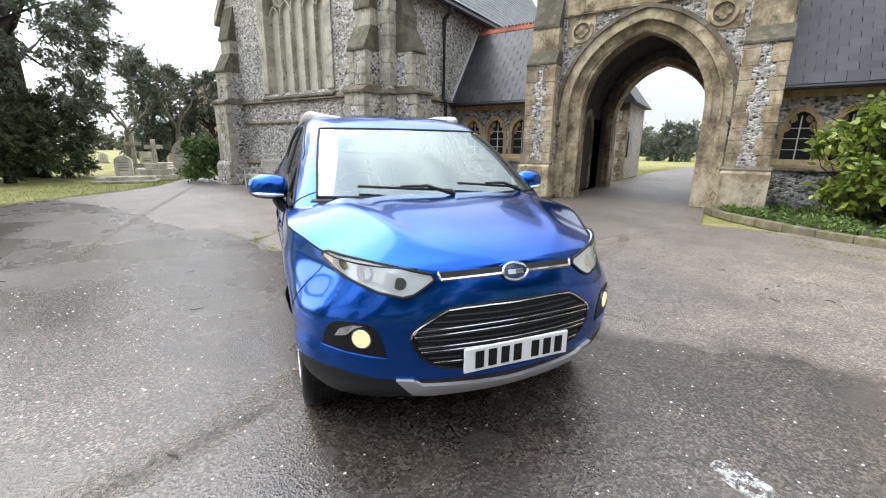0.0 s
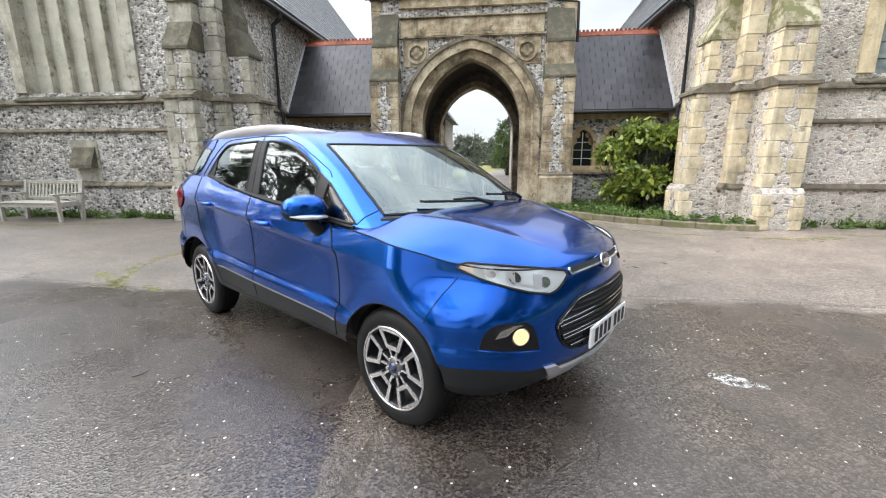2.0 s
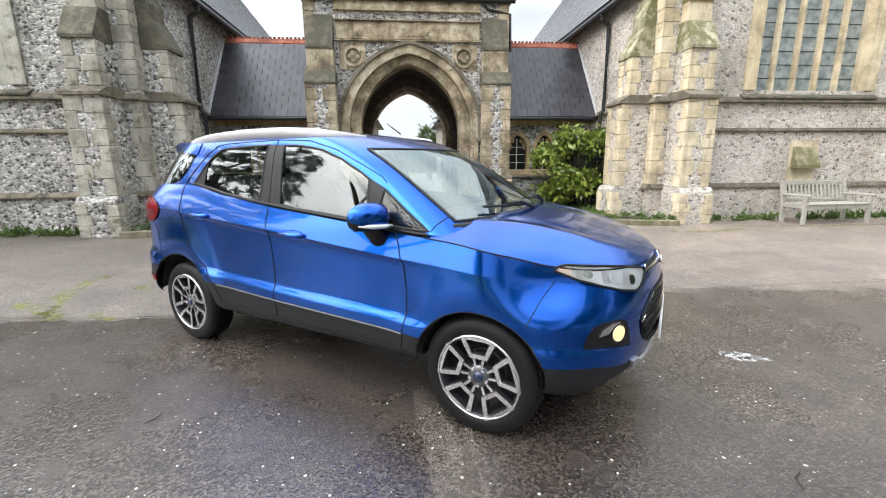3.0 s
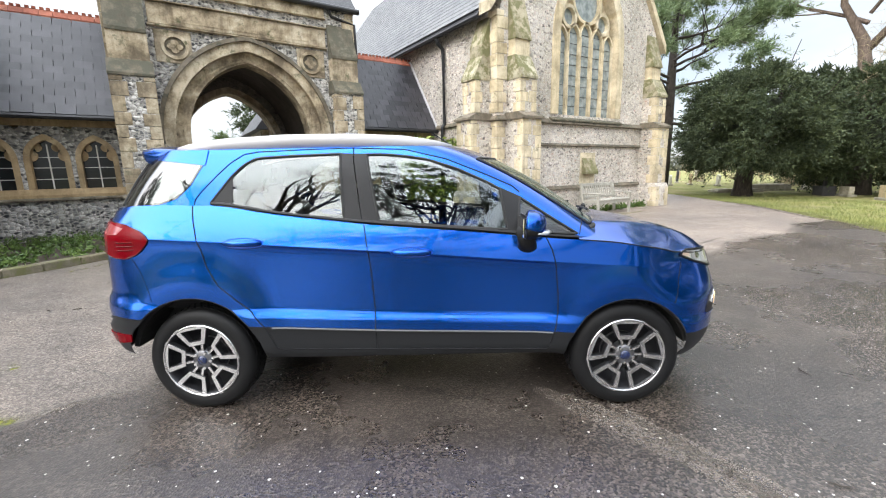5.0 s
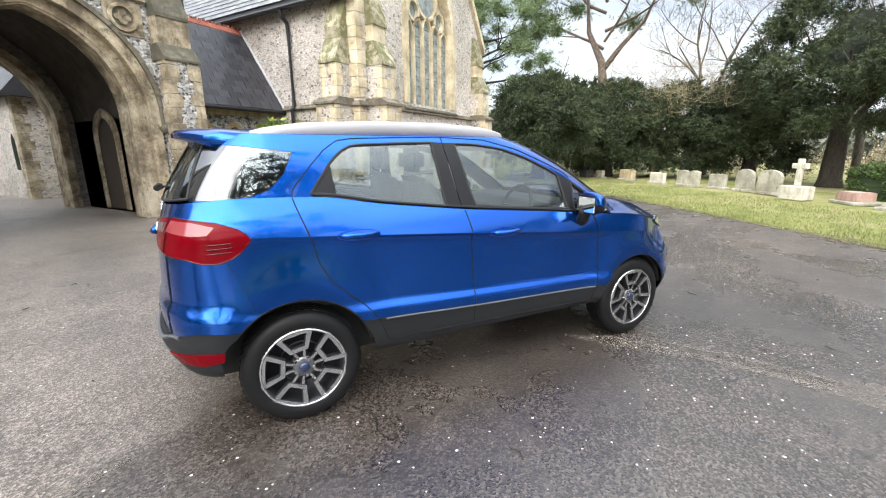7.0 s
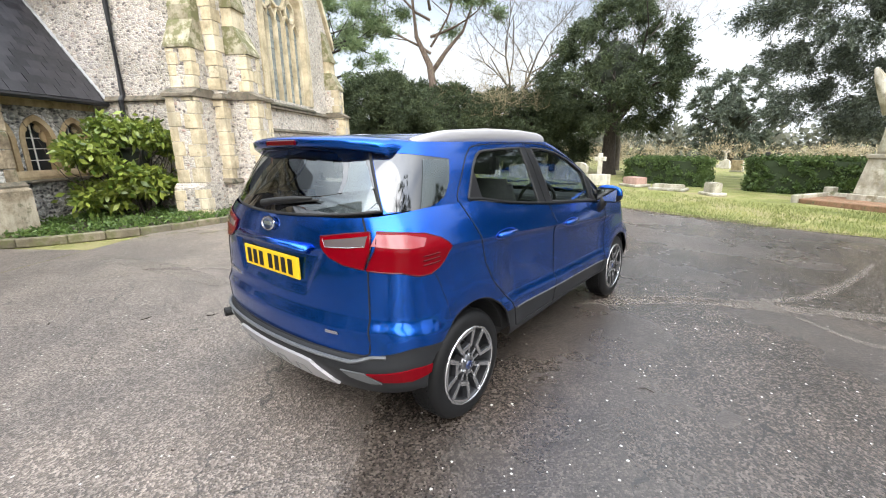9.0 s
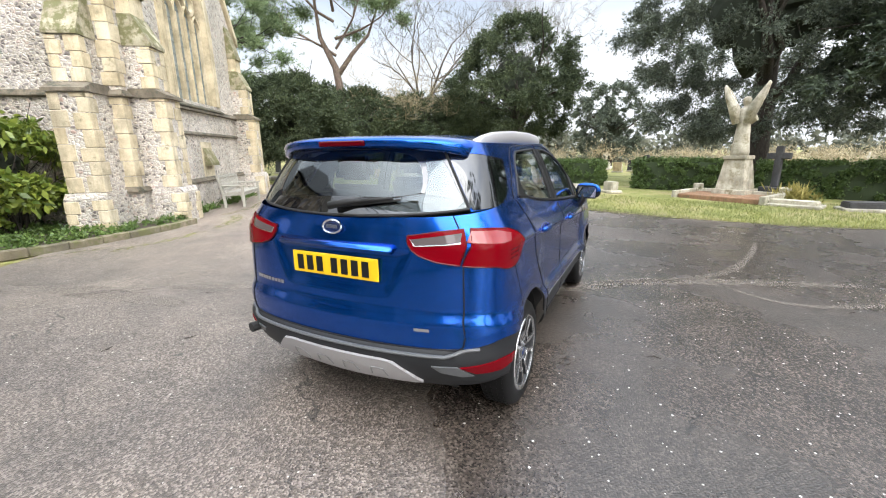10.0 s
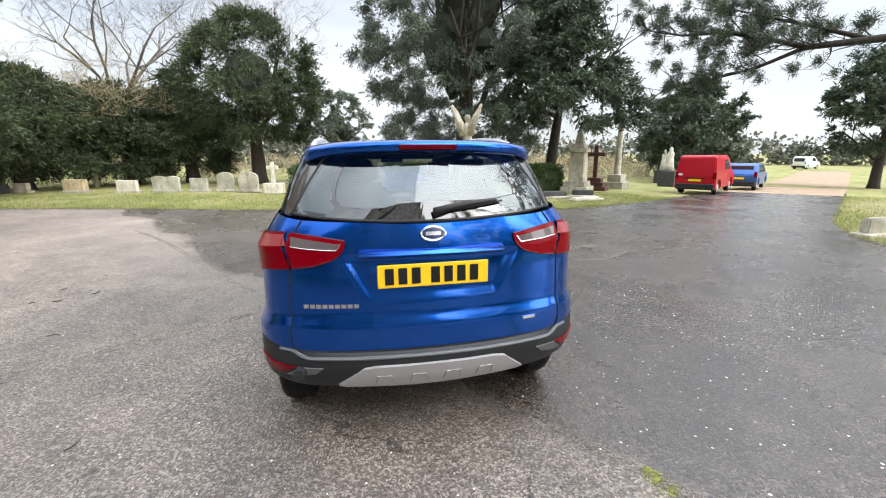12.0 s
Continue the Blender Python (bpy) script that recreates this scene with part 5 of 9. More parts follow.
class Skin:
    """A shell of the car: c runs along its plan from the middle of the front (0) past a side to the middle of the rear."""

    def __init__(self, front, rear, xf, xr, width, nose=(0.4, 0.6), tail=(0.4, 0.6)):
        self.front, self.rear, self.xf, self.xr, self.width = front, rear, xf, xr, width
        n = 240
        turn = [math.pi / 2 * (0.35 * k / n + 0.65 * (k / n) ** 2) for k in range(n + 1)]
        st = [(xf + (front(None) - xf) * (math.sin(t) ** nose[0] if t > 0 else 0), (math.cos(t) ** 2) ** nose[1]) for t in turn[::-1]]
        st += [(x, 1.0) for x in np.linspace(xf, xr, 60)[1:]]
        st += [(xr + (rear(None) - xr) * (math.sin(t) ** tail[0] if t > 0 else 0), (math.cos(t) ** 2) ** tail[1]) for t in turn[1:]]
        self.n, self.table, c = n, [], 0.0
        for i, (x, y) in enumerate(st):
            if i:
                c += math.hypot(x - st[i - 1][0], width * (y - st[i - 1][1]))
            self.table.append((c, x, y))
        self.total = c
        self.cs = [r[0] for r in self.table]

    def of_x(self, x):
        for (c0, x0, _), (c1, x1, _) in zip(self.table, self.table[1:]):
            if x1 <= x <= x0:
                return c0 + (c1 - c0) * (x0 - x) / max(1e-9, x0 - x1)
        return 0.0 if x > self.table[0][1] else self.total

    def of_y(self, y, rear=False):
        rows = self.table[self.n:] if rear else self.table[:self.n + 1]
        a = max(abs(y) / self.width, 1e-9)
        for (c0, _, y0), (c1, _, y1) in zip(rows, rows[1:]):
            if min(y0, y1) <= a <= max(y0, y1):
                c = c0 + (c1 - c0) * (a - y0) / (y1 - y0 if y1 != y0 else 1)
                return (2 * self.total - c if rear else -c) if y > 0 else c
        return self.total if rear else 0.0

    def fold(self, c):
        """The place in the table, and which half of the plan."""
        flip = 1
        if c < 0:
            c, flip = -c, -1
        if c > self.total:
            c, flip = 2 * self.total - c, -1
        k = min(max(1, bisect_right(self.cs, c)), len(self.table) - 1)
        (c0, x0, y0), (c1, x1, y1) = self.table[k - 1], self.table[k]
        t = (c - c0) / max(1e-9, c1 - c0)
        return x0 + (x1 - x0) * t, y0 + (y1 - y0) * t, flip

    def at(self, c, z, s=-1):
        x, yr, flip = self.fold(c)
        y = s * flip * lower_w(x, z) * yr
        if x > self.xf:
            x = self.xf + (x - self.xf) * (self.front(z) - self.xf) / (self.front(None) - self.xf)
        elif x < self.xr:
            x = self.xr + (x - self.xr) * (self.rear(z) - self.xr) / (self.rear(None) - self.xr)
            # hollow in the tailgate round the number plate
            half = 0.32 + 0.10 * (z - 0.84) / 0.18
            x += 0.016 * ease((half + 0.03 - abs(y)) / 0.06) * ease((z - 0.815) / 0.05) * ease((1.06 - z) / 0.03)
        return Vector((x, y, z))

    def normal(self, c, z, s=-1):
        a, b = self.at(c + 0.004, z, s) - self.at(c - 0.004, z, s), self.at(c, z + 0.004, s) - self.at(c, z - 0.004, s)
        n = a.cross(b)
        return (n if s > 0 else -n).normalized()


LOWER = Skin(lambda z: 0.775 if z is None else NOSE(z), lambda z: -3.22 if z is None else TAIL(z), XS_F, XS_R, 0.875, (0.5, 0.55), (0.30, 0.52))


class Cabin(Skin):
    def at(self, c, z, s=-1):
        x, yr, flip = self.fold(c)
        f, r = GLASS_F(z), GLASS_R(z)
        fn, rn = self.front(None), self.rear(None)
        if x > self.xf:
            x = f + (x - fn)
        elif x < self.xr:
            x = r + (x - rn)
        else:
            x = (r + self.xr - rn) + (x - self.xr) / (self.xf - self.xr) * ((f + self.xf - fn) - (r + self.xr - rn))
        return Vector((x, s * flip * cabin_w(z) * yr, z))

    def c_at(self, x, z):
        """c of the side point at this true x and height."""
        f, r, fn, rn = GLASS_F(z), GLASS_R(z), self.front(None), self.rear(None)
        a, b = f + self.xf - fn, r + self.xr - rn
        if x > a:
            return self.of_x(x - f + fn)
        if x < b:
            return self.of_x(x - r + rn)
        return self.of_x(self.xr + (x - b) / (a - b) * (self.xf - self.xr))


CABIN = Cabin(lambda z: -0.40, lambda z: -3.0, -1.0, -2.4, 0.73)


def lx(*pts):
    return [(LOWER.of_x(x), z) for x, z in pts]


def lf(*pts):
    return [(LOWER.of_y(y), z) for y, z in pts]


def lr(*pts):
    return [(LOWER.of_y(y, True), z) for y, z in pts]


def lp(*pts):
    """Places on the lower shell nearest to points in space."""
    out = []
    for x, y, z in pts:
        lo, hi, n = 0.0, LOWER.total, 60
        for _ in range(3):
            step = (hi - lo) / n
            best = min((lo + step * k for k in range(n + 1)), key=lambda c: (LOWER.at(c, z) - Vector((x, y, z))).length)
            lo, hi = max(0.0, best - step), min(LOWER.total, best + step)
        out.append((best, z))
    return out


def gx(*pts, loop=False):
    """Places on the cabin's side; straight runs stay straight. loop: the outline closes."""
    pts = list(pts) + ([pts[0]] if loop else [])
    out = []
    for (x0, z0), (x1, z1) in zip(pts, pts[1:]):
        n = max(1, int(math.hypot(x1 - x0, z1 - z0) / 0.045))
        out += [(x0 + (x1 - x0) * k / n, z0 + (z1 - z0) * k / n) for k in range(n)]
    out += [] if loop else [pts[-1]]
    return [(CABIN.c_at(x, z), z) for x, z in out]


def patch(skin, poly, s=-1, off=0.003, thick=0.004, step=0.04):
    """A thin panel over an outline on a shell, raised by off; with no thickness it is a single sheet."""
    bm = bmesh.new()
    bm.faces.new([bm.verts.new((c, z, 0)) for c, z in poly])
    cs, zs = [p[0] for p in poly], [p[1] for p in poly]
    for lo, hi, ax in ((min(cs), max(cs), 0), (min(zs), max(zs), 1)):
        n = max(1, int((hi - lo) / step))
        for i in range(1, n):
            co, no = [0, 0, 0], [0, 0, 0]
            co[ax], no[ax] = lo + (hi - lo) * i / n, 1
            bmesh.ops.bisect_plane(bm, geom=bm.verts[:] + bm.edges[:] + bm.faces[:], plane_co=co, plane_no=no, dist=1e-5)
    inner, top = {}, {}
    for v in bm.verts[:]:
        c, z = v.co.x, v.co.y
        p, n = skin.at(c, z, s), skin.normal(c, z, s)
        top[v] = p + n * off
        inner[v] = p + n * (off - thick)
    faces, edge = bm.faces[:], [e for e in bm.edges if len(e.link_faces) == 1]
    if thick:
        low = {v: bm.verts.new(inner[v]) for v in top}
        for e in edge:
            a, b = e.verts
            # the side has corners of its own, so that shading stays crisp at the edge
            a2, b2 = bm.verts.new(top[a]), bm.verts.new(top[b])
            bm.faces.new((a2, b2, low[b], low[a]))
        for v in [v for v in low.values() if not v.link_faces]:
            bm.verts.remove(v)
    for v, p in top.items():
        v.co = p
    bmesh.ops.recalc_face_normals(bm, faces=bm.faces[:])
    c0, z0 = sum(cs) / len(cs), sum(zs) / len(zs)
    nn = skin.normal(c0, z0, s)
    if sum(f.normal.dot(nn) * f.calc_area() for f in faces if f.is_valid) < 0:
        bmesh.ops.reverse_faces(bm, faces=faces)
    return bm


def trim(skin, poly, s=-1, off=0.004, r=0.006, closed=True, seg=6, bm=None):
    """A strip that follows a line on a shell."""
    bm = bm or bmesh.new()
    pts = []
    n = len(poly)
    for i in range(n if closed else n - 1):
        a, b = poly[i], poly[(i + 1) % n]
        k = max(1, int(math.hypot(b[0] - a[0], b[1] - a[1]) / 0.018))
        pts += [(a[0] + (b[0] - a[0]) * j / k, a[1] + (b[1] - a[1]) * j / k) for j in range(k)]
    pts.append(poly[0] if closed else poly[-1])
    tube(bm, [skin.at(c, z, s) + skin.normal(c, z, s) * off for c, z in pts], r, seg)
    return bm


# outlines on the shells
WIN_F = [(-1.427, 1.134), (-1.509, 1.510), (-1.43, 1.509), (-1.352, 1.504), (-1.25, 1.492), (-1.146, 1.474), (-0.975, 1.418), (-0.805, 1.340), (-0.733, 1.299), (-0.699, 1.076), (-0.93, 1.090), (-1.166, 1.108)]
WIN_TRI = [(-0.620, 1.250), (-0.461, 1.145), (-0.30, 1.043), (-0.36, 1.046), (-0.528, 1.058), (-0.64, 1.065)]
WIN_R = [(-1.625, 1.141), (-1.664, 1.516), (-1.923, 1.510), (-2.10, 1.503), (-2.16, 1.496), (-2.21, 1.472), (-2.25, 1.44), (-2.290, 1.399), (-2.402, 1.250), (-2.395, 1.243), (-2.333, 1.232), (-2.208, 1.213), (-1.986, 1.184), (-1.826, 1.166)]
WIN_Q = [(-2.478, 1.462), (-2.535, 1.352), (-2.575, 1.307), (-2.612, 1.281), (-2.66, 1.262), (-2.702, 1.252), (-2.795, 1.240), (-2.70, 1.42), (-2.678, 1.466)]
PILLAR_B = [(-1.424, 1.132), (-1.509, 1.515), (-1.664, 1.521), (-1.628, 1.139)]
SIDE_HOLES = [gx(*w, loop=True) for w in (WIN_F, WIN_TRI, WIN_R, WIN_Q, PILLAR_B)]
SCREEN_TOP = 1.478
_ws_side = [CABIN.c_at(x, z) for x, z in ((-0.235, 1.085), (-0.63, 1.337), (-0.90, 1.48))]


def screen_c(z):
    """Half-width of the windscreen along c at a height."""
    return interp(z, [(1.07, _ws_side[0]), (1.337, _ws_side[1]), (1.48, _ws_side[2])]) - 0.045


def rear_c(z):
    return interp(z, [(1.2, 0.700), (1.54, 0.575)])


def build_car(car):
    # stations along the plan
    cols = [0.0]
    for a, b, n in ((0.0, LOWER.of_x(0.40), 60), (LOWER.of_x(-0.36), LOWER.of_x(-2.12), 60), (LOWER.of_x(-2.93), LOWER.total, 64)):
        cols += list(np.linspace(a, b, n + 1))
    for wx, ra in WHEELS:
        cols += [LOWER.of_x(wx + ra * math.cos(t)) for t in np.linspace(0.0, math.pi, 48)]
        cols += [LOWER.of_x(wx + ra + 0.002), LOWER.of_x(wx - ra - 0.002)]
    cols = sorted(set(round(c, 5) for c in cols))

    def levels(x):
        """Heights of the rows of the painted body, close together where it turns."""
        l1, l4 = CLAD(x), RIM(x)
        l3 = min(CREASE(x), l4 - 0.03)
        low, high = l1 + 0.12, l3 - 0.05
        return ([l1 + d for d in (0, 0.02, 0.042, 0.05, 0.06, 0.07, 0.08, 0.09, 0.10, 0.11)] + [low + (high - low) * k / 15 for k in range(16)]
                + [l3 - d for d in (0.038, 0.026, 0.016, 0.008, 0.003)] + [l3, l3 + min(0.004, (l4 - l3) * 0.1)] + [l3 + (l4 - l3) * k / 7 for k in range(1, 8)])

    def over_wheel(x, z):
        for wx, ra in WHEELS:
            if abs(x - wx) < ra:
                z = max(z, 0.315 + math.sqrt(ra ** 2 - (x - wx) ** 2))
        return min(z, RIM(x))

    def shell(rows, name, material, label=""):
        bm = bmesh.new()
        for s in (-1, 1):
            grid = []
            for c in cols:
                x = LOWER.at(c, 0.6).x
                grid.append([bm.verts.new(LOWER.at(c, over_wheel(x, z), s)) for z in rows(x)])
            for a, b in zip(grid, grid[1:]):
                for j in range(len(a) - 1):
                    bm.faces.new((a[j], b[j], b[j + 1], a[j + 1]))
        bmesh.ops.remove_doubles(bm, verts=bm.verts[:], dist=0.0004)
        bmesh.ops.dissolve_degenerate(bm, dist=0.0002, edges=bm.edges[:])
        bmesh.ops.recalc_face_normals(bm, faces=bm.faces[:])
        return part(name, bm, material, car, label, True)

    body = shell(levels, "body", M_PAINT)
    shell(lambda x: [SILL(x) + (CLAD(x) - SILL(x)) * t for t in (0, 0.12, 0.25, 0.5, 0.75, 0.93, 1)], "lower_cladding", M_CLAD, "dark grey plastic lower cladding")
    # rolled lips of the wheel arches
    for wx, ra in WHEELS:
        for s in (-1, 1):
            bm = bmesh.new()
            pts = []
            for t in np.linspace(0.35, math.pi - 0.35, 30):
                x, z = wx + ra * math.cos(t), 0.315 + ra * math.sin(t)
                pts.append(LOWER.at(LOWER.of_x(x), z, s) + Vector((0, -s * 0.006, 0)))
            tube(bm, pts, 0.007, 6)
            part("arch_lip", bm, M_CLAD, car, smooth=True)

    # dark inner shell: wheel wells and underside
    bm = bmesh.new()
    box(bm, -2.95, 0.40, -0.60, 0.60, 0.25, 0.62)
    box(bm, 0.38, 0.56, -0.34, 0.34, 0.22, 0.60)
    box(bm, -2.08, -0.40, -0.74, 0.74, 0.30, 0.62)
    part("underbody", bm, M_RUBBER, car)
    for wx, ra in WHEELS:
        for s in (-1, 1):
            bm = bmesh.new()
            arc = [(wx + (ra - 0.01) * math.cos(t), 0.315 + (ra - 0.01) * math.sin(t)) for t in np.linspace(0.22, math.pi - 0.22, 24)]
            out = [(wx + (ra + 0.02) * math.cos(t), 0.315 + (ra + 0.02) * math.sin(t)) for t in np.linspace(0.22, math.pi - 0.22, 24)]
            band(bm, arc, out, s * 0.60, s * 0.83)
            part("wheel_liner", bm, M_RUBBER, car)

    # bonnet: a raised middle between two soft ridges
    bm = bmesh.new()
    rows = []
    crown = Curve([(-0.30, 1.118), (-0.1, 1.104), (0.2, 1.068), (0.45, 1.012), (0.58, 0.968), (0.67, 0.926), (0.73, 0.892), (0.78, 0.872)])
    for c in [q for q in cols if q > 0.02 and LOWER.at(q, 0.6).x > -0.30]:
        p = LOWER.at(c, RIM(LOWER.at(c, 0.6).x))
        zc = max(crown(p.x), p.z)
        fade = ease((0.70 - p.x) / 0.35)
        row = []
        for t in np.linspace(-1, 1, 61):
            a = abs(t)
            line = 0.60 + 0.12 * ease((0.2 - p.x) / 0.6)
            ridge = 0.016 * fade * (math.exp(-((a - line) / 0.13) ** 2) if a > line else math.exp(-((a - line) / 0.07) ** 2))
            row.append(bm.verts.new((p.x, t * abs(p.y), p.z + (zc - p.z) * (1 - a ** 2.8) + ridge - 0.004 * fade * (1 - ease(a / 0.5)))))
        rows.append(row)
    for a, b in zip(rows, rows[1:]):
        for k in range(60):
            bm.faces.new((a[k], a[k + 1], b[k + 1], b[k]))
    bm.faces.new([bm.verts.new(LOWER.at(0, RIM(0.775)))] + rows[0])
    bmesh.ops.recalc_face_normals(bm, faces=bm.faces[:])
    part("bonnet", bm, M_PAINT, car, smooth=True)
    for s in (-1, 1):
        bm = bmesh.new()
        tube(bm, [LOWER.at(c, RIM(LOWER.at(c, 0.6).x), s) + Vector((0, s * 0.001, 0.001)) for c in np.linspace(LOWER.of_x(0.70), LOWER.of_x(-0.30), 30)], 0.004, 5)
        part("panel_gap", bm, M_GAP, car)

    # cabin shell with openings for the glass
    cc = [CABIN.total * t for t in np.linspace(0, 1, 420)]
    bm = bmesh.new()
    for s in (-1, 1):
        grid = []
        for c in cc:
            x = CABIN.at(c, 1.2, s).x
            z0 = RIM(x) - 0.004 if x < -0.45 else interp(x, [(-0.45, RIM(-0.45) - 0.004), (-0.2, 1.04), (0.1, 1.09)])
            grid.append([(c, z0 + (1.555 - z0) * j / 60) for j in range(61)])
        vs = [[None] * 61 for _ in grid]
        for i in range(len(grid) - 1):
            for j in range(60):
                c, z = 0.5 * (grid[i][j][0] + grid[i + 1][j][0]), 0.5 * (grid[i][j][1] + grid[i][j + 1][1])
                if z > 1.075 and (z < SCREEN_TOP and c < screen_c(z) or z < 1.535 and CABIN.total - c < rear_c(z)):
                    continue
                if any(inside((c, z), h) for h in SIDE_HOLES):
                    continue
                q = []
                for a, b in ((i, j), (i + 1, j), (i + 1, j + 1), (i, j + 1)):
                    if vs[a][b] is None:
                        vs[a][b] = bm.verts.new(CABIN.at(*grid[a][b], s))
                    q.append(vs[a][b])
                bm.faces.new(q)
    bmesh.ops.remove_doubles(bm, verts=bm.verts[:], dist=0.0004)
    bmesh.ops.recalc_face_normals(bm, faces=bm.faces[:])
    lining = bm.copy()
    part("cabin_frame", bm, M_PAINT, car, smooth=True)
    for v in lining.verts:
        v.co = Vector((-1.9 + (v.co.x + 1.9) * 0.985, v.co.y * 0.972, v.co.z - 0.006))
    part("cabin_lining", lining, M_SEAT, car, smooth=True)

    # roof
    bm = bmesh.new()
    rows = []
    crest = Curve([(-2.97, 1.575), (-2.6, 1.606), (-2.0, 1.62), (-1.5, 1.614), (-1.2, 1.598), (-1.0, 1.575), (-0.89, 1.556)])
    for x in np.linspace(GLASS_F(1.555) - 0.002, -2.963, 60):
        yr = cabin_y(x, 1.555)
        zc = crest(x)
        row = []
        for t in np.linspace(-1, 1, 41):
            groove = -0.006 * math.exp(-((abs(t) - 0.55) / 0.05) ** 2) * (1 if -2.7 < x < -1.1 else 0)
            row.append(bm.verts.new((x, t * yr, 1.555 + (zc - 1.555) * (1 - abs(t) ** 3.2) + groove)))
        rows.append(row)
    for a, b in zip(rows, rows[1:]):
        for k in range(40):
            bm.faces.new((a[k], a[k + 1], b[k + 1], b[k]))
    bmesh.ops.remove_doubles(bm, verts=bm.verts[:], dist=0.0004)
    part("roof", bm, M_PAINT, car, smooth=True)

    # windscreen and rear glass, with dark borders
    def pane(name, cfun, z0, z1, rear=False, label=""):
        bm = bmesh.new()
        rows = []
        for j in range(25):
            row = []
            for t in np.linspace(-1, 1, 61):
                zl = z0 + (0.034 * t * t if rear else 0.0)
                z = zl + (z1 - zl) * j / 24
                c = t * cfun(z)
                row.append(bm.verts.new(CABIN.at(CABIN.total + c if rear else c, z) + Vector((0.004 if not rear else -0.004, 0, 0.002))))
            rows.append(row)
        for a, b in zip(rows, rows[1:]):
            for k in range(60):
                bm.faces.new((a[k], a[k + 1], b[k + 1], b[k]))
        bm.normal_update()
        if sum(f.normal.x for f in bm.faces) * (-1 if rear else 1) < 0:
            bmesh.ops.reverse_faces(bm, faces=bm.faces[:])
        ob = part(name, bm, M_GLASSREAR if rear else M_GLASS, car, label, True)
        low = [(t * cfun(z0 + 0.034 * t * t), z0 + 0.034 * t * t) if rear else (t * cfun(z0), z0) for t in np.linspace(-1, 1, 9)]
        ring = low + [(cfun((z0 + z1) / 2), (z0 + z1) / 2), (cfun(z1), z1), (-cfun(z1), z1), (-cfun((z0 + z1) / 2), (z0 + z1) / 2)]
        if rear:
            ring = [(CABIN.total + c, z) for c, z in ring]
        part("rubber_seal", trim(CABIN, ring, -1, 0.003, 0.008), M_RUBBER, ob)
        return ob

    pane("windscreen", screen_c, 1.085, SCREEN_TOP - 0.004, label="wide raked windscreen reflecting the sky")
    tail = pane("rear_window", rear_c, 1.208, 1.53, True)
    # printed dark border of the rear glass, with the clear middle
    half_in = [(CABIN.of_y(y, True), z) for y, z in chaikin([(0.16, 1.298), (0.20, 1.268), (0.42, 1.272), (0.462, 1.31), (0.466, 1.40), (0.452, 1.475), (0.40, 1.512), (0.0, 1.524), (-0.39, 1.512), (-0.45, 1.46), (-0.465, 1.36), (-0.45, 1.298)], 1)]
    bm = bmesh.new()
    n = 72
    mid = (CABIN.total, 1.40)
    ins, outs = [], []
    for k in range(n):
        a = 2 * math.pi * k / n
        d = (math.cos(a), math.sin(a))

        def reach(test):
            lo, hi = 0.0, 1.2
            for _ in range(24):
                m = (lo + hi) / 2
                if test((mid[0] + d[0] * m, mid[1] + d[1] * m)):
                    lo = m
                else:
                    hi = m
            return mid[0] + d[0] * lo, mid[1] + d[1] * lo
        ins.append(reach(lambda p: inside(p, half_in)))
        outs.append(reach(lambda p: abs(p[0] - CABIN.total) < rear_c(p[1]) and 1.208 + 0.034 * ((p[0] - CABIN.total) / rear_c(p[1])) ** 2 < p[1] < 1.53))
    up = Vector((-0.007, 0, 0.002))
    vi, vo = [bm.verts.new(CABIN.at(*p) + up) for p in ins], [bm.verts.new(CABIN.at(*p) + up) for p in outs]
    for k in range(n):
        bm.faces.new((vi[k], vi[k - 1], vo[k - 1], vo[k]))
    part("glass_border", bm, M_GLASSDARK, tail)

    for s in (-1, 1):
        for w, nm in ((WIN_F, "front_side_window"), (WIN_TRI, "corner_window"), (WIN_R, "rear_side_window"), (WIN_Q, "quarter_window")):
            poly = gx(*w, loop=True)
            ob = part(nm, patch(CABIN, poly, s, 0.009 if w is WIN_Q else -0.002, 0.0, 0.03), M_GLASSSIDE if w is WIN_Q else M_GLASSCORNER if w is WIN_TRI else M_GLASSSIDE, car, smooth=True)
            if w is not WIN_Q:
                part("rubber_seal", trim(CABIN, poly, s, 0.001, 0.008), M_RUBBER, ob)
        # pillar covers
        part("pillar_cover", patch(CABIN, gx((-1.424, 1.130), (-1.509, 1.512), (-1.585, 1.516), (-1.520, 1.131), loop=True), s, 0.003, 0.006), M_TRIM, car, "black pillar cover")
        part("pillar_cover", patch(CABIN, gx((-1.526, 1.131), (-1.591, 1.516), (-1.664, 1.519), (-1.628, 1.139), loop=True), s, 0.003, 0.006), M_TRIM, car, "black pillar cover")
        part("pillar_cover", patch(CABIN, gx((-0.70, 1.062), (-0.733, 1.298), (-0.755, 1.318), (-0.70, 1.292), (-0.618, 1.254), (-0.645, 1.058), loop=True), s, 0.004, 0.006), M_TRIM, car)
        edge = [(CABIN.total - rear_c(z) - 0.010, z) for z in (1.50, 1.37, 1.252)]
        part("pillar_cover", patch(CABIN, gx((-2.955, 1.236), (-2.795, 1.236), (-2.70, 1.246), (-2.605, 1.276), (-2.528, 1.352), (-2.466, 1.470), (-2.52, 1.485), (-2.70, 1.50)) + edge, s, 0.004, 0.008), M_GLASSDARK, car, "black glossy rear pillar cover", True)
        part("pillar_cover", patch(CABIN, gx((-2.285, 1.402), (-2.402, 1.250), (-2.395, 1.243), (-2.272, 1.226), loop=True), s, 0.003, 0.006), M_TRIM, car, "black corner of the rear door window")
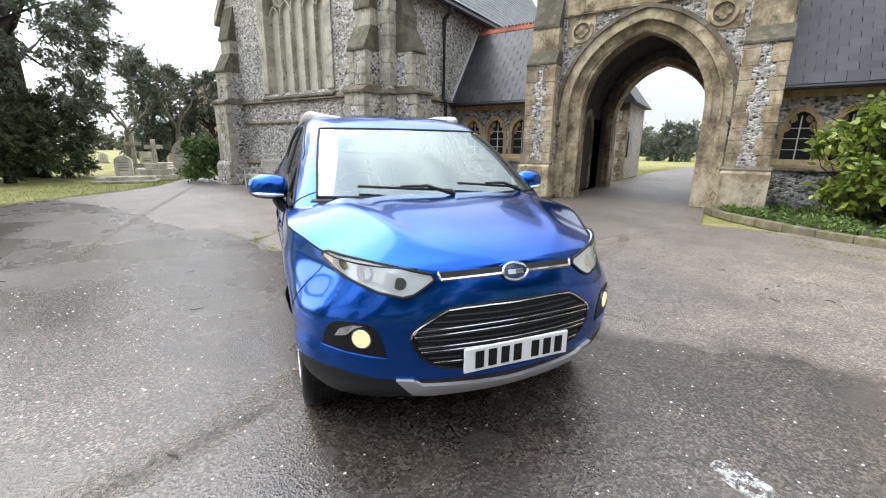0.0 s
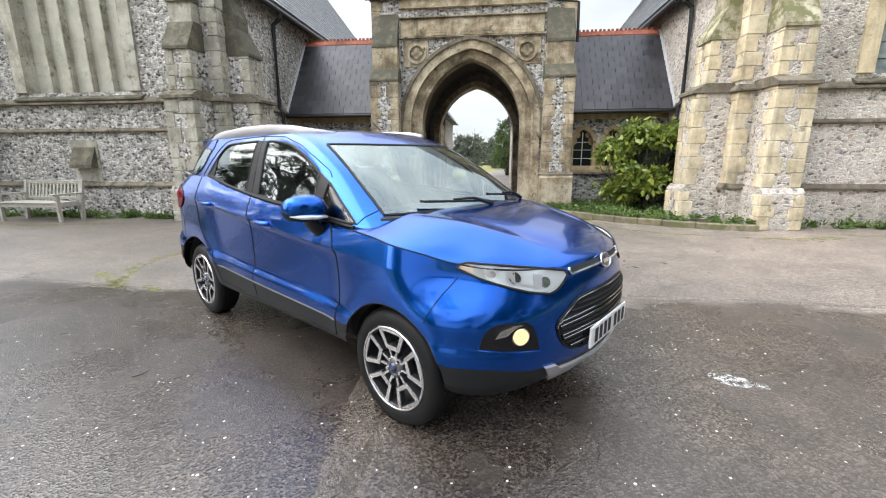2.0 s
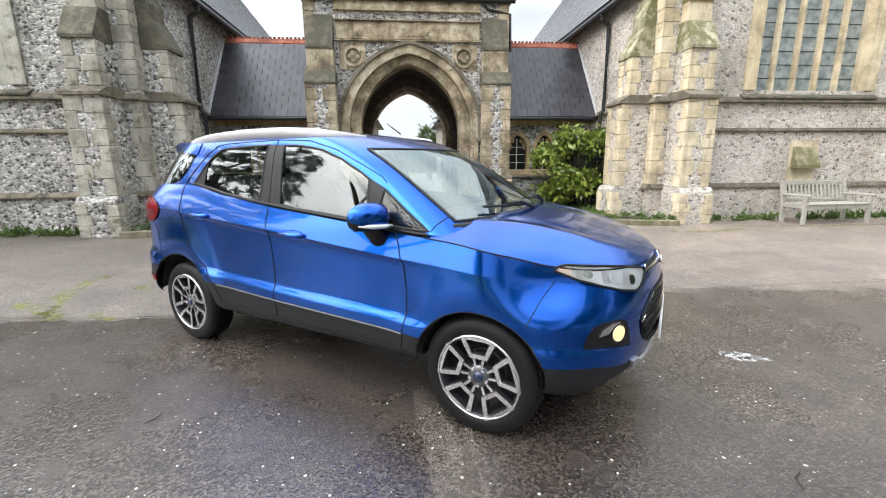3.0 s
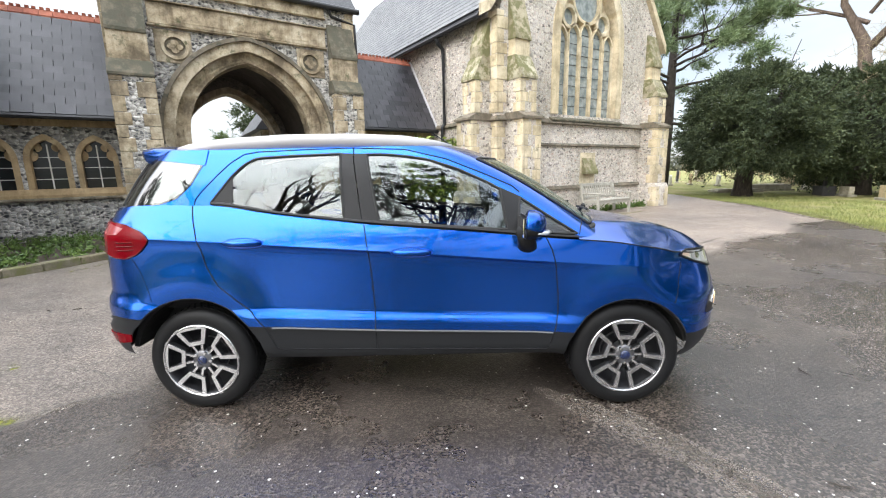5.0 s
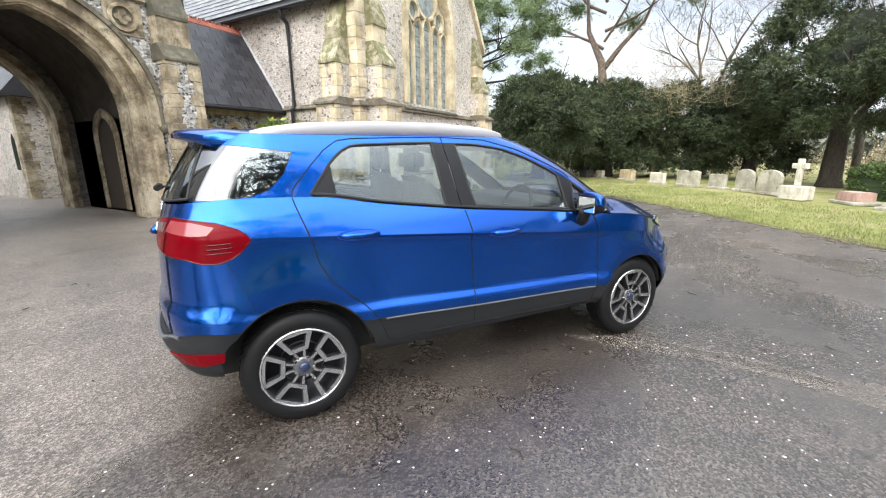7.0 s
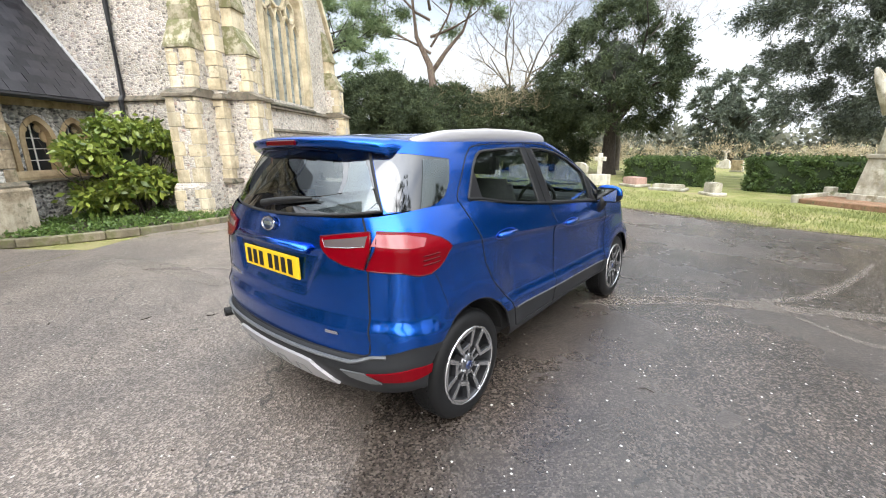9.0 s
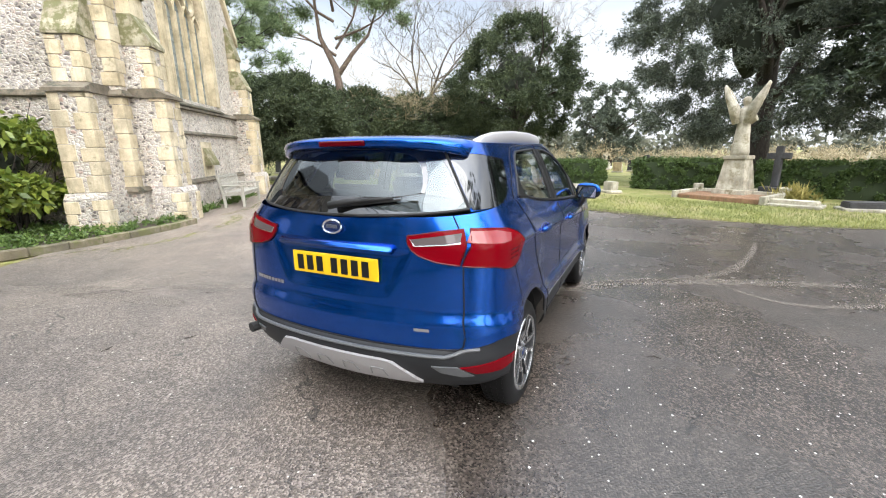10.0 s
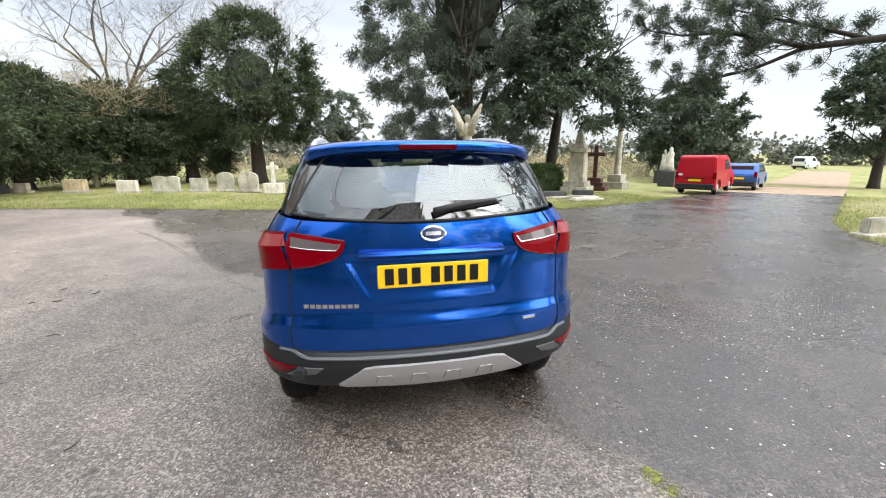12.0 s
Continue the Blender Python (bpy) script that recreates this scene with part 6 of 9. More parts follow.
        # belt strip under the windows
        belt = [(CABIN.c_at(x, rimz(x) + 0.012), rimz(x) + 0.012) for x in np.linspace(-0.30, -2.40, 34)]
        part("belt_strip", trim(CABIN, belt, s, 0.003, 0.010, False), M_TRIM, car)
        # doors: gaps
        for line in ([(-0.485, 1.03), (-0.455, 0.966), (-0.428, 0.861), (-0.412, 0.70), (-0.412, 0.60), (-0.430, 0.50), (-0.448, 0.42), (-0.46, 0.385)], [(-1.510, 1.115), (-1.488, 1.0), (-1.472, 0.80), (-1.462, 0.60), (-1.462, 0.385)],
                     [(-2.50, 1.235), (-2.485, 1.18), (-2.455, 1.09), (-2.427, 1.0), (-2.403, 0.90), (-2.345, 0.79), (-2.258, 0.708), (-2.17, 0.63), (-2.098, 0.54), (-2.07, 0.47), (-2.045, 0.405)]):
            part("door_gap", trim(LOWER, lx(*line), s, 0.0005, 0.0035, False, 5), M_GAP, car)
        part("door_gap", trim(CABIN, gx((-2.498, 1.24), (-2.495, 1.27), (-2.465, 1.31), (-2.384, 1.398), (-2.309, 1.474), (-2.233, 1.524), (-2.153, 1.537), (-1.9, 1.545), (-1.589, 1.55), (-1.281, 1.535), (-1.04, 1.476), (-0.799, 1.378), (-0.66, 1.315), (-0.62, 1.28)), s, 0.0005, 0.0035, False, 5), M_GAP, car)
        part("door_gap", trim(CABIN, gx((-1.589, 1.55), (-1.585, 1.518)), s, 0.0005, 0.0035, False, 5), M_GAP, car)
        part("door_gap", trim(LOWER, lx((-2.045, 0.405), (-2.0, 0.392), (-1.46, 0.386), (-0.55, 0.374), (-0.47, 0.376), (-0.46, 0.385)), s, 0.0005, 0.004, False, 5), M_GAP, car)
        part("panel_gap", trim(CABIN, gx((-0.245, 1.118), (-0.275, 1.075), (-0.29, 1.04)), s, 0.0005, 0.003, False, 5), M_GAP, car)
        # bumper joints
        part("panel_gap", trim(LOWER, lp((0.335, -0.73, 0.85), (0.30, -0.80, 0.775), (0.27, -0.86, 0.70), (0.245, -0.87, 0.64)), s, 0.0005, 0.0022, False, 5), M_GAP, car)
        part("panel_gap", trim(LOWER, lx((-2.735, 0.70), (-2.765, 0.79), (-2.80, 0.88), (-2.84, 0.95)), s, 0.0003, 0.0016, False, 5), M_GAP, car)
        # handles; each cup is a flat patch with its recess shade put into the paint
        for x0, z0 in ((-1.24, 0.962), (-2.185, 1.030)):
            poly = lx(*[(x0 + 0.12 * math.cos(a), z0 + 0.03 * math.sin(a)) for a in np.linspace(0, 2 * math.pi, 20)[:-1]])
            cup = part("door_handle", patch(LOWER, poly, s, 0.002, 0.004), M_PAINTSHADE, car)
            bm = bmesh.new()
            line = [(x0 - 0.105 + 0.21 * k / 10, z0 + 0.004) for k in range(11)]
            tube(bm, [LOWER.at(LOWER.of_x(x), z, s) + Vector((0, s * (0.008 + 0.022 * math.sin(math.pi * k / 10)), 0)) for k, (x, z) in enumerate(line)], [0.010] + [0.017] * 9 + [0.010], 10)
            part("grip", bm, M_PAINT, cup, smooth=True)
        # sill strip of the cladding, the edge highlight put into a lighter grey
        part("sill_strip", trim(LOWER, [(LOWER.of_x(x), CLAD(x) - 0.008) for x in np.linspace(-0.44, -2.06, 20)], s, 0.001, 0.006, False), M_CLADLIGHT, car)
        # door mirror: painted cap over a black lower half, on a black arm
        bm = bmesh.new()
        rings = []
        for y, x, z, rx, rz in ((0.83, -0.590, 0.950, 0.060, 0.024), (0.862, -0.592, 0.985, 0.055, 0.034), (0.888, -0.600, 1.02, 0.050, 0.040), (0.910, -0.612, 1.07, 0.052, 0.048)):
            rings.append([bm.verts.new((x + rx * math.cos(a), s * (y - 0.4 * rz * math.sin(a)), z + rz * math.sin(a))) for a in np.linspace(0, 2 * math.pi, 17)[:-1]])
        for a, b in zip(rings, rings[1:]):
            for k in range(16):
                bm.faces.new((a[k], a[k - 1], b[k - 1], b[k]))
        bm.faces.new(rings[0])
        bm.faces.new(rings[-1])
        bmesh.ops.recalc_face_normals(bm, faces=bm.faces[:])
        part("mirror_arm", bm, M_TRIM, car, "black mirror arm", smooth=True)

        def pod(a0, a1, grow):
            bm = bmesh.new()
            rings = []
            for t, rx, rz in ((0.0, 0.030, 0.035), (0.012, 0.055, 0.062), (0.04, 0.072, 0.076), (0.09, 0.080, 0.082), (0.15, 0.076, 0.078), (0.195, 0.062, 0.064), (0.218, 0.042, 0.044), (0.228, 0.020, 0.020)):
                ring = []
                for a in np.linspace(a0, a1, 25):
                    ca, sa = math.cos(a), math.sin(a)
                    ring.append(bm.verts.new((-0.585 - 0.16 * t * t * 6 * 0.5 - 0.06 * t + (rx * 1.15 if ca > 0 else rx * 0.35) * abs(ca) ** 0.8 * (1 if ca > 0 else -1) * grow,
                                              s * (0.832 + t), 1.103 + 1.08 * rz * abs(sa) ** 0.85 * (1 if sa > 0 else -1) * (1.0 if sa > 0 else 0.75) * grow + 0.02 * t)))
                rings.append(ring)
            for a, b in zip(rings, rings[1:]):
                for k in range(24):
                    bm.faces.new((a[k], a[k + 1], b[k + 1], b[k]))
            bm.faces.new(rings[0])
            bm.faces.new(rings[-1])
            bmesh.ops.recalc_face_normals(bm, faces=bm.faces[:])
            return bm

        mir = part("door_mirror", pod(-0.35, math.pi - 0.05, 1.0), M_PAINT, car, smooth=True)
        part("mirror_base", pod(-math.pi + 0.02, -0.33, 0.985), M_TRIM, mir, "black lower half of the mirror", True)
        part("mirror_bezel", bevel_box((-0.640, -0.612, s * 0.846, s * 1.030, 1.046, 1.170), 0.012), M_TRIM, mir, "black mirror bezel")
        part("mirror_glass", bevel_box((-0.645, -0.636, s * 0.860, s * 1.018, 1.058, 1.158), 0.003), M_MIRROR, mir)
        bm = bmesh.new()
        tube(bm, [(-0.500, s * 0.86, 1.070), (-0.488, s * 0.93, 1.073), (-0.520, s * 0.995, 1.077), (-0.575, s * 1.04, 1.082)], [0.008, 0.012, 0.012, 0.006], 8)
        part("side_indicator", bm, M_LENS, mir, "clear side indicator strip", True)
        # roof rail
        bm = bmesh.new()
        line = [(x, s * (cabin_y(x, 1.555) - 0.035 - 0.02 * max(0, (x + 1.5))), interp(x, [(-2.66, 1.572), (-2.58, 1.592), (-2.4, 1.618), (-2.0, 1.636), (-1.6, 1.634), (-1.3, 1.617), (-1.1, 1.588), (-1.0, 1.566)])) for x in np.linspace(-2.66, -1.0, 24)]
        rings = []
        for x, y, z in line:
            rings.append([bm.verts.new((x, y + dy, z + dz)) for dy, dz in ((-0.024, -0.085), (-0.018, -0.012), (-0.009, 0.002), (0.007, 0.002), (0.016, -0.012), (0.024, -0.085))])
        for a, b in zip(rings, rings[1:]):
            for k in range(6):
                bm.faces.new((a[k], a[k - 1], b[k - 1], b[k]))
        bm.faces.new(rings[0])
        bm.faces.new(rings[-1])
        bmesh.ops.recalc_face_normals(bm, faces=bm.faces[:])
        part("roof_rail", bm, M_SATIN, car, "satin silver roof rail", True)
        # headlamp: chrome housing with bowls behind a clear cover
        rim = [(0.330, -0.735, 0.893), (0.345, -0.727, 0.912), (0.375, -0.71, 0.921), (0.44, -0.67, 0.916), (0.52, -0.61, 0.908), (0.60, -0.50, 0.891), (0.682, -0.354, 0.862), (0.694, -0.345, 0.840), (0.690, -0.385, 0.808), (0.680, -0.43, 0.781), (0.665, -0.468, 0.771), (0.61, -0.56, 0.789), (0.54, -0.63, 0.815), (0.43, -0.695, 0.851), (0.37, -0.72, 0.876)]
        poly = lp(*rim)
        lamp = part("headlamp", patch(LOWER, poly, s, 0.001, 0.01, 0.025), M_LENS, car, "clear headlamp with chrome reflectors", True)
        part("lamp_edge", trim(LOWER, poly, s, 0.005, 0.006), M_TRIM, lamp)

        def at_lamp(u, v):
            """A place in the lamp: u from the outer tip to the inner end, v across."""
            c = poly[0][0] + (poly[7][0] - poly[0][0]) * u
            up = [q for q in poly[:8]]
            dn = [poly[0]] + [q for q in poly[:6:-1]]
            def zon(line):
                line = sorted(line)
                return interp(c, line)
            return c, zon(dn) + (zon(up) - zon(dn)) * v

        for u0, v0, rr, mm in ((0.46, 0.50, 0.034, M_SATIN), (0.46, 0.50, 0.027, M_CHROME), (0.27, 0.55, 0.022, M_CHROME), (0.74, 0.45, 0.024, M_CHROME)):
            c0, z0 = at_lamp(u0, v0)
            bl = [(c0 + rr * 1.25 * math.cos(a), z0 + rr * math.sin(a)) for a in np.linspace(0, 2 * math.pi, 21)[:-1]]
            part("reflector", patch(LOWER, bl, s, 0.003 + 0.03 * (0.034 - rr) + (0.001 if mm is M_CHROME else 0), 0.004), mm, lamp, "chrome reflector bowl", True)
        for u0, u1, v0, v1 in ((0.40, 0.62, 0.22, 0.30), (0.40, 0.46, 0.3, 0.75), (0.62, 0.70, 0.15, 0.75), (0.16, 0.22, 0.2, 0.8)):
            part("lamp_rib", patch(LOWER, [at_lamp(u0, v0), at_lamp(u1, v0), at_lamp(u1 + 0.02, v1), at_lamp(u0 + 0.02, v1)], s, 0.0045, 0.003), M_SATIN, lamp)
        part("amber_corner", patch(LOWER, [at_lamp(0.03, 0.3), at_lamp(0.13, 0.2), at_lamp(0.15, 0.8), at_lamp(0.05, 0.8)], s, 0.0042, 0.003), M_AMBER, lamp, "pale amber indicator corner")
        part("lamp_cover", patch(LOWER, poly, s, 0.010, 0.0, 0.025), M_COVER, lamp, "clear lamp cover", True)
        # fog lamp
        poly = lp((0.476, -0.76, 0.550), (0.495, -0.755, 0.61), (0.52, -0.735, 0.650), (0.56, -0.70, 0.665), (0.625, -0.61, 0.664), (0.645, -0.58, 0.645), (0.655, -0.56, 0.60), (0.662, -0.54, 0.520), (0.61, -0.634, 0.530))
        bez = part("fog_lamp_bezel", patch(LOWER, poly, s, 0.004, 0.008), M_TRIM, car, "black fog lamp bezel", True)
        for rr, off, mm, nm, lab in ((0.043, 0.008, M_CHROME, "lamp_ring", "chrome ring"), (0.037, 0.011, M_FOG, "fog_lamp", "lit amber fog lamp")):
            (c0, z0), = lp((0.605, -0.625, 0.600))
            part(nm, patch(LOWER, [(c0 + rr * math.cos(a), z0 + rr * math.sin(a)) for a in np.linspace(0, 2 * math.pi, 25)[:-1]], s, off, 0.012), mm, bez, lab, True)
        part("chrome_visor", patch(LOWER, lp((0.535, -0.72, 0.60), (0.548, -0.70, 0.635), (0.59, -0.66, 0.655), (0.62, -0.62, 0.655), (0.595, -0.65, 0.642), (0.57, -0.68, 0.61)), s, 0.009, 0.006), M_CHROME, bez)
        part("bezel_lip", trim(LOWER, lp((0.476, -0.76, 0.546), (0.61, -0.634, 0.526), (0.662, -0.54, 0.516)), s, 0.004, 0.005, False), M_PAINT, bez)
        # tail lamp in two pieces
        a = lp((-3.157, -0.430, 1.122), (-3.167, -0.436, 1.085), (-3.17, -0.46, 1.055), (-3.165, -0.50, 1.030), (-3.15, -0.58, 1.006), (-3.125, -0.692, 0.992), (-3.07, -0.692, 1.158), (-3.12, -0.58, 1.146))
        b = lp((-3.115, -0.704, 0.990), (-3.0, -0.83, 0.978), (-2.928, -0.86, 0.955), (-2.857, -0.87, 0.952), (-2.80, -0.874, 0.972), (-2.767, -0.876, 0.995), (-2.725, -0.872, 1.04), (-2.712, -0.871, 1.060), (-2.735, -0.86, 1.082), (-2.77, -0.847, 1.106), (-2.855, -0.825, 1.138), (-2.95, -0.795, 1.152), (-3.04, -0.714, 1.160))
        t1 = part("tail_lamp", patch(LOWER, a, s, 0.009, 0.014, 0.025), M_RED, car, "red and clear tail lamp", True)
        part("reverse_lamp", patch(LOWER, lp((-3.065, -0.682, 1.140), (-3.155, -0.452, 1.107), (-3.16, -0.475, 1.080), (-3.12, -0.60, 1.088), (-3.09, -0.682, 1.098)), s, 0.0105, 0.004), M_LENSDIM, t1, "smoky clear reverse lamp")
        part("lamp_strip", trim(LOWER, lp((-3.155, -0.446, 1.110), (-3.16, -0.470, 1.078), (-3.12, -0.60, 1.085), (-3.09, -0.685, 1.095)), s, 0.011, 0.0018, False), M_CHROME, t1)
        t2 = part("tail_lamp", patch(LOWER, b, s, 0.009, 0.014, 0.025), M_RED, car, "red wrap-round tail lamp", True)
        # upper band of the lamp: the sky's reflection as a pink patch
        part("indicator_lens", patch(LOWER, lp((-3.09, -0.716, 1.098), (-2.95, -0.825, 1.083), (-2.89, -0.84, 1.085), (-2.86, -0.83, 1.118), (-2.95, -0.80, 1.142), (-3.05, -0.722, 1.148)), s, 0.0105, 0.004), M_PINK, t2, "pale pink band on the lens, sky reflection put into its colour", True)
        for k in range(3):
            z = 1.0 + 0.022 * k
            part("lamp_rib", trim(LOWER, lp((-2.90, -0.86, z), (-2.80, -0.87, z + 0.004)), s, 0.010, 0.003, False), M_REDDEEP, t2)
        for t, line in ((t1, a), (t2, b)):
            part("lamp_edge", trim(LOWER, line, s, 0.006, 0.0045), M_REDDEEP, t)
        # rear reflector in the bumper
        poly = lp((-3.12, -0.69, 0.490), (-3.06, -0.745, 0.448), (-2.97, -0.83, 0.445), (-2.89, -0.856, 0.462), (-2.885, -0.865, 0.505), (-2.97, -0.85, 0.512))
        part("reflector", patch(LOWER, poly, s, 0.006, 0.01), M_RED, car, "red bumper reflector")
        part("reflector_surround", patch(LOWER, lp((-3.17, -0.56, 0.492), (-3.15, -0.60, 0.455), (-3.09, -0.69, 0.432), (-3.06, -0.735, 0.436), (-3.13, -0.68, 0.492)), s, 0.006, 0.01), M_CLADLIGHT, car)

    # nose: slot under the bonnet, grille, plate and skid plate
    slot = lf(*[(y, 0.832 + 0.012 * (1 - (y / 0.36) ** 2)) for y in np.linspace(-0.36, 0.36, 15)] + [(y, 0.868 + 0.010 * (1 - (y / 0.36) ** 2)) for y in np.linspace(0.36, -0.36, 15)])
    up = part("upper_grille", patch(LOWER, slot, -1, 0.004, 0.012), M_RUBBER, car)
    part("chrome_strip", trim(LOWER, lf(*[(y, 0.840 + 0.012 * (1 - (y / 0.36) ** 2)) for y in np.linspace(-0.36, 0.36, 15)]), -1, 0.005, 0.008, False), M_CHROME, up)
    part("chrome_strip", trim(LOWER, lf((-0.36, 0.840), (-0.366, 0.860), (-0.36, 0.868)), -1, 0.005, 0.006, False), M_CHROME, up)
    part("chrome_strip", trim(LOWER, lf((0.36, 0.840), (0.366, 0.860), (0.36, 0.868)), -1, 0.005, 0.006, False), M_CHROME, up)

    def oval(c0, z0, rx, rz, name):
        pts = [(c0 + rx * math.cos(a), z0 + rz * math.sin(a)) for a in np.linspace(0, 2 * math.pi, 33)[:-1]]
        ob = part(name, patch(LOWER, pts, -1, 0.016, 0.02, 0.02), M_BADGE, car, "small dark blue oval badge", True)
        part("badge_rim", trim(LOWER, pts, -1, 0.015, 0.006), M_CHROME, ob)
        part("badge_bar", patch(LOWER, [(c0 + rx * 0.62 * a, z0 + rz * 0.28 * b) for a, b in ((-1, -1), (1, -1), (1, 1), (-1, 1))], -1, 0.018, 0.004), M_CHROME, ob)

    oval(0.0, 0.852, 0.066, 0.031, "front_badge")
    # main grille
    half = [(0.449, 0.612), (0.438, 0.640), (0.410, 0.664), (0.376, 0.688), (0.342, 0.711), (0.31, 0.727), (0.24, 0.734), (0.12, 0.738)]
    under = [(0.12, 0.455), (0.28, 0.464), (0.345, 0.478), (0.39, 0.503), (0.42, 0.535), (0.436, 0.565)]
    ghex = lf(*[(-y, z) for y, z in half], *half[::-1], *[(y, z) for y, z in under[::-1]], *[(-y, z) for y, z in under])
    gr = part("grille", patch(LOWER, ghex, -1, 0.002, 0.02), M_GAP, car, "black grille with chrome-edged bars")
    part("grille_rim", trim(LOWER, ghex, -1, 0.004, 0.006), M_TRIM, gr)
    part("grille_rim", trim(LOWER, lf(*[(-y, z - 0.006) for y, z in half], *[(y, z - 0.006) for y, z in half[::-1]]), -1, 0.008, 0.0035, False), M_CHROME, gr, "thin chrome rim")
    for z, h, up in ((0.638, 0.425, 0.020), (0.614, 0.432, 0.020), (0.566, 0.42, 0.014), (0.548, 0.41, 0.012), (0.500, 0.36, 0.006)):
        lip = [(y, z + up * (1 - (y / h) ** 2)) for y in np.linspace(-h, h, 29)]
        part("grille_bar", trim(LOWER, lf(*[(y, zz - 0.006) for y, zz in lip]), -1, 0.007, 0.008, False), M_TRIM, gr)
        part("grille_bar", trim(LOWER, lf(*lip), -1, 0.012, 0.0032, False), M_CHROME, gr, "thin chrome edge of a grille bar")
    for s in (-1, 1):
        part("grille_bar", trim(LOWER, lf((s * 0.425, 0.638), (s * 0.436, 0.626), (s * 0.432, 0.614)), -1, 0.012, 0.0032, False), M_CHROME, gr)
    for k in range(9):
        z = 0.490 + 0.026 * k
        h = interp(z, [(0.48, 0.33), (0.52, 0.39), (0.6, 0.42), (0.65, 0.40), (0.74, 0.24)])
        part("grille_slat", trim(LOWER, lf(*[(y, z) for y in np.linspace(-h, h, 15)]), -1, 0.004, 0.004, False, 5), M_CLAD, gr)

    def plate(front, y0, y1, z0, z1, material, name):
        f = lf if front else lr
        bm = bmesh.new()
        xp = (LOWER.at(0, (z0 + z1) / 2).x + 0.020) if front else (LOWER.at(LOWER.total, (z0 + z1) / 2).x - 0.010)
        d = -0.012 if front else 0.012
        box(bm, xp, xp + d, y0, y1, z0, z1)
        bevel(bm, 0.004)
        ob = part(name, bm, material, car, "white number plate with dark bars" if front else "yellow number plate with dark bars")
        w, h = y1 - y0, z1 - z0
        for k in range(7):
            t = (0.095 + 0.118 * k + (0.055 if k > 3 else 0)) * w
            bm = bmesh.new()
            e = 0.002 if front else -0.002
            box(bm, xp + e, xp - d * 0.2, y0 + t, y0 + t + 0.078 * w, z0 + 0.15 * h, z1 - 0.15 * h)
            part("plate_bar", bm, M_TRIM, ob)

    plate(True, -0.250, 0.270, 0.452, 0.563, M_PLATEW, "front_number_plate")
    plate(False, -0.280, 0.280, 0.885, 1.003, M_PLATEY, "rear_number_plate")
    part("plate_mount", patch(LOWER, lf((-0.25, 0.462), (0.26, 0.462), (0.26, 0.555), (-0.25, 0.555)), -1, 0.008, 0.012), M_TRIM, gr)
    skid = lf((-0.50, 0.420), (-0.43, 0.325), (-0.36, 0.305), (0.36, 0.305), (0.43, 0.325), (0.50, 0.420), (0.43, 0.415), (0.395, 0.388), (0.0, 0.372), (-0.395, 0.388), (-0.43, 0.415))
    part("front_skid_plate", patch(LOWER, skid, -1, 0.016, 0.03), M_SATIN, car, "satin silver front skid plate", True)

    # tail: spoiler, brake light, plate recess strip, gaps, bumper, skid plate, wiper
    bm = bmesh.new()
    rows = []
    for t in np.linspace(-1, 1, 41):
        y = 0.610 * t
        xe = -3.055 + 0.20 * abs(t) ** 3.2
        zt = 1.600 - 0.022 * t * t - 0.018 * t ** 8
        zb = zt - 0.066 - 0.012 * t ** 6
        rows.append([bm.verts.new(p) for p in ((-2.62, y, zt - 0.004), (-2.8, y, zt + 0.004), (xe + 0.06, y, zt - 0.002), (xe + 0.012, y, zt - 0.012), (xe, y, zt - 0.026), (xe + 0.006, y, zb + 0.012), (xe + 0.03, y, zb), (-2.80, y, zb + 0.004))])
    for a, b in zip(rows, rows[1:]):
        for k in range(7):
            bm.faces.new((a[k], b[k], b[k + 1], a[k + 1]))
    bm.faces.new(rows[0])
    bm.faces.new(rows[-1])
    bmesh.ops.recalc_face_normals(bm, faces=bm.faces[:])
    sp = part("roof_spoiler", bm, M_PAINT, car, smooth=True)
    for s in (-1, 1):
        part("spoiler_side", patch(CABIN, gx((-2.455, 1.463), (-2.60, 1.480), (-2.757, 1.497), (-2.86, 1.505), (-2.87, 1.553), (-2.70, 1.553), (-2.45, 1.553)), s, 0.0055, 0.008), M_PAINT, sp, smooth=True)
    bm = bmesh.new()
    box(bm, -3.061, -3.03, -0.145, 0.145, 1.546, 1.574)
    part("brake_light", bevel(bm, 0.004), M_REDDEEP, sp, "dark red high brake light")
    bm = bmesh.new()
    xr = LOWER.at(LOWER.total, 1.05).x
    prism(bm, [(xr + 0.02, 1.085), (xr - 0.028, 1.062), (xr - 0.028, 1.042), (xr + 0.02, 1.028)], -0.365, 0.365)
    bevel(bm, 0.008, 2)
    part("tailgate_grip", bm, M_PAINT, car, smooth=True)
    oval(LOWER.total, 1.145, 0.062, 0.032, "rear_badge")
    for y0, y1, z0, h, n in ((0.375, 0.645, 0.795, 0.020, 9), (-0.545, -0.452, 0.665, 0.016, 1)):
        for k in range(n):
            a = y0 + (y1 - y0) * k / n
            part("badge_script", patch(LOWER, lr((a, z0), (a + (y1 - y0) / n * 0.8, z0), (a + (y1 - y0) / n * 0.8, z0 + h), (a, z0 + h)), -1, 0.005, 0.005), M_CHROME, car)
    for s in (-1, 1):
        part("tailgate_gap", trim(LOWER, lr(*[(-y, z) for y, z in ((0.70, 1.215), (0.698, 1.0), (0.704, 0.80), (0.704, 0.66), (0.690, 0.59), (0.66, 0.570))]), s, 0.0005, 0.0045, False, 5), M_GAP, car)
    part("tailgate_gap", trim(LOWER, lr(*[(y, 0.566 + 0.004 * (y / 0.66) ** 4) for y in np.linspace(-0.66, 0.66, 21)]), -1, 0.001, 0.006, False, 5), M_GAP, car)
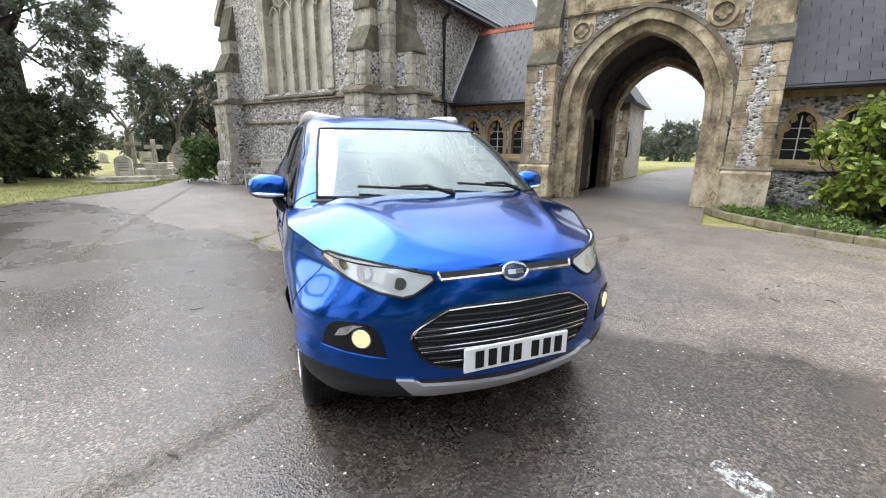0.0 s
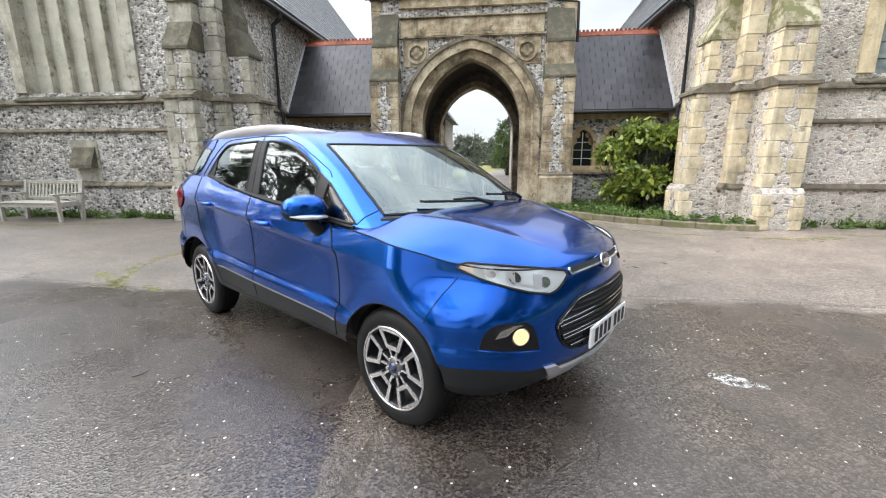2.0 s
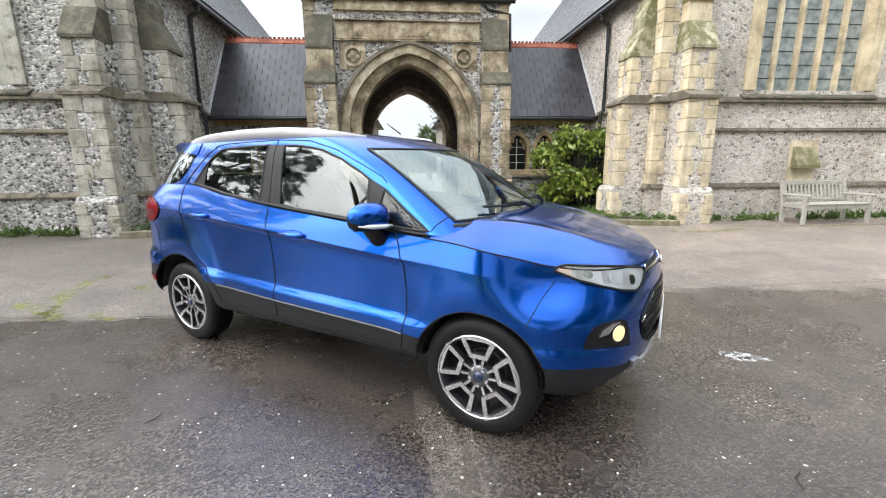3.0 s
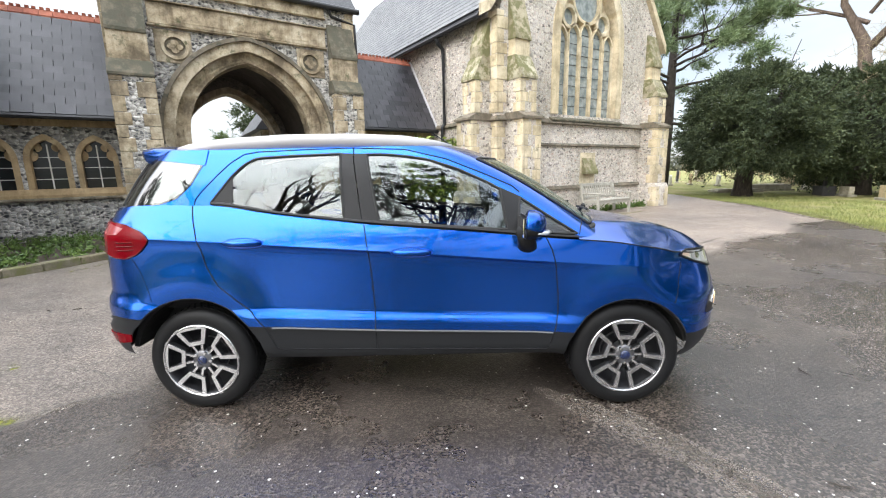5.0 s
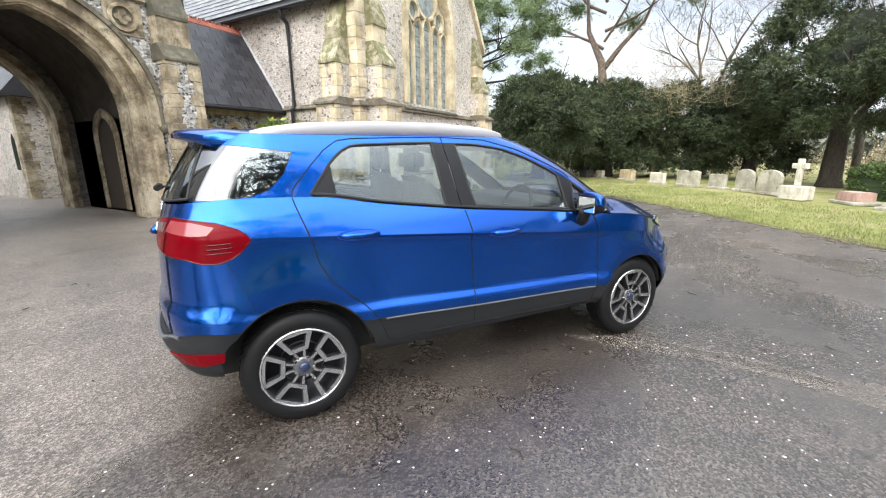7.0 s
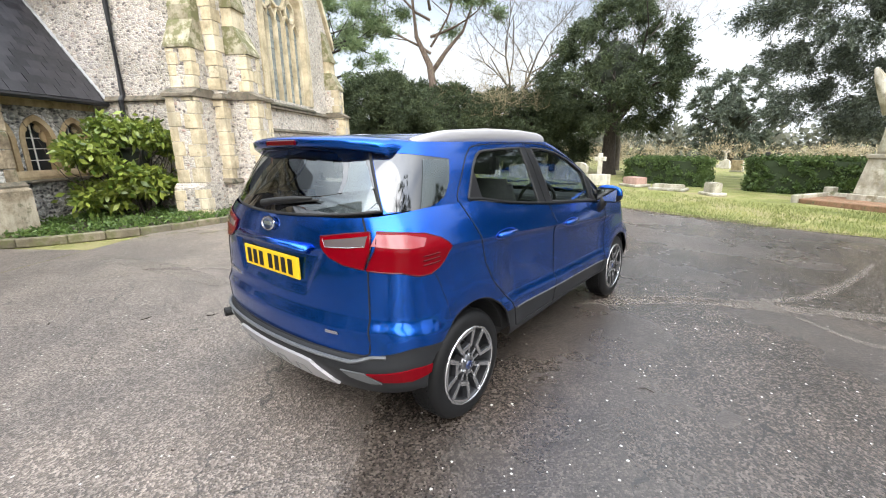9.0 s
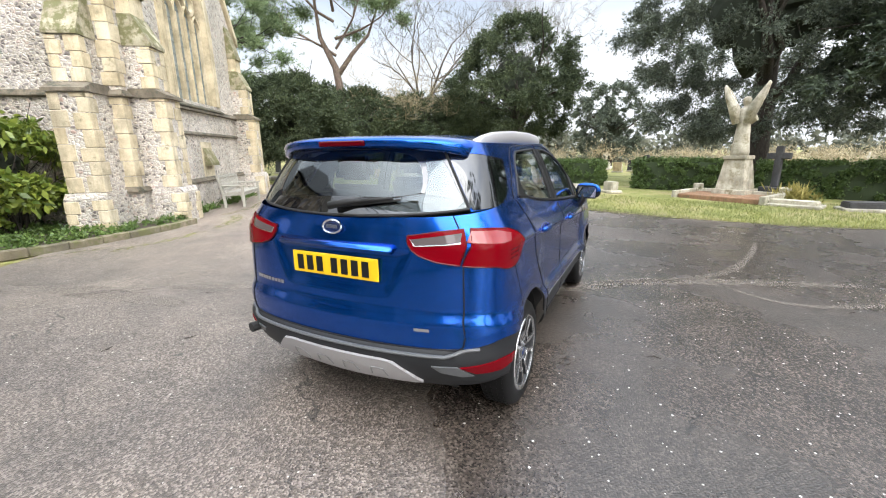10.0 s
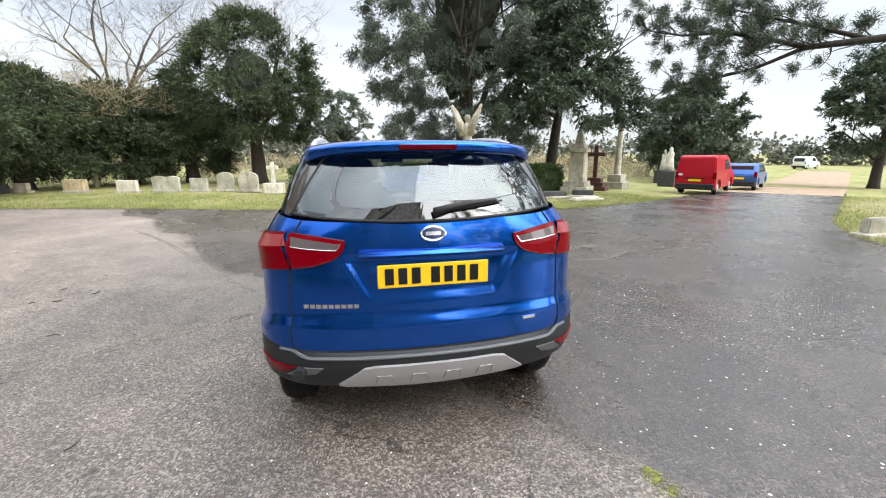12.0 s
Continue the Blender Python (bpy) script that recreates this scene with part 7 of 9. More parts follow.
    # bumper ledge: its reflected light is put into the pale grey
    part("bumper_step", trim(LOWER, lr(*[(y, 0.545 + 0.03 * ease((abs(y) - 0.62) / 0.1)) for y in np.linspace(-0.76, 0.76, 33)]), -1, 0.002, 0.010, False), M_CLADLIGHT, car)
    skid = lr((-0.36, 0.49), (-0.50, 0.375), (-0.46, 0.365), (-0.1, 0.345), (0.1, 0.345), (0.46, 0.365), (0.50, 0.375), (0.36, 0.49), (0.3, 0.50), (-0.3, 0.50))
    sk = part("rear_skid_plate", patch(LOWER, skid, -1, 0.014, 0.03), M_SATIN, car, "satin silver rear skid plate", True)
    for k in range(4):
        y = -0.31 + 0.175 * k
        part("skid_recess", patch(LOWER, lr((y, 0.385), (y + 0.095, 0.385), (y + 0.082, 0.44), (y + 0.013, 0.44)), -1, 0.0145, 0.004), M_SATIN, sk)
        part("skid_rib", trim(LOWER, lr((y, 0.385), (y + 0.013, 0.44), (y + 0.082, 0.44), (y + 0.095, 0.385)), -1, 0.0145, 0.0035, False), M_SATINDEEP, sk)
    bm = bmesh.new()
    tube(bm, [(-3.19, -0.005, 1.258), (-3.165, -0.10, 1.276), (-3.145, -0.22, 1.290), (-3.115, -0.34, 1.298)], [0.02, 0.016, 0.012, 0.006], 8)
    tube(bm, [(-3.165, -0.03, 1.254), (-3.145, -0.18, 1.270), (-3.10, -0.375, 1.290)], [0.007, 0.009, 0.006], 6)
    part("rear_wiper", bm, M_RUBBER, car, "black rear wiper", True)
    bm = bmesh.new()
    pp = LOWER.at(LOWER.of_y(0.66, True), 0.47)
    tube(bm, [pp + Vector((0.06, 0, 0)), pp + Vector((-0.05, 0.02, 0))], 0.03, 10)
    part("tow_socket", bm, M_RUBBER, car)

    # front wipers and scuttle
    bm = bmesh.new()
    tube(bm, [(CABIN.at(c, 1.093).x + 0.03, CABIN.at(c, 1.093).y, 1.070 - 0.02 * (c / 0.7) ** 2) for c in np.linspace(-0.68, 0.68, 25)], 0.024, 8)
    part("scuttle", bm, M_RUBBER, car)
    for c0, c1, z1 in ((-0.05, 0.44, 1.118), (-0.50, -0.10, 1.125)):
        bm = bmesh.new()
        pts = [CABIN.at(c0 + (c1 - c0) * t, 1.095 + (z1 - 1.095) * t * 1.2) + Vector((0.03, 0, 0.024)) for t in np.linspace(0, 1, 8)]
        tube(bm, pts, 0.008, 6)
        tube(bm, [pts[0] + Vector((0.03, 0, -0.02)), pts[2] + Vector((0.01, 0, 0.02)), pts[4] + Vector((0, 0, 0.012))], [0.014, 0.010, 0.006], 6)
        part("front_wiper", bm, M_RUBBER, car, "black windscreen wiper", True)
    bm = bmesh.new()
    tube(bm, [(-1.02, 0, 1.60), (-1.14, 0, 1.68)], [0.006, 0.003], 6)
    part("aerial", bm, M_RUBBER, car)

    # inside
    bm = bmesh.new()
    box(bm, -2.95, -0.2, -0.70, 0.70, 0.60, 0.66)
    part("cabin_floor", bm, M_CABIN, car)
    bm = bmesh.new()
    prism(bm, [(-0.12, 1.05), (-0.35, 1.085), (-0.62, 1.07), (-0.70, 0.98), (-0.62, 0.70), (-0.2, 0.66)], -0.70, 0.70)
    part("dashboard", bevel(bm, 0.02), M_CABIN, car)
    bm = bmesh.new()
    ring = [(-0.80 + 0.06 * math.sin(a), -0.36 + 0.18 * math.cos(a), 1.03 + 0.17 * math.sin(a)) for a in np.linspace(0, 2 * math.pi, 25)]
    tube(bm, ring, 0.015, 6, False)
    tube(bm, [(-0.80, -0.53, 1.03), (-0.79, -0.36, 1.02), (-0.80, -0.19, 1.03)], 0.022, 6)
    tube(bm, [(-0.79, -0.36, 1.02), (-0.60, -0.36, 0.95)], 0.03, 6)
    part("steering_wheel", bm, M_RUBBER, car)
    for x in (-1.42, -2.22):
        for y in (-0.36, 0.36):
            bm = bmesh.new()
            prism(bm, [(x + 0.5, 0.72), (x + 0.5, 0.84), (x + 0.02, 0.80), (x - 0.20, 1.30), (x - 0.30, 1.30), (x - 0.14, 0.72)], y - 0.24, y + 0.24)
            bevel(bm, 0.04, 2)
            seat = part("seat", bm, M_SEAT, car, smooth=True)
            part("headrest", bbox(x - 0.31, x - 0.20, y - 0.13, y + 0.13, 1.33, 1.49, 0.035, 2), M_SEAT, seat)
    bm = bmesh.new()
    tube(bm, [CABIN.at(0.0, 1.47) + Vector((-0.10, -0.11, 0)), CABIN.at(0.0, 1.47) + Vector((-0.10, 0.11, 0))], 0.032, 8)
    part("interior_mirror", bm, M_RUBBER, car)

    # wheels
    for wx, ra in WHEELS:
        for s in (-1, 1):
            w = new("wheel")
            w.parent = car
            w.matrix_local = pose(wx, s * 0.865, 0.318, 90 if s < 0 else -90, 0, 0)
            bm = bmesh.new()
            lathe(bm, [(0.218, -0.02), (0.232, -0.006), (0.255, 0.0), (0.285, -0.004), (0.305, -0.016), (0.316, -0.034), (0.319, -0.06), (0.319, -0.15), (0.314, -0.175), (0.29, -0.195), (0.22, -0.195)], 56)
            part("tyre", bm, M_TYRE, w, "black road tyre", True)
            bm = bmesh.new()
            for g in range(4):
                for k in range(48):
                    a = 2 * math.pi * (k + 0.5 * (g % 2)) / 48
                    c, d = math.cos(a), math.sin(a)
                    z0 = -0.045 - 0.033 * g
                    for da in (0.0,):
                        p = [bm.verts.new((r * math.cos(a + e), r * math.sin(a + e), z)) for r, e, z in ((0.3225, -0.045, z0), (0.3225, 0.045, z0 - 0.006), (0.3225, 0.045, z0 - 0.026), (0.3225, -0.045, z0 - 0.020))]
                        q = [bm.verts.new((r * math.cos(a + e), r * math.sin(a + e), z)) for r, e, z in ((0.317, -0.045, z0), (0.317, 0.045, z0 - 0.006), (0.317, 0.045, z0 - 0.026), (0.317, -0.045, z0 - 0.020))]
                        bm.faces.new(p)
                        for i in range(4):
                            bm.faces.new((p[i - 1], p[i], q[i], q[i - 1]))
            bmesh.ops.recalc_face_normals(bm, faces=bm.faces[:])
            part("tread", bm, M_TYRE, w)
            bm = bmesh.new()
            lathe(bm, [(0.228, -0.004), (0.222, -0.002), (0.213, -0.006), (0.208, -0.018), (0.202, -0.05), (0.196, -0.12), (0.03, -0.125), (0.0, -0.125)], 56)
            part("rim", bm, M_RIMDARK, w, smooth=True)
            bm = bmesh.new()
            lathe(bm, [(0.229, -0.006), (0.226, 0.0), (0.219, 0.0), (0.215, -0.010)], 56)
            part("rim_edge", bm, M_ALLOY, w, "machined silver rim edge", True)
            bm = bmesh.new()
            lathe(bm, [(0.12, -0.09), (0.12, -0.11)], 24)
            part("brake_disc", bm, M_SATINDEEP, w)
            for k in range(5):
                a0 = 2 * math.pi * k / 5 + math.pi / 2 + (0.2 if wx else 0.0)
                m = Matrix.Rotation(a0, 4, "Z")

                def bar(bm, p, q, w0, w1, z0, z1, dz):
                    p, q = Vector(p), Vector(q)
                    n = (q - p).normalized()
                    n = Vector((-n.y, n.x))
                    top = [(p + n * w0, z0), (p - n * w0, z0), (q - n * w1, z1), (q + n * w1, z1)]
                    hi = [bm.verts.new((v.x, v.y, z)) for v, z in top]
                    lo = [bm.verts.new((v.x, v.y, z - dz)) for v, z in top]
                    bm.faces.new(hi)
                    for i in range(4):
                        bm.faces.new((hi[i - 1], hi[i], lo[i], lo[i - 1]))

                bm = bmesh.new()
                bm2 = bmesh.new()
                for b, e, g, dz in ((bm, 0.0, 0.0098, 0.004), (bm2, -0.003, 0.0125, 0.030)):
                    for t in (-1, 1):
                        bar(b, (0.044, 0.014 * t), (0.108, 0.030 * t), g * 0.6, g * 0.7, -0.022 + e, -0.0155 + e, dz)
                        bar(b, (0.102, 0.038 * t), (0.214, 0.088 * t), g, g * 1.35, -0.0135 + e, -0.004 + e, dz)
                    bar(b, (0.111, -0.046), (0.111, 0.046), g * 1.15, g * 1.15, -0.0132 + e, -0.013 + e, dz)
                    bar(b, (0.200, -0.086), (0.2065, -0.04), g * 0.8, g * 0.8, -0.0045 + e, -0.0045 + e, dz)
                    bar(b, (0.2065, -0.042), (0.2065, 0.042), g * 0.8, g * 0.8, -0.0045 + e, -0.0045 + e, dz)
                    bar(b, (0.2065, 0.04), (0.200, 0.086), g * 0.8, g * 0.8, -0.0045 + e, -0.0045 + e, dz)
                for b, mt, nm in ((bm, M_ALLOY, "spoke_face"), (bm2, M_RIMDARK, "spoke")):
                    bmesh.ops.transform(b, matrix=m, verts=b.verts[:])
                    bmesh.ops.recalc_face_normals(b, faces=b.faces[:])
                    part(nm, b, mt, w)
            bm = bmesh.new()
            lathe(bm, [(0.0, -0.014), (0.045, -0.016), (0.058, -0.022), (0.064, -0.034), (0.066, -0.08)], 32)
            part("hub", bm, M_HUB, w, smooth=True)
            bm = bmesh.new()
            lathe(bm, [(0.0, -0.006), (0.024, -0.007), (0.029, -0.014), (0.029, -0.02)], 24)
            part("centre_cap", bm, M_BADGE, w, "dark blue centre cap", True)
            for k in range(5):
                a = 2 * math.pi * (k + 0.5) / 5 + math.pi / 2 + (0.2 if wx else 0.0)
                bm = bmesh.new()
                lathe(bm, [(0.0, 0.0), (0.009, 0.0), (0.011, -0.012)], 8, Matrix.Translation((0.049 * math.cos(a), 0.049 * math.sin(a), -0.010)))
                part("wheel_nut", bm, M_CHROME, w)


def bevel_box(e, w):
    return bbox(*e, w, 2)


car = thing("car", "metallic blue small family car with fog lamps lit, parked on asphalt", "car", m=CAR)
build_car(car)
# ---- trees, hedges and bushes ----
def leaf_mesh(name, p, a, s, long_, rng, material, parent, label, tri):
    """Leaves at p pointing along a: bent diamonds, or slim triangles for needles and far crowns."""
    count = len(p)
    b = np.cross(a, rng.normal(size=(count, 3)))
    b /= np.linalg.norm(b, axis=1)[:, None] + 1e-9
    n = np.cross(a, b)
    if tri:
        v = np.stack([p - b * s * 0.5, p + a * s * long_, p + b * s * 0.5], axis=1).reshape(-1, 3)
        k = 3
    else:
        v = np.stack([p - a * s * long_ * 0.5, p + b * s * 0.5 + n * s * 0.12, p + a * s * long_ * 0.5, p - b * s * 0.5 + n * s * 0.12], axis=1).reshape(-1, 3)
        k = 4
    me = bpy.data.meshes.new(name)
    me.vertices.add(count * k)
    me.vertices.foreach_set("co", v.astype(np.float32).ravel())
    me.loops.add(count * k)
    me.loops.foreach_set("vertex_index", np.arange(count * k, dtype=np.int32))
    me.polygons.add(count)
    me.polygons.foreach_set("loop_start", np.arange(0, count * k, k, dtype=np.int32))
    me.update(calc_edges=True)
    me.materials.append(material)
    ob = new(name, me)
    ob.parent = parent
    if label:
        ob["label"] = label
    return ob


def leaf_cloud(name, centres, radii, count, size, material, parent, flat=0.6, long_=1.8, seed=1, droop=0.0, label=""):
    """Leaves scattered through clumps."""
    rng = np.random.default_rng(seed)
    c, r = np.array(centres, float), np.array(radii, float)
    pick = rng.choice(len(c), count, p=(r ** 2) / (r ** 2).sum())
    d = rng.normal(size=(count, 3))
    d /= np.linalg.norm(d, axis=1)[:, None]
    rad = np.abs(rng.normal(size=count)) * 0.55 + 0.12
    p = c[pick] + d * (rad * r[pick])[:, None] * np.array([1, 1, flat])
    a = d + rng.normal(size=(count, 3)) * 0.7
    a[:, 2] -= droop
    a /= np.linalg.norm(a, axis=1)[:, None]
    s = size * rng.uniform(0.6, 1.3, count)[:, None]
    return leaf_mesh(name, p, a, s, long_, rng, material, parent, label, False)


def spray_cloud(name, centres, radii, count, size, material, parent, flat=0.6, long_=3.0, seed=1, droop=0.3, middle=None, per=14, reach=0.55):
    """Slim leaves set along short sprays that reach outward from each clump."""
    rng = np.random.default_rng(seed)
    c, r = np.array(centres, float), np.array(radii, float)
    mid = c.mean(axis=0) if middle is None else np.array(middle, float)
    ns = count // per
    pick = rng.choice(len(c), ns, p=(r ** 2) / (r ** 2).sum())
    d = rng.normal(size=(ns, 3))
    d /= np.linalg.norm(d, axis=1)[:, None]
    root = c[pick] + d * (np.abs(rng.normal(size=ns)) * 0.45 * r[pick])[:, None] * np.array([1, 1, flat])
    out = root - mid
    out[:, 2] *= 0.35
    out /= np.linalg.norm(out, axis=1)[:, None] + 1e-6
    way = out + d * 0.8 + rng.normal(size=(ns, 3)) * 0.35
    way /= np.linalg.norm(way, axis=1)[:, None]
    ln = reach * rng.uniform(0.5, 1.3, ns)
    u = rng.random((ns, per))
    p = root[:, None, :] + way[:, None, :] * (u * ln[:, None])[:, :, None]
    p[:, :, 2] -= droop * (u * ln[:, None]) ** 1.5
    p = (p + rng.normal(size=p.shape) * 0.035).reshape(-1, 3)
    a = np.repeat(way, per, axis=0) + rng.normal(size=(ns * per, 3)) * 0.65
    a[:, 2] -= droop * 0.6
    a /= np.linalg.norm(a, axis=1)[:, None]
    s = size * rng.uniform(0.6, 1.3, ns * per)[:, None]
    return leaf_mesh(name, p, a, s, long_, rng, material, parent, "", True)


def crown_clumps(rx, ry, z0, z1, n, seed, shape=lambda t: math.sin(math.pi * min(1, 0.15 + 0.85 * t)) ** 0.6, rmin=0.5, rmax=1.1, inner=0.55):
    rng = random.Random(seed)
    cs, rs = [], []
    for _ in range(n):
        t, a = rng.random(), rng.uniform(0, 6.283)
        w = shape(t) * (0.86 + 0.30 * noise.noise(Vector((math.cos(a) * 1.7 + seed, math.sin(a) * 1.7, t * 3))))
        k = inner + (1 - inner) * rng.random() ** 0.5
        cs.append((rx * w * k * math.cos(a), ry * w * k * math.sin(a), z0 + (z1 - z0) * t))
        rs.append(rng.uniform(rmin, rmax))
    return cs, rs


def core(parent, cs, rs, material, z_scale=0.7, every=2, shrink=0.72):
    """Solid filler added inside a crown, inner shade put into its dark colour: one lumpy mass, so that the sky does not
    show through everywhere.
    """
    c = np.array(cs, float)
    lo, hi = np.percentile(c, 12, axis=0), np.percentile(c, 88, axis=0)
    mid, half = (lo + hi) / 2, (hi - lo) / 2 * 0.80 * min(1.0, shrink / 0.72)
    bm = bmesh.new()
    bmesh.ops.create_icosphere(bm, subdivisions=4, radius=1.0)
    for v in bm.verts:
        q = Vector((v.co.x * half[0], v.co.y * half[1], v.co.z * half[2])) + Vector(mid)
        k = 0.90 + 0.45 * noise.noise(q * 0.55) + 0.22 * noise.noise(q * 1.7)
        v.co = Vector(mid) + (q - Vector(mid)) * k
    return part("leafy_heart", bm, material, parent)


def limb(bm, rng, p, d, length, r, depth, spread=0.6, seg=5, up=0.1, tips=None, kids=3, wander=0.22):
    pts, rr, q = [Vector(p)], [r], Vector(p)
    d = Vector(d).normalized()
    n = 4 if depth > 0 else 3
    for i in range(n):
        d = (d + Vector((rng.gauss(0, wander), rng.gauss(0, wander), rng.gauss(up, wander * 0.7)))).normalized()
        q = q + d * length / n
        pts.append(q.copy())
        rr.append(r * (1 - 0.62 * (i + 1) / n))
    tube(bm, pts, [max(a, 0.006) for a in rr], seg if depth > 1 else (4 if depth == 1 else 3), False)
    if depth == 0:
        if tips is not None:
            tips.append(q.copy())
        return
    for k in range(kids):
        j = rng.randint(max(1, n - 2), n)
        side = Vector((rng.gauss(0, 1), rng.gauss(0, 1), rng.gauss(0.15, 0.6))).normalized()
        limb(bm, rng, pts[j], d * (1 - spread) + side * spread, length * rng.uniform(0.55, 0.8), rr[j] * rng.uniform(0.6, 0.8), depth - 1, spread, seg, up, tips, kids, wander)


def evergreen(x, y, h, rx, ry, z0, seed, material, leaves, label, size=0.16, trunk=0.35, lean=(0, 0), n=110, rmin=0.5, rmax=1.1, shape=None, kind="tree", flat=0.6, droop=0.2, heart=True):
    t = thing("tree" if kind == "tree" else kind, label, kind, "", Matrix.Translation((x, y, gz(x, y) - 0.04)))
    rng = random.Random(seed)
    bm = bmesh.new()
    tube(bm, [(0, 0, -0.2), (lean[0] * 0.1, lean[1] * 0.1, 0.4), (lean[0] * 0.4, lean[1] * 0.4, h * 0.3), (lean[0], lean[1], h * 0.75)], [trunk * 1.35, trunk, trunk * 0.75, trunk * 0.2], 10)
    for k in range(7):
        a = rng.uniform(0, 6.28)
        zz = h * rng.uniform(0.18, 0.5)
        limb(bm, rng, (lean[0] * zz / h, lean[1] * zz / h, zz), (math.cos(a), math.sin(a), 0.6), rx * 0.75, trunk * 0.38, 1, 0.6, 6)
    part("trunk", bm, M_BARK, t, smooth=True)
    cs, rs = crown_clumps(rx, ry, z0, h, int(n * 2.2), seed, shape or (lambda u: math.sin(math.pi * min(1, 0.12 + 0.86 * u)) ** 0.55), rmin * 0.62, rmax * 0.62, 0.35)
    cs = [(a + lean[0] * 0.8, b + lean[1] * 0.8, c) for a, b, c in cs]
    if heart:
        core(t, [c for c in cs if (c[0] / rx) ** 2 + (c[1] / ry) ** 2 < 0.55], [r for c, r in zip(cs, rs) if (c[0] / rx) ** 2 + (c[1] / ry) ** 2 < 0.55], M_CROWNSHADE, 0.7, 2, 0.58)
    spray_cloud("crown", cs, rs, int(leaves * 2.3), size * 0.42, material, t, flat, 2.6, seed, droop + 0.15, (lean[0], lean[1], (z0 + h) / 2 - 1), 14, 0.5 if h > 3.5 else 0.28)
    return t


# dark yews and evergreen oaks beyond the east verge
evergreen(19.5, -3.4, 5.2, 3.4, 3.4, 1.3, 11, M_YEW, 46000, "spreading dark green yew tree above gravestones", 0.115)
evergreen(23.0, -6.5, 5.0, 3.2, 3.8, 0.7, 12, M_YEW, 36000, "dense dark yew tree with low boughs", 0.125)
evergreen(24.0, -10.6, 4.9, 3.2, 3.6, 0.7, 13, M_YEW, 36000, "dense dark yew tree with low boughs", 0.125)
evergreen(20.6, -16.0, 8.6, 4.4, 4.4, 2.5, 14, M_YEW, 56000, "large round yew tree with a thick dark trunk", 0.12, 0.40)
evergreen(23.5, -13.4, 5.0, 2.8, 3.2, 0.7, 15, M_YEW, 24000, "dense dark yew tree with low boughs", 0.13)
evergreen(12.6, -24.6, 14.0, 7.6, 6.4, 2.6, 16, M_HOLM, 130000, "towering evergreen oak behind the angel monument", 0.11, 0.55, n=190, rmin=0.6, rmax=1.3)
evergreen(8.4, -26.5, 9.5, 4.4, 4.0, 3.2, 17, M_PINE, 22000, "wind-blown dark pine leaning over the graves", 0.17, 0.32, (-1.8, 1.5), n=80, rmin=0.5, rmax=1.0, shape=lambda u: 1.0 - 0.75 * u, flat=0.35)
evergreen(33, -3, 7.0, 4.0, 5.0, 0.3, 18, M_YEW, 9000, "dark evergreen trees at the cemetery edge", 0.26, n=70)
evergreen(36, -31, 8.0, 4.0, 4.0, 1.5, 19, M_HOLM, 9000, "dark evergreen trees at the cemetery edge", 0.26, n=70)
# west side; the haze over the taller trees is put into their leaf colour
evergreen(-22.0, -6.5, 15.0, 4.4, 4.4, 2.6, 21, M_HAZELEAF, 34000, "tall grey-green conifer west of the drive", 0.16, 0.42, (1.2, 0), n=120, rmin=0.45, rmax=0.9, heart=False)
evergreen(-20.5, -10.2, 6.8, 3.2, 3.2, 1.4, 22, M_HAZELEAF, 16000, "low evergreen tree with open boughs", 0.15, 0.28, (0.6, 0), n=80, rmin=0.4, rmax=0.8, heart=False)
evergreen(-20.6, -6.4, 3.0, 2.2, 2.2, 0.2, 23, M_YEW, 10000, "low dark evergreen bush by the drive", 0.13, 0.15, n=60, rmin=0.35, rmax=0.7, kind="bush")
evergreen(-18.6, -7.8, 2.6, 2.0, 2.2, 0.2, 24, M_YEW, 8000, "low dark evergreen bush by the drive", 0.13, 0.15, n=50, rmin=0.35, rmax=0.7, kind="bush")
evergreen(-29.0, 0.8, 6.6, 1.3, 1.3, 0.5, 25, M_HAZELEAF, 6000, "ivy-clad tree on the skyline", 0.20, 0.3, n=50, heart=False)
evergreen(-30.5, 3.0, 6.2, 1.8, 1.8, 0.3, 26, M_HAZELEAF, 7000, "ivy-clad tree on the skyline", 0.20, 0.3, n=50, heart=False)
evergreen(-29.5, 5.2, 6.0, 1.7, 1.7, 0.3, 27, M_HAZELEAF, 7000, "ivy-clad tree on the skyline", 0.20, 0.3, n=50, heart=False)
# behind the arch
evergreen(4.6, 21.5, 7.6, 2.3, 2.3, 1.0, 28, M_YEW, 14000, "tall dark evergreen tree beyond the arch", 0.16, 0.25, n=70)
evergreen(1.9, 23.0, 4.0, 1.2, 1.2, 0.9, 30, M_HEDGE, 6000, "small round green tree beyond the arch", 0.14, 0.15, n=40)
evergreen(-4.3, 17.5, 5.2, 1.9, 1.9, 0.2, 29, M_YEW, 9000, "round clipped evergreen beyond the arch", 0.15, 0.25, n=60)
for k, (x, y, h, r) in enumerate(((-3, 44, 4.0, 3.4), (2, 50, 4.2, 3.8), (8, 47, 4.4, 3.6), (14, 44, 5.0, 4.0), (20, 40, 5.5, 4.0), (-9, 46, 4.6, 3.6))):
    evergreen(x, y, h, r, r, 0.2, 40 + k, M_HOLM, 5000, "rounded evergreen bush beside the far drive", 0.24, 0.2, n=40, kind="bush")
# far right of the south drive
evergreen(6.2, -44, 7.4, 4.3, 4.3, 1.0, 51, M_PINE, 12000, "spreading cedar beside the south drive", 0.26, 0.3, n=70, flat=0.35)
evergreen(-4.6, -46, 8.6, 4.0, 4.0, 2.6, 52, M_PINE, 10000, "spreading pine beside the south drive", 0.26, 0.3, n=60, flat=0.35)
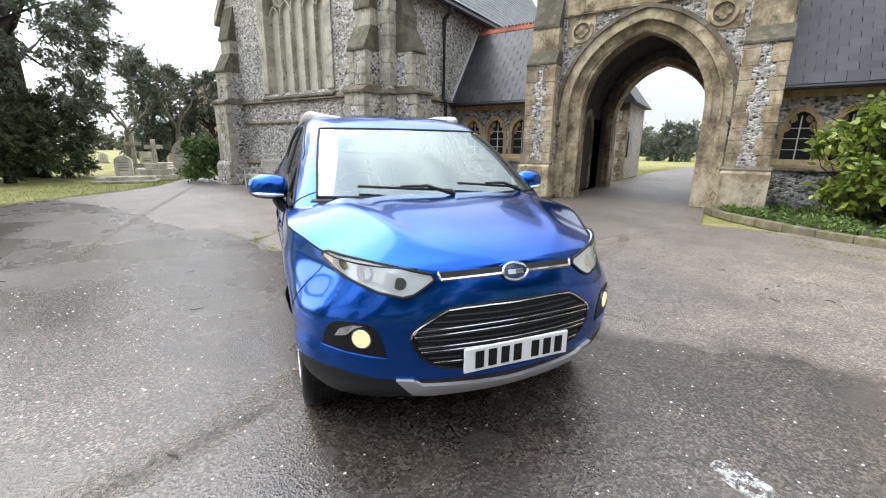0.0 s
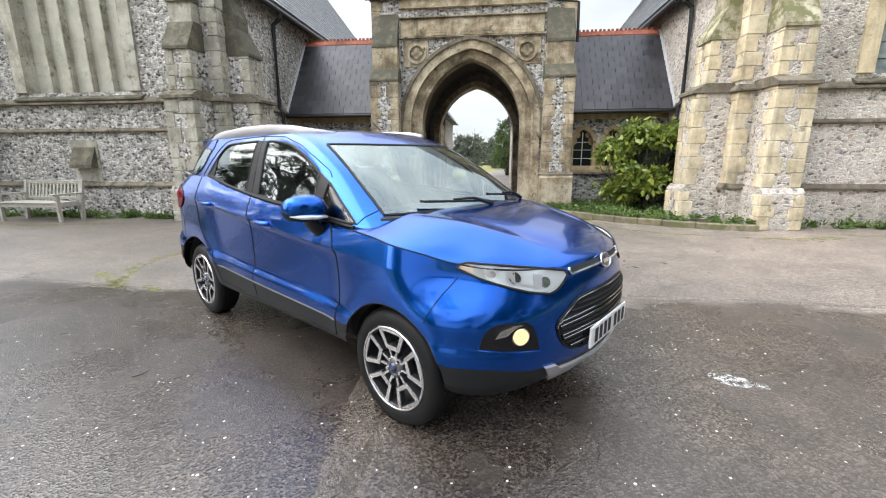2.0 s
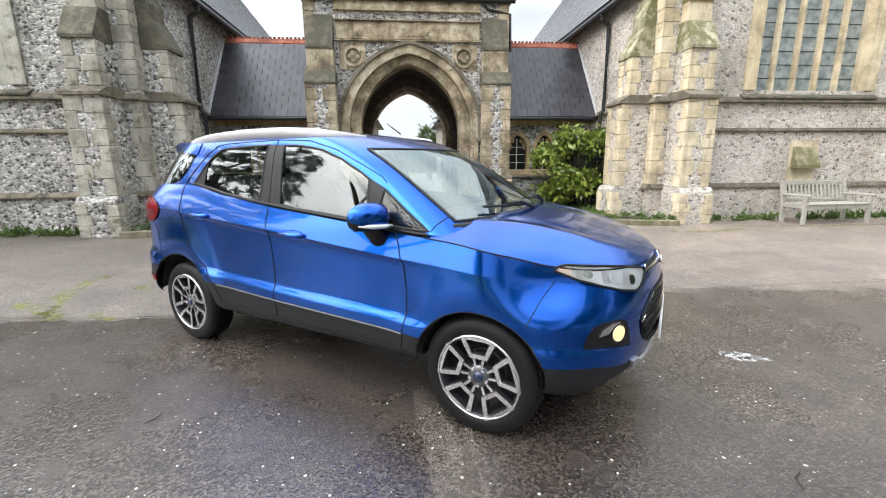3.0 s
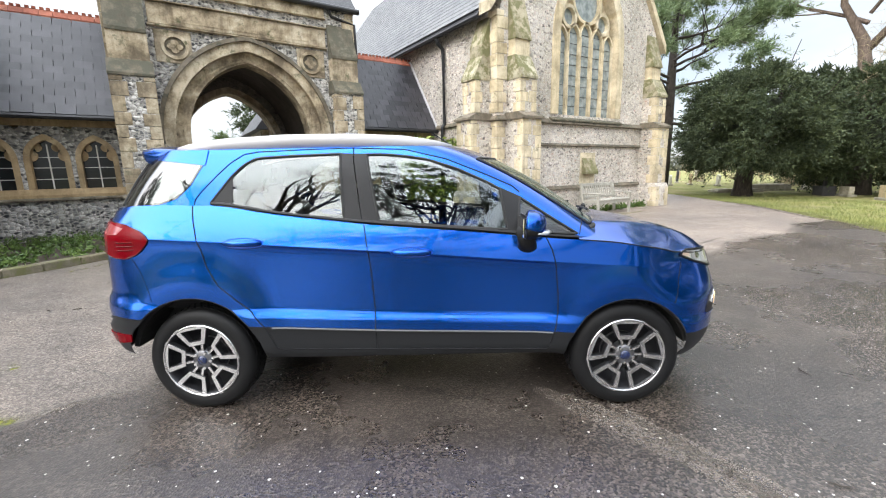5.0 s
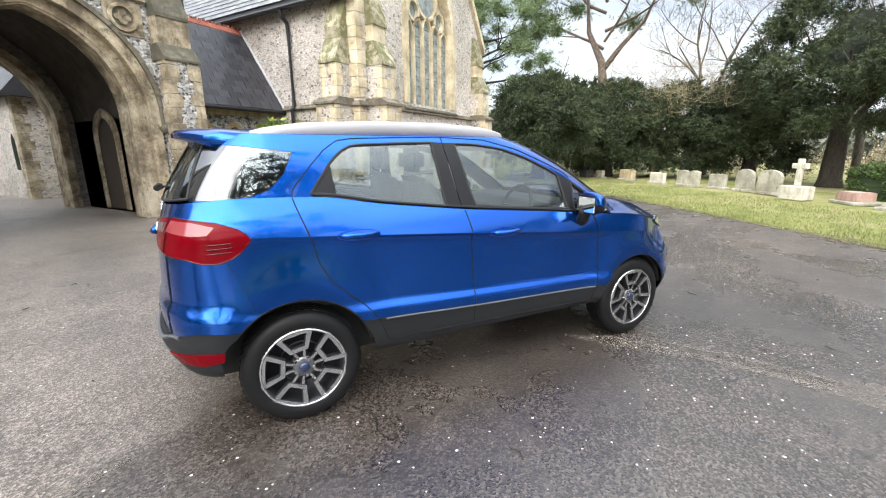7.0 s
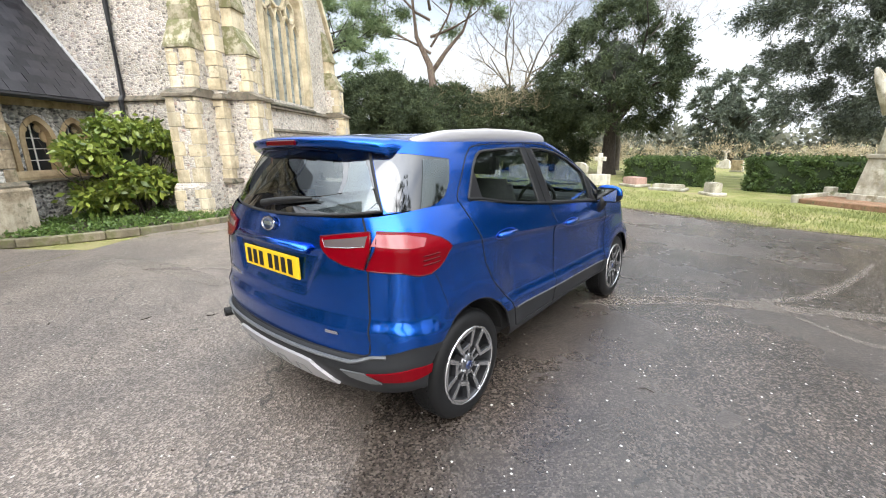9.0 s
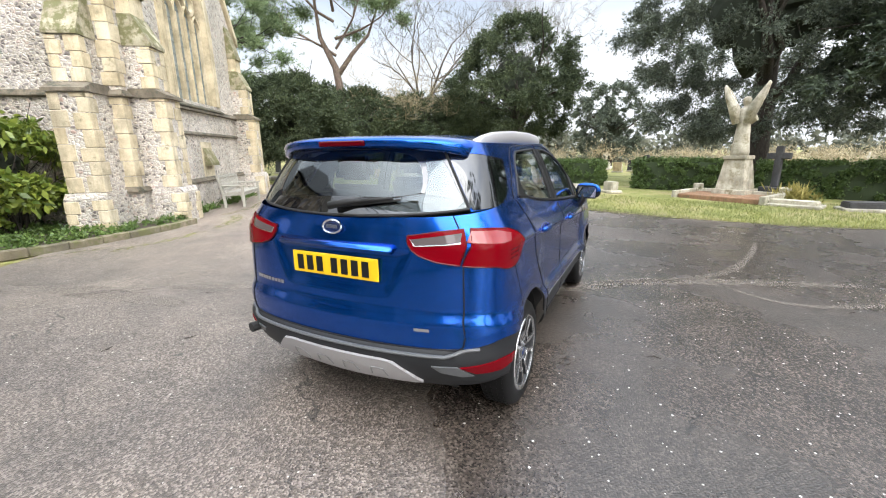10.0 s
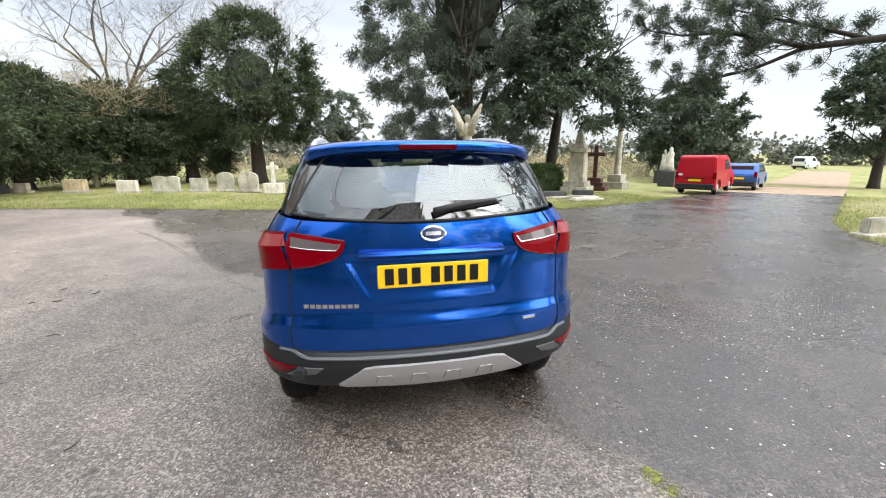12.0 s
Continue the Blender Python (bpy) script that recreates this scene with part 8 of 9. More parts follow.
evergreen(8.5, -52, 7.5, 4.5, 4.5, 1.2, 53, M_HOLM, 8000, "dark evergreen trees at the cemetery edge", 0.28, n=60)
# reflected in the car's side: a wood edge behind the court
evergreen(-17, -27, 6.5, 4.0, 4.0, 0.8, 54, M_HOLM, 9000, "dark evergreen tree south-west of the court", 0.28, n=60)


def bare_tree(x, y, h, seed, label, kids=4, depth=4, r=0.28, spread=0.55, m=None):
    t = thing("bare_tree", label, "tree", "", Matrix.Translation((x, y, gz(x, y) - 0.05)))
    rng = random.Random(seed)
    bm = bmesh.new()
    tube(bm, [(0, 0, -0.2), (0.05, 0, h * 0.12), (0.1, 0.1, h * 0.28)], [r * 1.3, r, r * 0.85], 9, False)
    for k in range(kids + 1):
        a = 6.28 * k / (kids + 1) + rng.uniform(-0.4, 0.4)
        limb(bm, rng, (0.1, 0.1, h * (0.24 + 0.02 * k)), (math.cos(a) * 0.8, math.sin(a) * 0.8, 0.9), h * 0.34, r * 0.5, depth, spread, 6, 0.10, None, 3)
    part("branch_work", bm, m or M_BARKPALE, t, smooth=True)
    return t


bare_tree(27.0, -11.5, 14.5, 61, "leafless tree with a haze of fine twigs", 5, 5, 0.22)
bare_tree(22.8, -9.0, 7.6, 68, "leafless tree with ochre lichened branches", 5, 5, 0.13, 0.75, M_BARKOCHRE)
bare_tree(25.5, -18.0, 12.5, 62, "leafless tree with a haze of fine twigs", 5, 5, 0.20)
bare_tree(-10.5, -22.0, 12.0, 63, "large leafless oak south of the court", 5, 4, 0.40)
bare_tree(-11.8, -14.0, 13.0, 67, "large leafless oak south-west of the court", 5, 4, 0.42)
bare_tree(-27.5, 1.8, 8.0, 64, "slender leafless tree on the skyline", 3, 3, 0.16)
bare_tree(-27.0, -1.2, 7.5, 65, "slender leafless tree on the skyline", 3, 3, 0.14)
bare_tree(-6.5, 24.0, 7.5, 66, "leafless weeping tree beyond the arch", 4, 4, 0.16, 0.7)

# pine behind the yews
pine = thing("pine_tree", "tall forked pine with grey-brown bark and high boughs", "tree", "", Matrix.Translation((25.5, -5.6, -0.05)))
rng = random.Random(71)

bm = bmesh.new()
tips = []
tube(bm, [(0, 0, -0.2), (0.1, 0, 3), (0.0, 0.1, 5.6), (-0.1, 0.3, 6.9), (-0.4, 1.1, 8.6), (-0.6, 1.3, 11), (-0.9, 1.0, 14)], [0.38, 0.31, 0.27, 0.22, 0.14, 0.10, 0.05], 10)
tube(bm, [(-0.05, 0.2, 6.4), (0.2, -0.8, 7.8), (0.4, -1.9, 9.0), (0.3, -2.8, 11.2)], [0.18, 0.14, 0.09, 0.04], 9)
for z, a, ln in ((8.0, 4.6, 4.4), (8.6, 5.3, 3.6), (9.6, 1.9, 4.2), (10.2, 3.4, 3.4), (7.6, 1.6, 3.4), (11.2, 0.3, 3.6), (11.8, 5.2, 3.4), (12.6, 2.2, 2.8), (13.2, 4.0, 2.6)):
    limb(bm, rng, (-0.2, 0.2, z), (math.cos(a), math.sin(a), 0.35), ln, 0.10, 1, 0.6, 6, 0.08, tips, 7)
part("trunk", bm, M_BARKPINE, pine, smooth=True)
spray_cloud("needles", [tuple(p) for p in tips], [1.15] * len(tips), 120000, 0.04, M_PINELIGHT, pine, 0.45, 4.5, 72, 0.0, (0, 0, 9), 12, 0.5)
pine = thing("pine_tree", "bushy grey-green pine behind the chapel", "tree", "", Matrix.Translation((23.0, 2.2, -0.05)))
bm = bmesh.new()
tips = []
tube(bm, [(0, 0, -0.2), (0.1, 0, 4), (0.3, 0.1, 12.5)], [0.36, 0.3, 0.08], 10)
for k in range(30):
    a, z = rng.uniform(0, 6.28), 3.0 + 9.2 * k / 30
    limb(bm, rng, (0.1, 0, z), (math.cos(a), math.sin(a), 0.25), 3.9 * (1.1 - 0.06 * (z - 3)), 0.09, 1, 0.5, 5, 0.06, tips, 4)
part("trunk", bm, M_BARK, pine, smooth=True)
spray_cloud("needles", [tuple(p) for p in tips], [1.0] * len(tips), 150000, 0.042, M_PINELIGHT, pine, 0.45, 4.5, 73, -0.2, (0, 0, 4), 12, 0.4)

# pine whose long bough hangs over the south drive
pine = thing("pine_tree", "pine stretching a long needled bough over the drive", "tree", "", Matrix.Translation((-8.5, -20.6, -0.25)))
bm = bmesh.new()
tips, bough_tips = [], []
tube(bm, [(0, 0, -0.2), (0.1, 0, 3), (0.2, 0.2, 6.5), (0.2, 0.2, 10), (0.4, 0.3, 13)], [0.40, 0.34, 0.27, 0.18, 0.06], 10)
main = [(0.15, 0.1, 3.5), (2.6, 0.4, 3.95), (5.05, 0.6, 4.13), (6.32, 0.6, 4.16), (7.0, 0.7, 4.43), (7.97, 0.7, 4.77), (9.04, 0.6, 4.91), (10.13, 0.6, 5.26)]
tube(bm, main, [0.16, 0.12, 0.085, 0.07, 0.055, 0.045, 0.03, 0.012], 7)
low = [(6.32, 0.6, 4.16), (7.25, 0.6, 3.82), (8.22, 0.6, 3.67), (9.19, 0.5, 3.63)]
tube(bm, low, [0.055, 0.04, 0.03, 0.012], 6)
high = [(5.2, 0.6, 4.13), (6.4, 0.4, 4.7), (7.3, 0.3, 5.1), (8.4, 0.2, 5.6)]
tube(bm, high, [0.06, 0.045, 0.03, 0.012], 6)
for path, n, start in ((main, 44, 0.26), (low, 18, 0.25), (high, 18, 0.25)):
    for k in range(n):
        t = (start + (1 - start) * k / n) * (len(path) - 1)
        i = min(int(t), len(path) - 2)
        p = Vector(path[i]).lerp(Vector(path[i + 1]), t - i)
        limb(bm, rng, p, (rng.uniform(0.2, 1), rng.gauss(0, 0.8), rng.gauss(0.2, 0.4)), rng.uniform(0.35, 0.8), 0.02, 1, 0.5, 4, 0.05, bough_tips, 2)
for k in range(26):
    a, z = rng.uniform(0, 6.28), rng.uniform(5.4, 12.6)
    limb(bm, rng, (0.2, 0.2, z), (math.cos(a), math.sin(a), 0.3), 3.0, 0.08, 1, 0.5, 5, 0.06, tips, 4)
part("trunk", bm, M_BARK, pine, smooth=True)
spray_cloud("needles", [tuple(p) for p in tips], [0.5] * len(tips), 34000, 0.04, M_PINE, pine, 0.45, 4.5, 75, 0.0, (0, 0, 7), 12, 0.35)
spray_cloud("bough_needles", [tuple(p) for p in bough_tips], [0.20] * len(bough_tips), 46000, 0.016, M_PINE, pine, 0.8, 6.0, 74, 0.0, (5, 0.6, 3), 16, 0.16)


def hedge(x0, y0, x1, y1, w, h, seed, leaves):
    ln, a = math.hypot(x1 - x0, y1 - y0), math.degrees(math.atan2(y1 - y0, x1 - x0))
    cx, cy = (x0 + x1) / 2, (y0 + y1) / 2
    hd = thing("hedge", "clipped dark green hedge behind the graves", "hedge", "hedges", pose(cx, cy, gz(cx, cy) - 0.04, 0, 0, a))
    # solid box added under the leaves, coloured dark as the hedge's inner shade
    bm = bmesh.new()
    box(bm, -ln / 2 + 0.06, ln / 2 - 0.06, -w / 2 + 0.06, w / 2 - 0.06, 0, h - 0.06)
    bmesh.ops.subdivide_edges(bm, edges=bm.edges[:], cuts=6, use_grid_fill=True)
    for v in bm.verts:
        v.co += Vector((0, noise.noise(v.co * 2), noise.noise(v.co * 2 + Vector((5, 0, 0))))) * 0.06
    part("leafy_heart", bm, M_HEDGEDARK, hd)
    rng = np.random.default_rng(seed)
    cs = []
    for _ in range(int(ln * 90)):
        f = rng.integers(0, 4)
        u, v = rng.uniform(-ln / 2, ln / 2), rng.random()
        cs.append((u, (-1 if f % 2 else 1) * w / 2, v * h) if f < 2 else ((u, rng.uniform(-w / 2, w / 2), h) if f == 2 else ((-1 if v > 0.5 else 1) * ln / 2, rng.uniform(-w / 2, w / 2), rng.random() * h)))
    leaf_cloud("leaves", cs, [0.15] * len(cs), leaves * 3, 0.05, M_HEDGE, hd, 1.0, 1.7, seed)


hedge(15.6, -15.6, 13.4, -17.8, 0.9, 1.05, 81, 9000)
hedge(12.4, -18.8, 9.9, -21.6, 0.9, 1.20, 82, 11000)
hedge(9.6, -22.0, 7.0, -25.2, 0.9, 1.20, 83, 11000)

# laurel beside the gate, with broad glossy leaves
bush = thing("laurel_bush", "glossy yellow-green laurel bush in the planted bed", "bush", "", Matrix.Translation((4.78, -0.95, 0.05)))
cs, rs = crown_clumps(1.42, 0.95, 0.35, 2.05, 72, 91, lambda u: (0.72 + 0.4 * math.sin(math.pi * u)) * (1 if u < 0.7 else 1 - 0.9 * (u - 0.7)), 0.22, 0.36, 0.5)
bm = bmesh.new()
rng = random.Random(92)
for k in range(14):
    a = rng.uniform(0, 6.28)
    limb(bm, rng, (0.2 * math.cos(a), 0.2 * math.sin(a), 0), (math.cos(a) * 0.5, math.sin(a) * 0.5, 1), 1.5, 0.03, 1, 0.5, 5)
part("stem_work", bm, M_BARK, bush)
core(bush, cs, rs, M_CROWNSHADE, 0.9, 1, 0.5)
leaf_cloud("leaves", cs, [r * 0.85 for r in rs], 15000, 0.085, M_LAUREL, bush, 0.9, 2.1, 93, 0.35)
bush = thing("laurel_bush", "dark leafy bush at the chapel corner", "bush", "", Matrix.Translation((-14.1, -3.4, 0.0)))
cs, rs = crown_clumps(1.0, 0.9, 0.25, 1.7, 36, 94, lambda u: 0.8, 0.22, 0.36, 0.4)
core(bush, cs, rs, M_CROWNSHADE, 0.9, 1, 0.5)
leaf_cloud("leaves", cs, rs, 6000, 0.07, M_HEDGE, bush, 0.9, 2.0, 95, 0.3)

# far belt of trees closing the view; its mist is only the pale leaf colour
cs, rs = [], []
rng = random.Random(99)
for k in range(620):
    a = 6.283 * k / 620
    d = 95 + 18 * math.sin(3 * a) + rng.uniform(-6, 6)
    h = 5.0 + 3.0 * noise.noise(Vector((math.cos(a) * 6, math.sin(a) * 6, 0)))
    x, y = d * math.cos(a), d * math.sin(a)
    for j in range(3):
        cs.append((x + rng.uniform(-2, 2), y + rng.uniform(-2, 2), gz(x, y) + h * (0.15 + 0.35 * j) * rng.uniform(0.6, 1)))
        rs.append(rng.uniform(1.6, 2.6))
far = tagged(leaf_cloud("far_trees", cs, rs, 60000, 0.65, M_FARTREE, None, 0.9, 1.4, 98), "belt of trees beyond the cemetery, mist put into the leaf colour", "trees", kind="stuff")

# bare brown scrub between the far graves
cs, rs = [], []
rng = random.Random(101)
for k in range(260):
    x, y = rng.uniform(9, 46), rng.uniform(-60, -38)
    cs.append((x, y, gz(x, y) + rng.uniform(0.2, 1.8)))
    rs.append(rng.uniform(0.6, 1.3))
for k in range(120):
    x, y = rng.uniform(27, 40), rng.uniform(-30, 4)
    cs.append((x, y, gz(x, y) + rng.uniform(0.2, 1.8)))
    rs.append(rng.uniform(0.6, 1.2))
tagged(leaf_cloud("scrub", cs, rs, 75000, 0.06, M_SCRUB, None, 0.9, 3.2, 102, -0.6), "brown winter scrub among the far graves", "scrub", kind="stuff")
# ---- kerbed beds and benches in front of the buildings ----
for s in (-1, 1):
    line = chaikin([(1.86, -0.66), (2.1, -1.35), (2.75, -2.15), (3.5, -2.80), (4.3, -3.25), (5.0, -3.55), (5.72, -3.72)], 2, False)
    bed = thing("planted_bed", "low planted bed edged with a mossy stone kerb", "flower bed", "beds beside the gate")
    bm = bmesh.new()
    prism(bm, line + [(5.72, 0.40), (1.86, 0.40)], -0.02, 0.07, "z")
    fpart("soil", bm, M_SOIL, bed, s)
    run, d = [line[0]], 0.0
    for a, b in zip(line, line[1:]):
        run.append(b)
        d += math.hypot(b[0] - a[0], b[1] - a[1])
        if d > 0.42 or b is line[-1]:
            lo, hi = [], []
            for i, (x, y) in enumerate(run):
                p, q = run[max(0, i - 1)], run[min(len(run) - 1, i + 1)]
                l = math.hypot(q[0] - p[0], q[1] - p[1])
                nx, ny = (q[1] - p[1]) / l, -(q[0] - p[0]) / l
                k = 0.97 if i in (0, len(run) - 1) else 1.0
                lo.append((x - nx * 0.02, y - ny * 0.02))
                hi.append((x - nx * -0.13, y - ny * -0.13))
            bm = bmesh.new()
            band(bm, lo, hi, -0.02, 0.125 + random.uniform(-0.01, 0.01), "z")
            bevel(bm, 0.015)
            fpart("kerb_stone", bm, M_KERB, bed, s)
            run, d = [run[-1]], 0.0
    cs = []
    rg = random.Random(17 + s)
    while len(cs) < 420:
        x, y = rg.uniform(1.95, 5.7), rg.uniform(-3.6, 0.35)
        if inside((x, y), line + [(5.72, 0.40), (1.86, 0.40)]) and (s > 0 or rg.random() < 0.6):
            cs.append((s * x, y, 0.10 + rg.uniform(0, 0.08)))
    leaf_cloud("ground_cover", cs, [0.13] * len(cs), 11000 if s > 0 else 6000, 0.032, M_BEDLEAF, bed, 0.7, 2.2, 18 + s)
# weeds along the chapel foot
for s in (-1, 1):
    cs = [(s * random.uniform(6.4, 12.2), -3.08 - random.random() * 0.25, 0.05) for _ in range(46)]
    tagged(leaf_cloud("weeds", cs, [0.16] * 46, 1800, 0.04, M_BEDLEAF, None, 0.8, 3.0, 27 + s, -0.8), "low weeds at the foot of the chapel wall", "weeds", kind="stuff")


def bench(m, label):
    b = thing("bench", label, "bench", "benches by the chapels", m)
    for x in (-0.78, 0.78):
        part("leg", bbox(x - 0.035, x + 0.035, -0.30, -0.23, 0, 0.60, 0.006), M_BENCH, b)
        bm = bmesh.new()
        prism(bm, [(0.20, 0), (0.27, 0), (0.30, 0.42), (0.40, 0.92), (0.34, 0.92), (0.23, 0.42)], x - 0.035, x + 0.035, "x")
        part("leg", bm, M_BENCH, b)
        part("armrest", bbox(x - 0.045, x + 0.045, -0.36, 0.30, 0.60, 0.64, 0.012), M_BENCH, b)
        part("side_rail", bbox(x - 0.025, x + 0.025, -0.26, 0.24, 0.34, 0.42, 0.006), M_BENCH, b)
    for y in (-0.27, -0.17, -0.07, 0.03, 0.13):
        part("seat_slat", bbox(-0.80, 0.80, y - 0.04, y + 0.04, 0.42, 0.445, 0.005), M_BENCH, b)
    part("front_rail", bbox(-0.78, 0.78, -0.285, -0.245, 0.33, 0.42, 0.005), M_BENCH, b)
    part("back_rail", bbox(-0.78, 0.78, 0.345, 0.385, 0.83, 0.91, 0.006), M_BENCH, b)
    part("back_rail", bbox(-0.78, 0.78, 0.275, 0.31, 0.47, 0.53, 0.006), M_BENCH, b)
    for k in range(15):
        x = -0.70 + 0.1 * k
        bm = bmesh.new()
        prism(bm, [(0.285, 0.52), (0.30, 0.52), (0.368, 0.84), (0.353, 0.84)], x - 0.022, x + 0.022, "x")
        part("back_slat", bm, M_BENCH, b)
    return b


bench(pose(9.15, -3.75, 0, 0, 0, 1), "bleached slatted timber bench against the chapel wall")
bench(pose(-9.75, -3.75, 0, 0, 0, -2), "bleached slatted timber bench against the grey chapel")
# ---- gravestones and monuments ----
def stand(name, x, y, turn, label, category="gravestone", group="gravestones"):
    return thing(name, label, category, group, pose(x, y, gz(x, y) - 0.03, 0, 0, turn))


def headstone(x, y, turn, w, h, t, m, top, label):
    g = stand("gravestone", x, y, turn, label)
    pts = [(-w / 2, 0.08), (-w / 2, h)]
    if top == "round":
        pts = [(-w / 2, 0.08), (-w / 2, h * 0.72)] + [(-w / 2 * math.cos(a), h * 0.72 + h * 0.28 * math.sin(a)) for a in np.linspace(0.2, math.pi - 0.2, 11)] + [(w / 2, h * 0.72), (w / 2, 0.08)]
    elif top == "double":
        pts = [(-w / 2, 0.08), (-w / 2, h * 0.93), (-w * 0.25, h), (-0.01, h * 0.93), (0.01, h * 0.93), (w * 0.25, h), (w / 2, h * 0.93), (w / 2, 0.08)]
    else:
        pts = [(-w / 2, 0.08), (-w / 2, h), (w / 2, h), (w / 2, 0.08)]
    bm = bmesh.new()
    prism(bm, pts, -t / 2, t / 2)
    bevel(bm, 0.012)
    part("headstone", bm, m, g)
    part("base", bbox(-w / 2 - 0.07, w / 2 + 0.07, -t / 2 - 0.07, t / 2 + 0.07, 0, 0.10, 0.012), M_GRAVE, g)
    for k in range(4):
        ww = w * (0.30 - 0.05 * (k % 2))
        part("inscription_bar", bbox(-ww, ww, -t / 2 - 0.004, -t / 2 + 0.004, h * (0.68 - 0.12 * k), h * (0.68 - 0.12 * k) + 0.025, 0.001), M_STONEDARK, g)
    return g


F = 42
headstone(20.0, -8.0, F + 4, 0.85, 0.55, 0.30, M_GRAVETAN, "flat", "low tan block gravestone in the grass")
headstone(18.1, -9.5, F, 0.85, 0.52, 0.18, M_GRAVEPALE, "flat", "low white gravestone in the grass")
headstone(17.2, -10.7, F, 1.15, 0.68, 0.16, M_GRAVE, "double", "double grey gravestone with paired tops")
headstone(16.3, -11.7, F + 3, 0.72, 0.58, 0.15, M_GRAVE, "flat", "small square grey gravestone in grass")
headstone(15.5, -12.5, F, 0.70, 0.82, 0.14, M_GRAVE, "round", "round-topped weathered gravestone in the grass")
headstone(14.6, -13.1, F - 3, 0.85, 0.84, 0.14, M_GRAVE, "round", "broad round-topped weathered gravestone")
headstone(21.6, -6.4, F, 0.6, 0.42, 0.2, M_GRAVE, "flat", "small mossy gravestone under the yew")


def cross(x, y, turn, h, m, label, steps=1, w=0.16):
    c = stand("stone_cross", x, y, turn, label, "cross", "crosses")
    z = 0.0
    for k in range(steps):
        e = 0.36 + 0.14 * (steps - 1 - k)
        part("step", bbox(-e, e, -e * 0.7, e * 0.7, z, z + 0.30 / steps + 0.12, 0.02), m, c)
        z += 0.30 / steps + 0.12
    part("shaft", bbox(-w / 2, w / 2, -w * 0.4, w * 0.4, z, h, 0.02), m, c)
    part("arm", bbox(-h * 0.19, h * 0.19, -w * 0.38, w * 0.38, h * 0.76, h * 0.76 + w, 0.02), m, c)
    return c


cross(13.3, -13.6, F, 1.25, M_GRAVEPALE, "pale stone cross on a block base")
cross(21.9, -5.6, F, 1.7, M_GRAVEDARK, "tall dark cross under the yew", 1, 0.14)
cross(7.9, -20.9, 20, 1.75, M_GRAVEDARK, "dark stone cross before the hedge", 1, 0.20)
cross(12.9, -19.6, 20, 1.4, M_GRAVEDARK, "dark stone cross behind the hedge", 1, 0.16)
cross(6.1, -27.4, 10, 2.3, M_GRAVERED, "polished red granite cross on steps", 3, 0.20)
cross(-19.6, -3.6, 60, 1.7, M_GRAVE, "grey stone cross on a stepped base", 2)
cross(-19.8, -0.9, 70, 1.9, M_GRAVE, "grey wheel-headed stone cross", 2)

cross(-16.4, -4.1, 62, 1.55, M_GRAVE, "grey stone cross on a stepped tomb", 3)
headstone(-17.4, -2.6, 65, 0.8, 1.5, 0.2, M_GRAVE, "round", "tall round-headed gravestone by the west drive")
headstone(-18.6, -4.4, 58, 0.6, 0.9, 0.16, M_GRAVEPALE, "round", "pale gravestone by the west drive")
headstone(-21.4, -2.4, 62, 0.6, 1.0, 0.16, M_GRAVEPALE, "flat", "pale gravestone by the west drive")
# flat ledgers and kerbed plots
for x, y, w, l, h, a, m, lb in ((22.6, -1.9, 2.0, 0.8, 0.16, -40, M_GRAVEPALE, "flat pale ledger slab in the grass"), (24.6, -2.6, 1.9, 0.8, 0.34, -40, M_GRAVEPALE, "pale coped grave slab"),
                                (13.0, -14.9, 0.75, 0.55, 0.36, 20, M_GRAVEPINK, "tilted pink granite tablet"), (11.6, -15.6, 1.0, 0.4, 0.22, 50, M_GRAVE, "mossy grave kerb stones"),
                                (10.2, -16.4, 0.5, 0.3, 0.42, 10, M_GRAVE, "small leaning grave marker stone"), (6.0, -19.6, 1.1, 0.5, 0.2, 30, M_GRAVE, "mossy grave kerb stones"),
                                (5.0, -21.0, 1.3, 0.5, 0.26, 60, M_GRAVEDARK, "dark mossy ledger stone"), (4.4, -22.6, 0.8, 0.4, 0.3, 40, M_GRAVEDARK, "dark mossy ledger stone"),
                                (3.6, -21.2, 1.2, 0.3, 0.14, 70, M_GRAVEPALE, "pale grave kerb stones"), (-4.15, -18.7, 1.5, 0.16, 0.40, 60, M_GRAVE, "broken grave kerb leaning in the grass"),
                                (-5.6, -20.6, 1.2, 0.5, 0.18, 30, M_GRAVE, "mossy grave slab"), (-17.6, -3.6, 1.4, 0.6, 0.4, 60, M_GRAVEPALE, "pale chest tomb by the west drive"),
                                (-18.2, -3.1, 1.9, 0.8, 0.30, 60, M_GRAVEPALE, "pale flat tomb by the west drive"), (-15.9, -5.3, 1.7, 0.7, 0.22, 60, M_GRAVE, "mossy grave slab"), (-22.6, -0.6, 1.9, 0.9, 0.4, 66, M_GRAVEPALE, "pale flat tomb by the west drive"), (-20.4, -1.5, 1.8, 0.8, 0.35, 65, M_GRAVEPALE, "pale flat tomb by the west drive"), (-19.0, 0.6, 1.6, 0.8, 0.5, 75, M_GRAVE, "grey flat tomb by the west drive")):
    g = stand("grave_slab", x, y, a, lb, "grave slab", "grave slabs")
    part("slab", bbox(-w / 2, w / 2, -l / 2, l / 2, 0, h, 0.03, 2), m, g)
    part("kerb", bbox(-w / 2 - 0.1, w / 2 + 0.1, -l / 2 - 0.1, l / 2 + 0.1, 0, min(0.1, h * 0.6), 0.02), M_GRAVE, g)

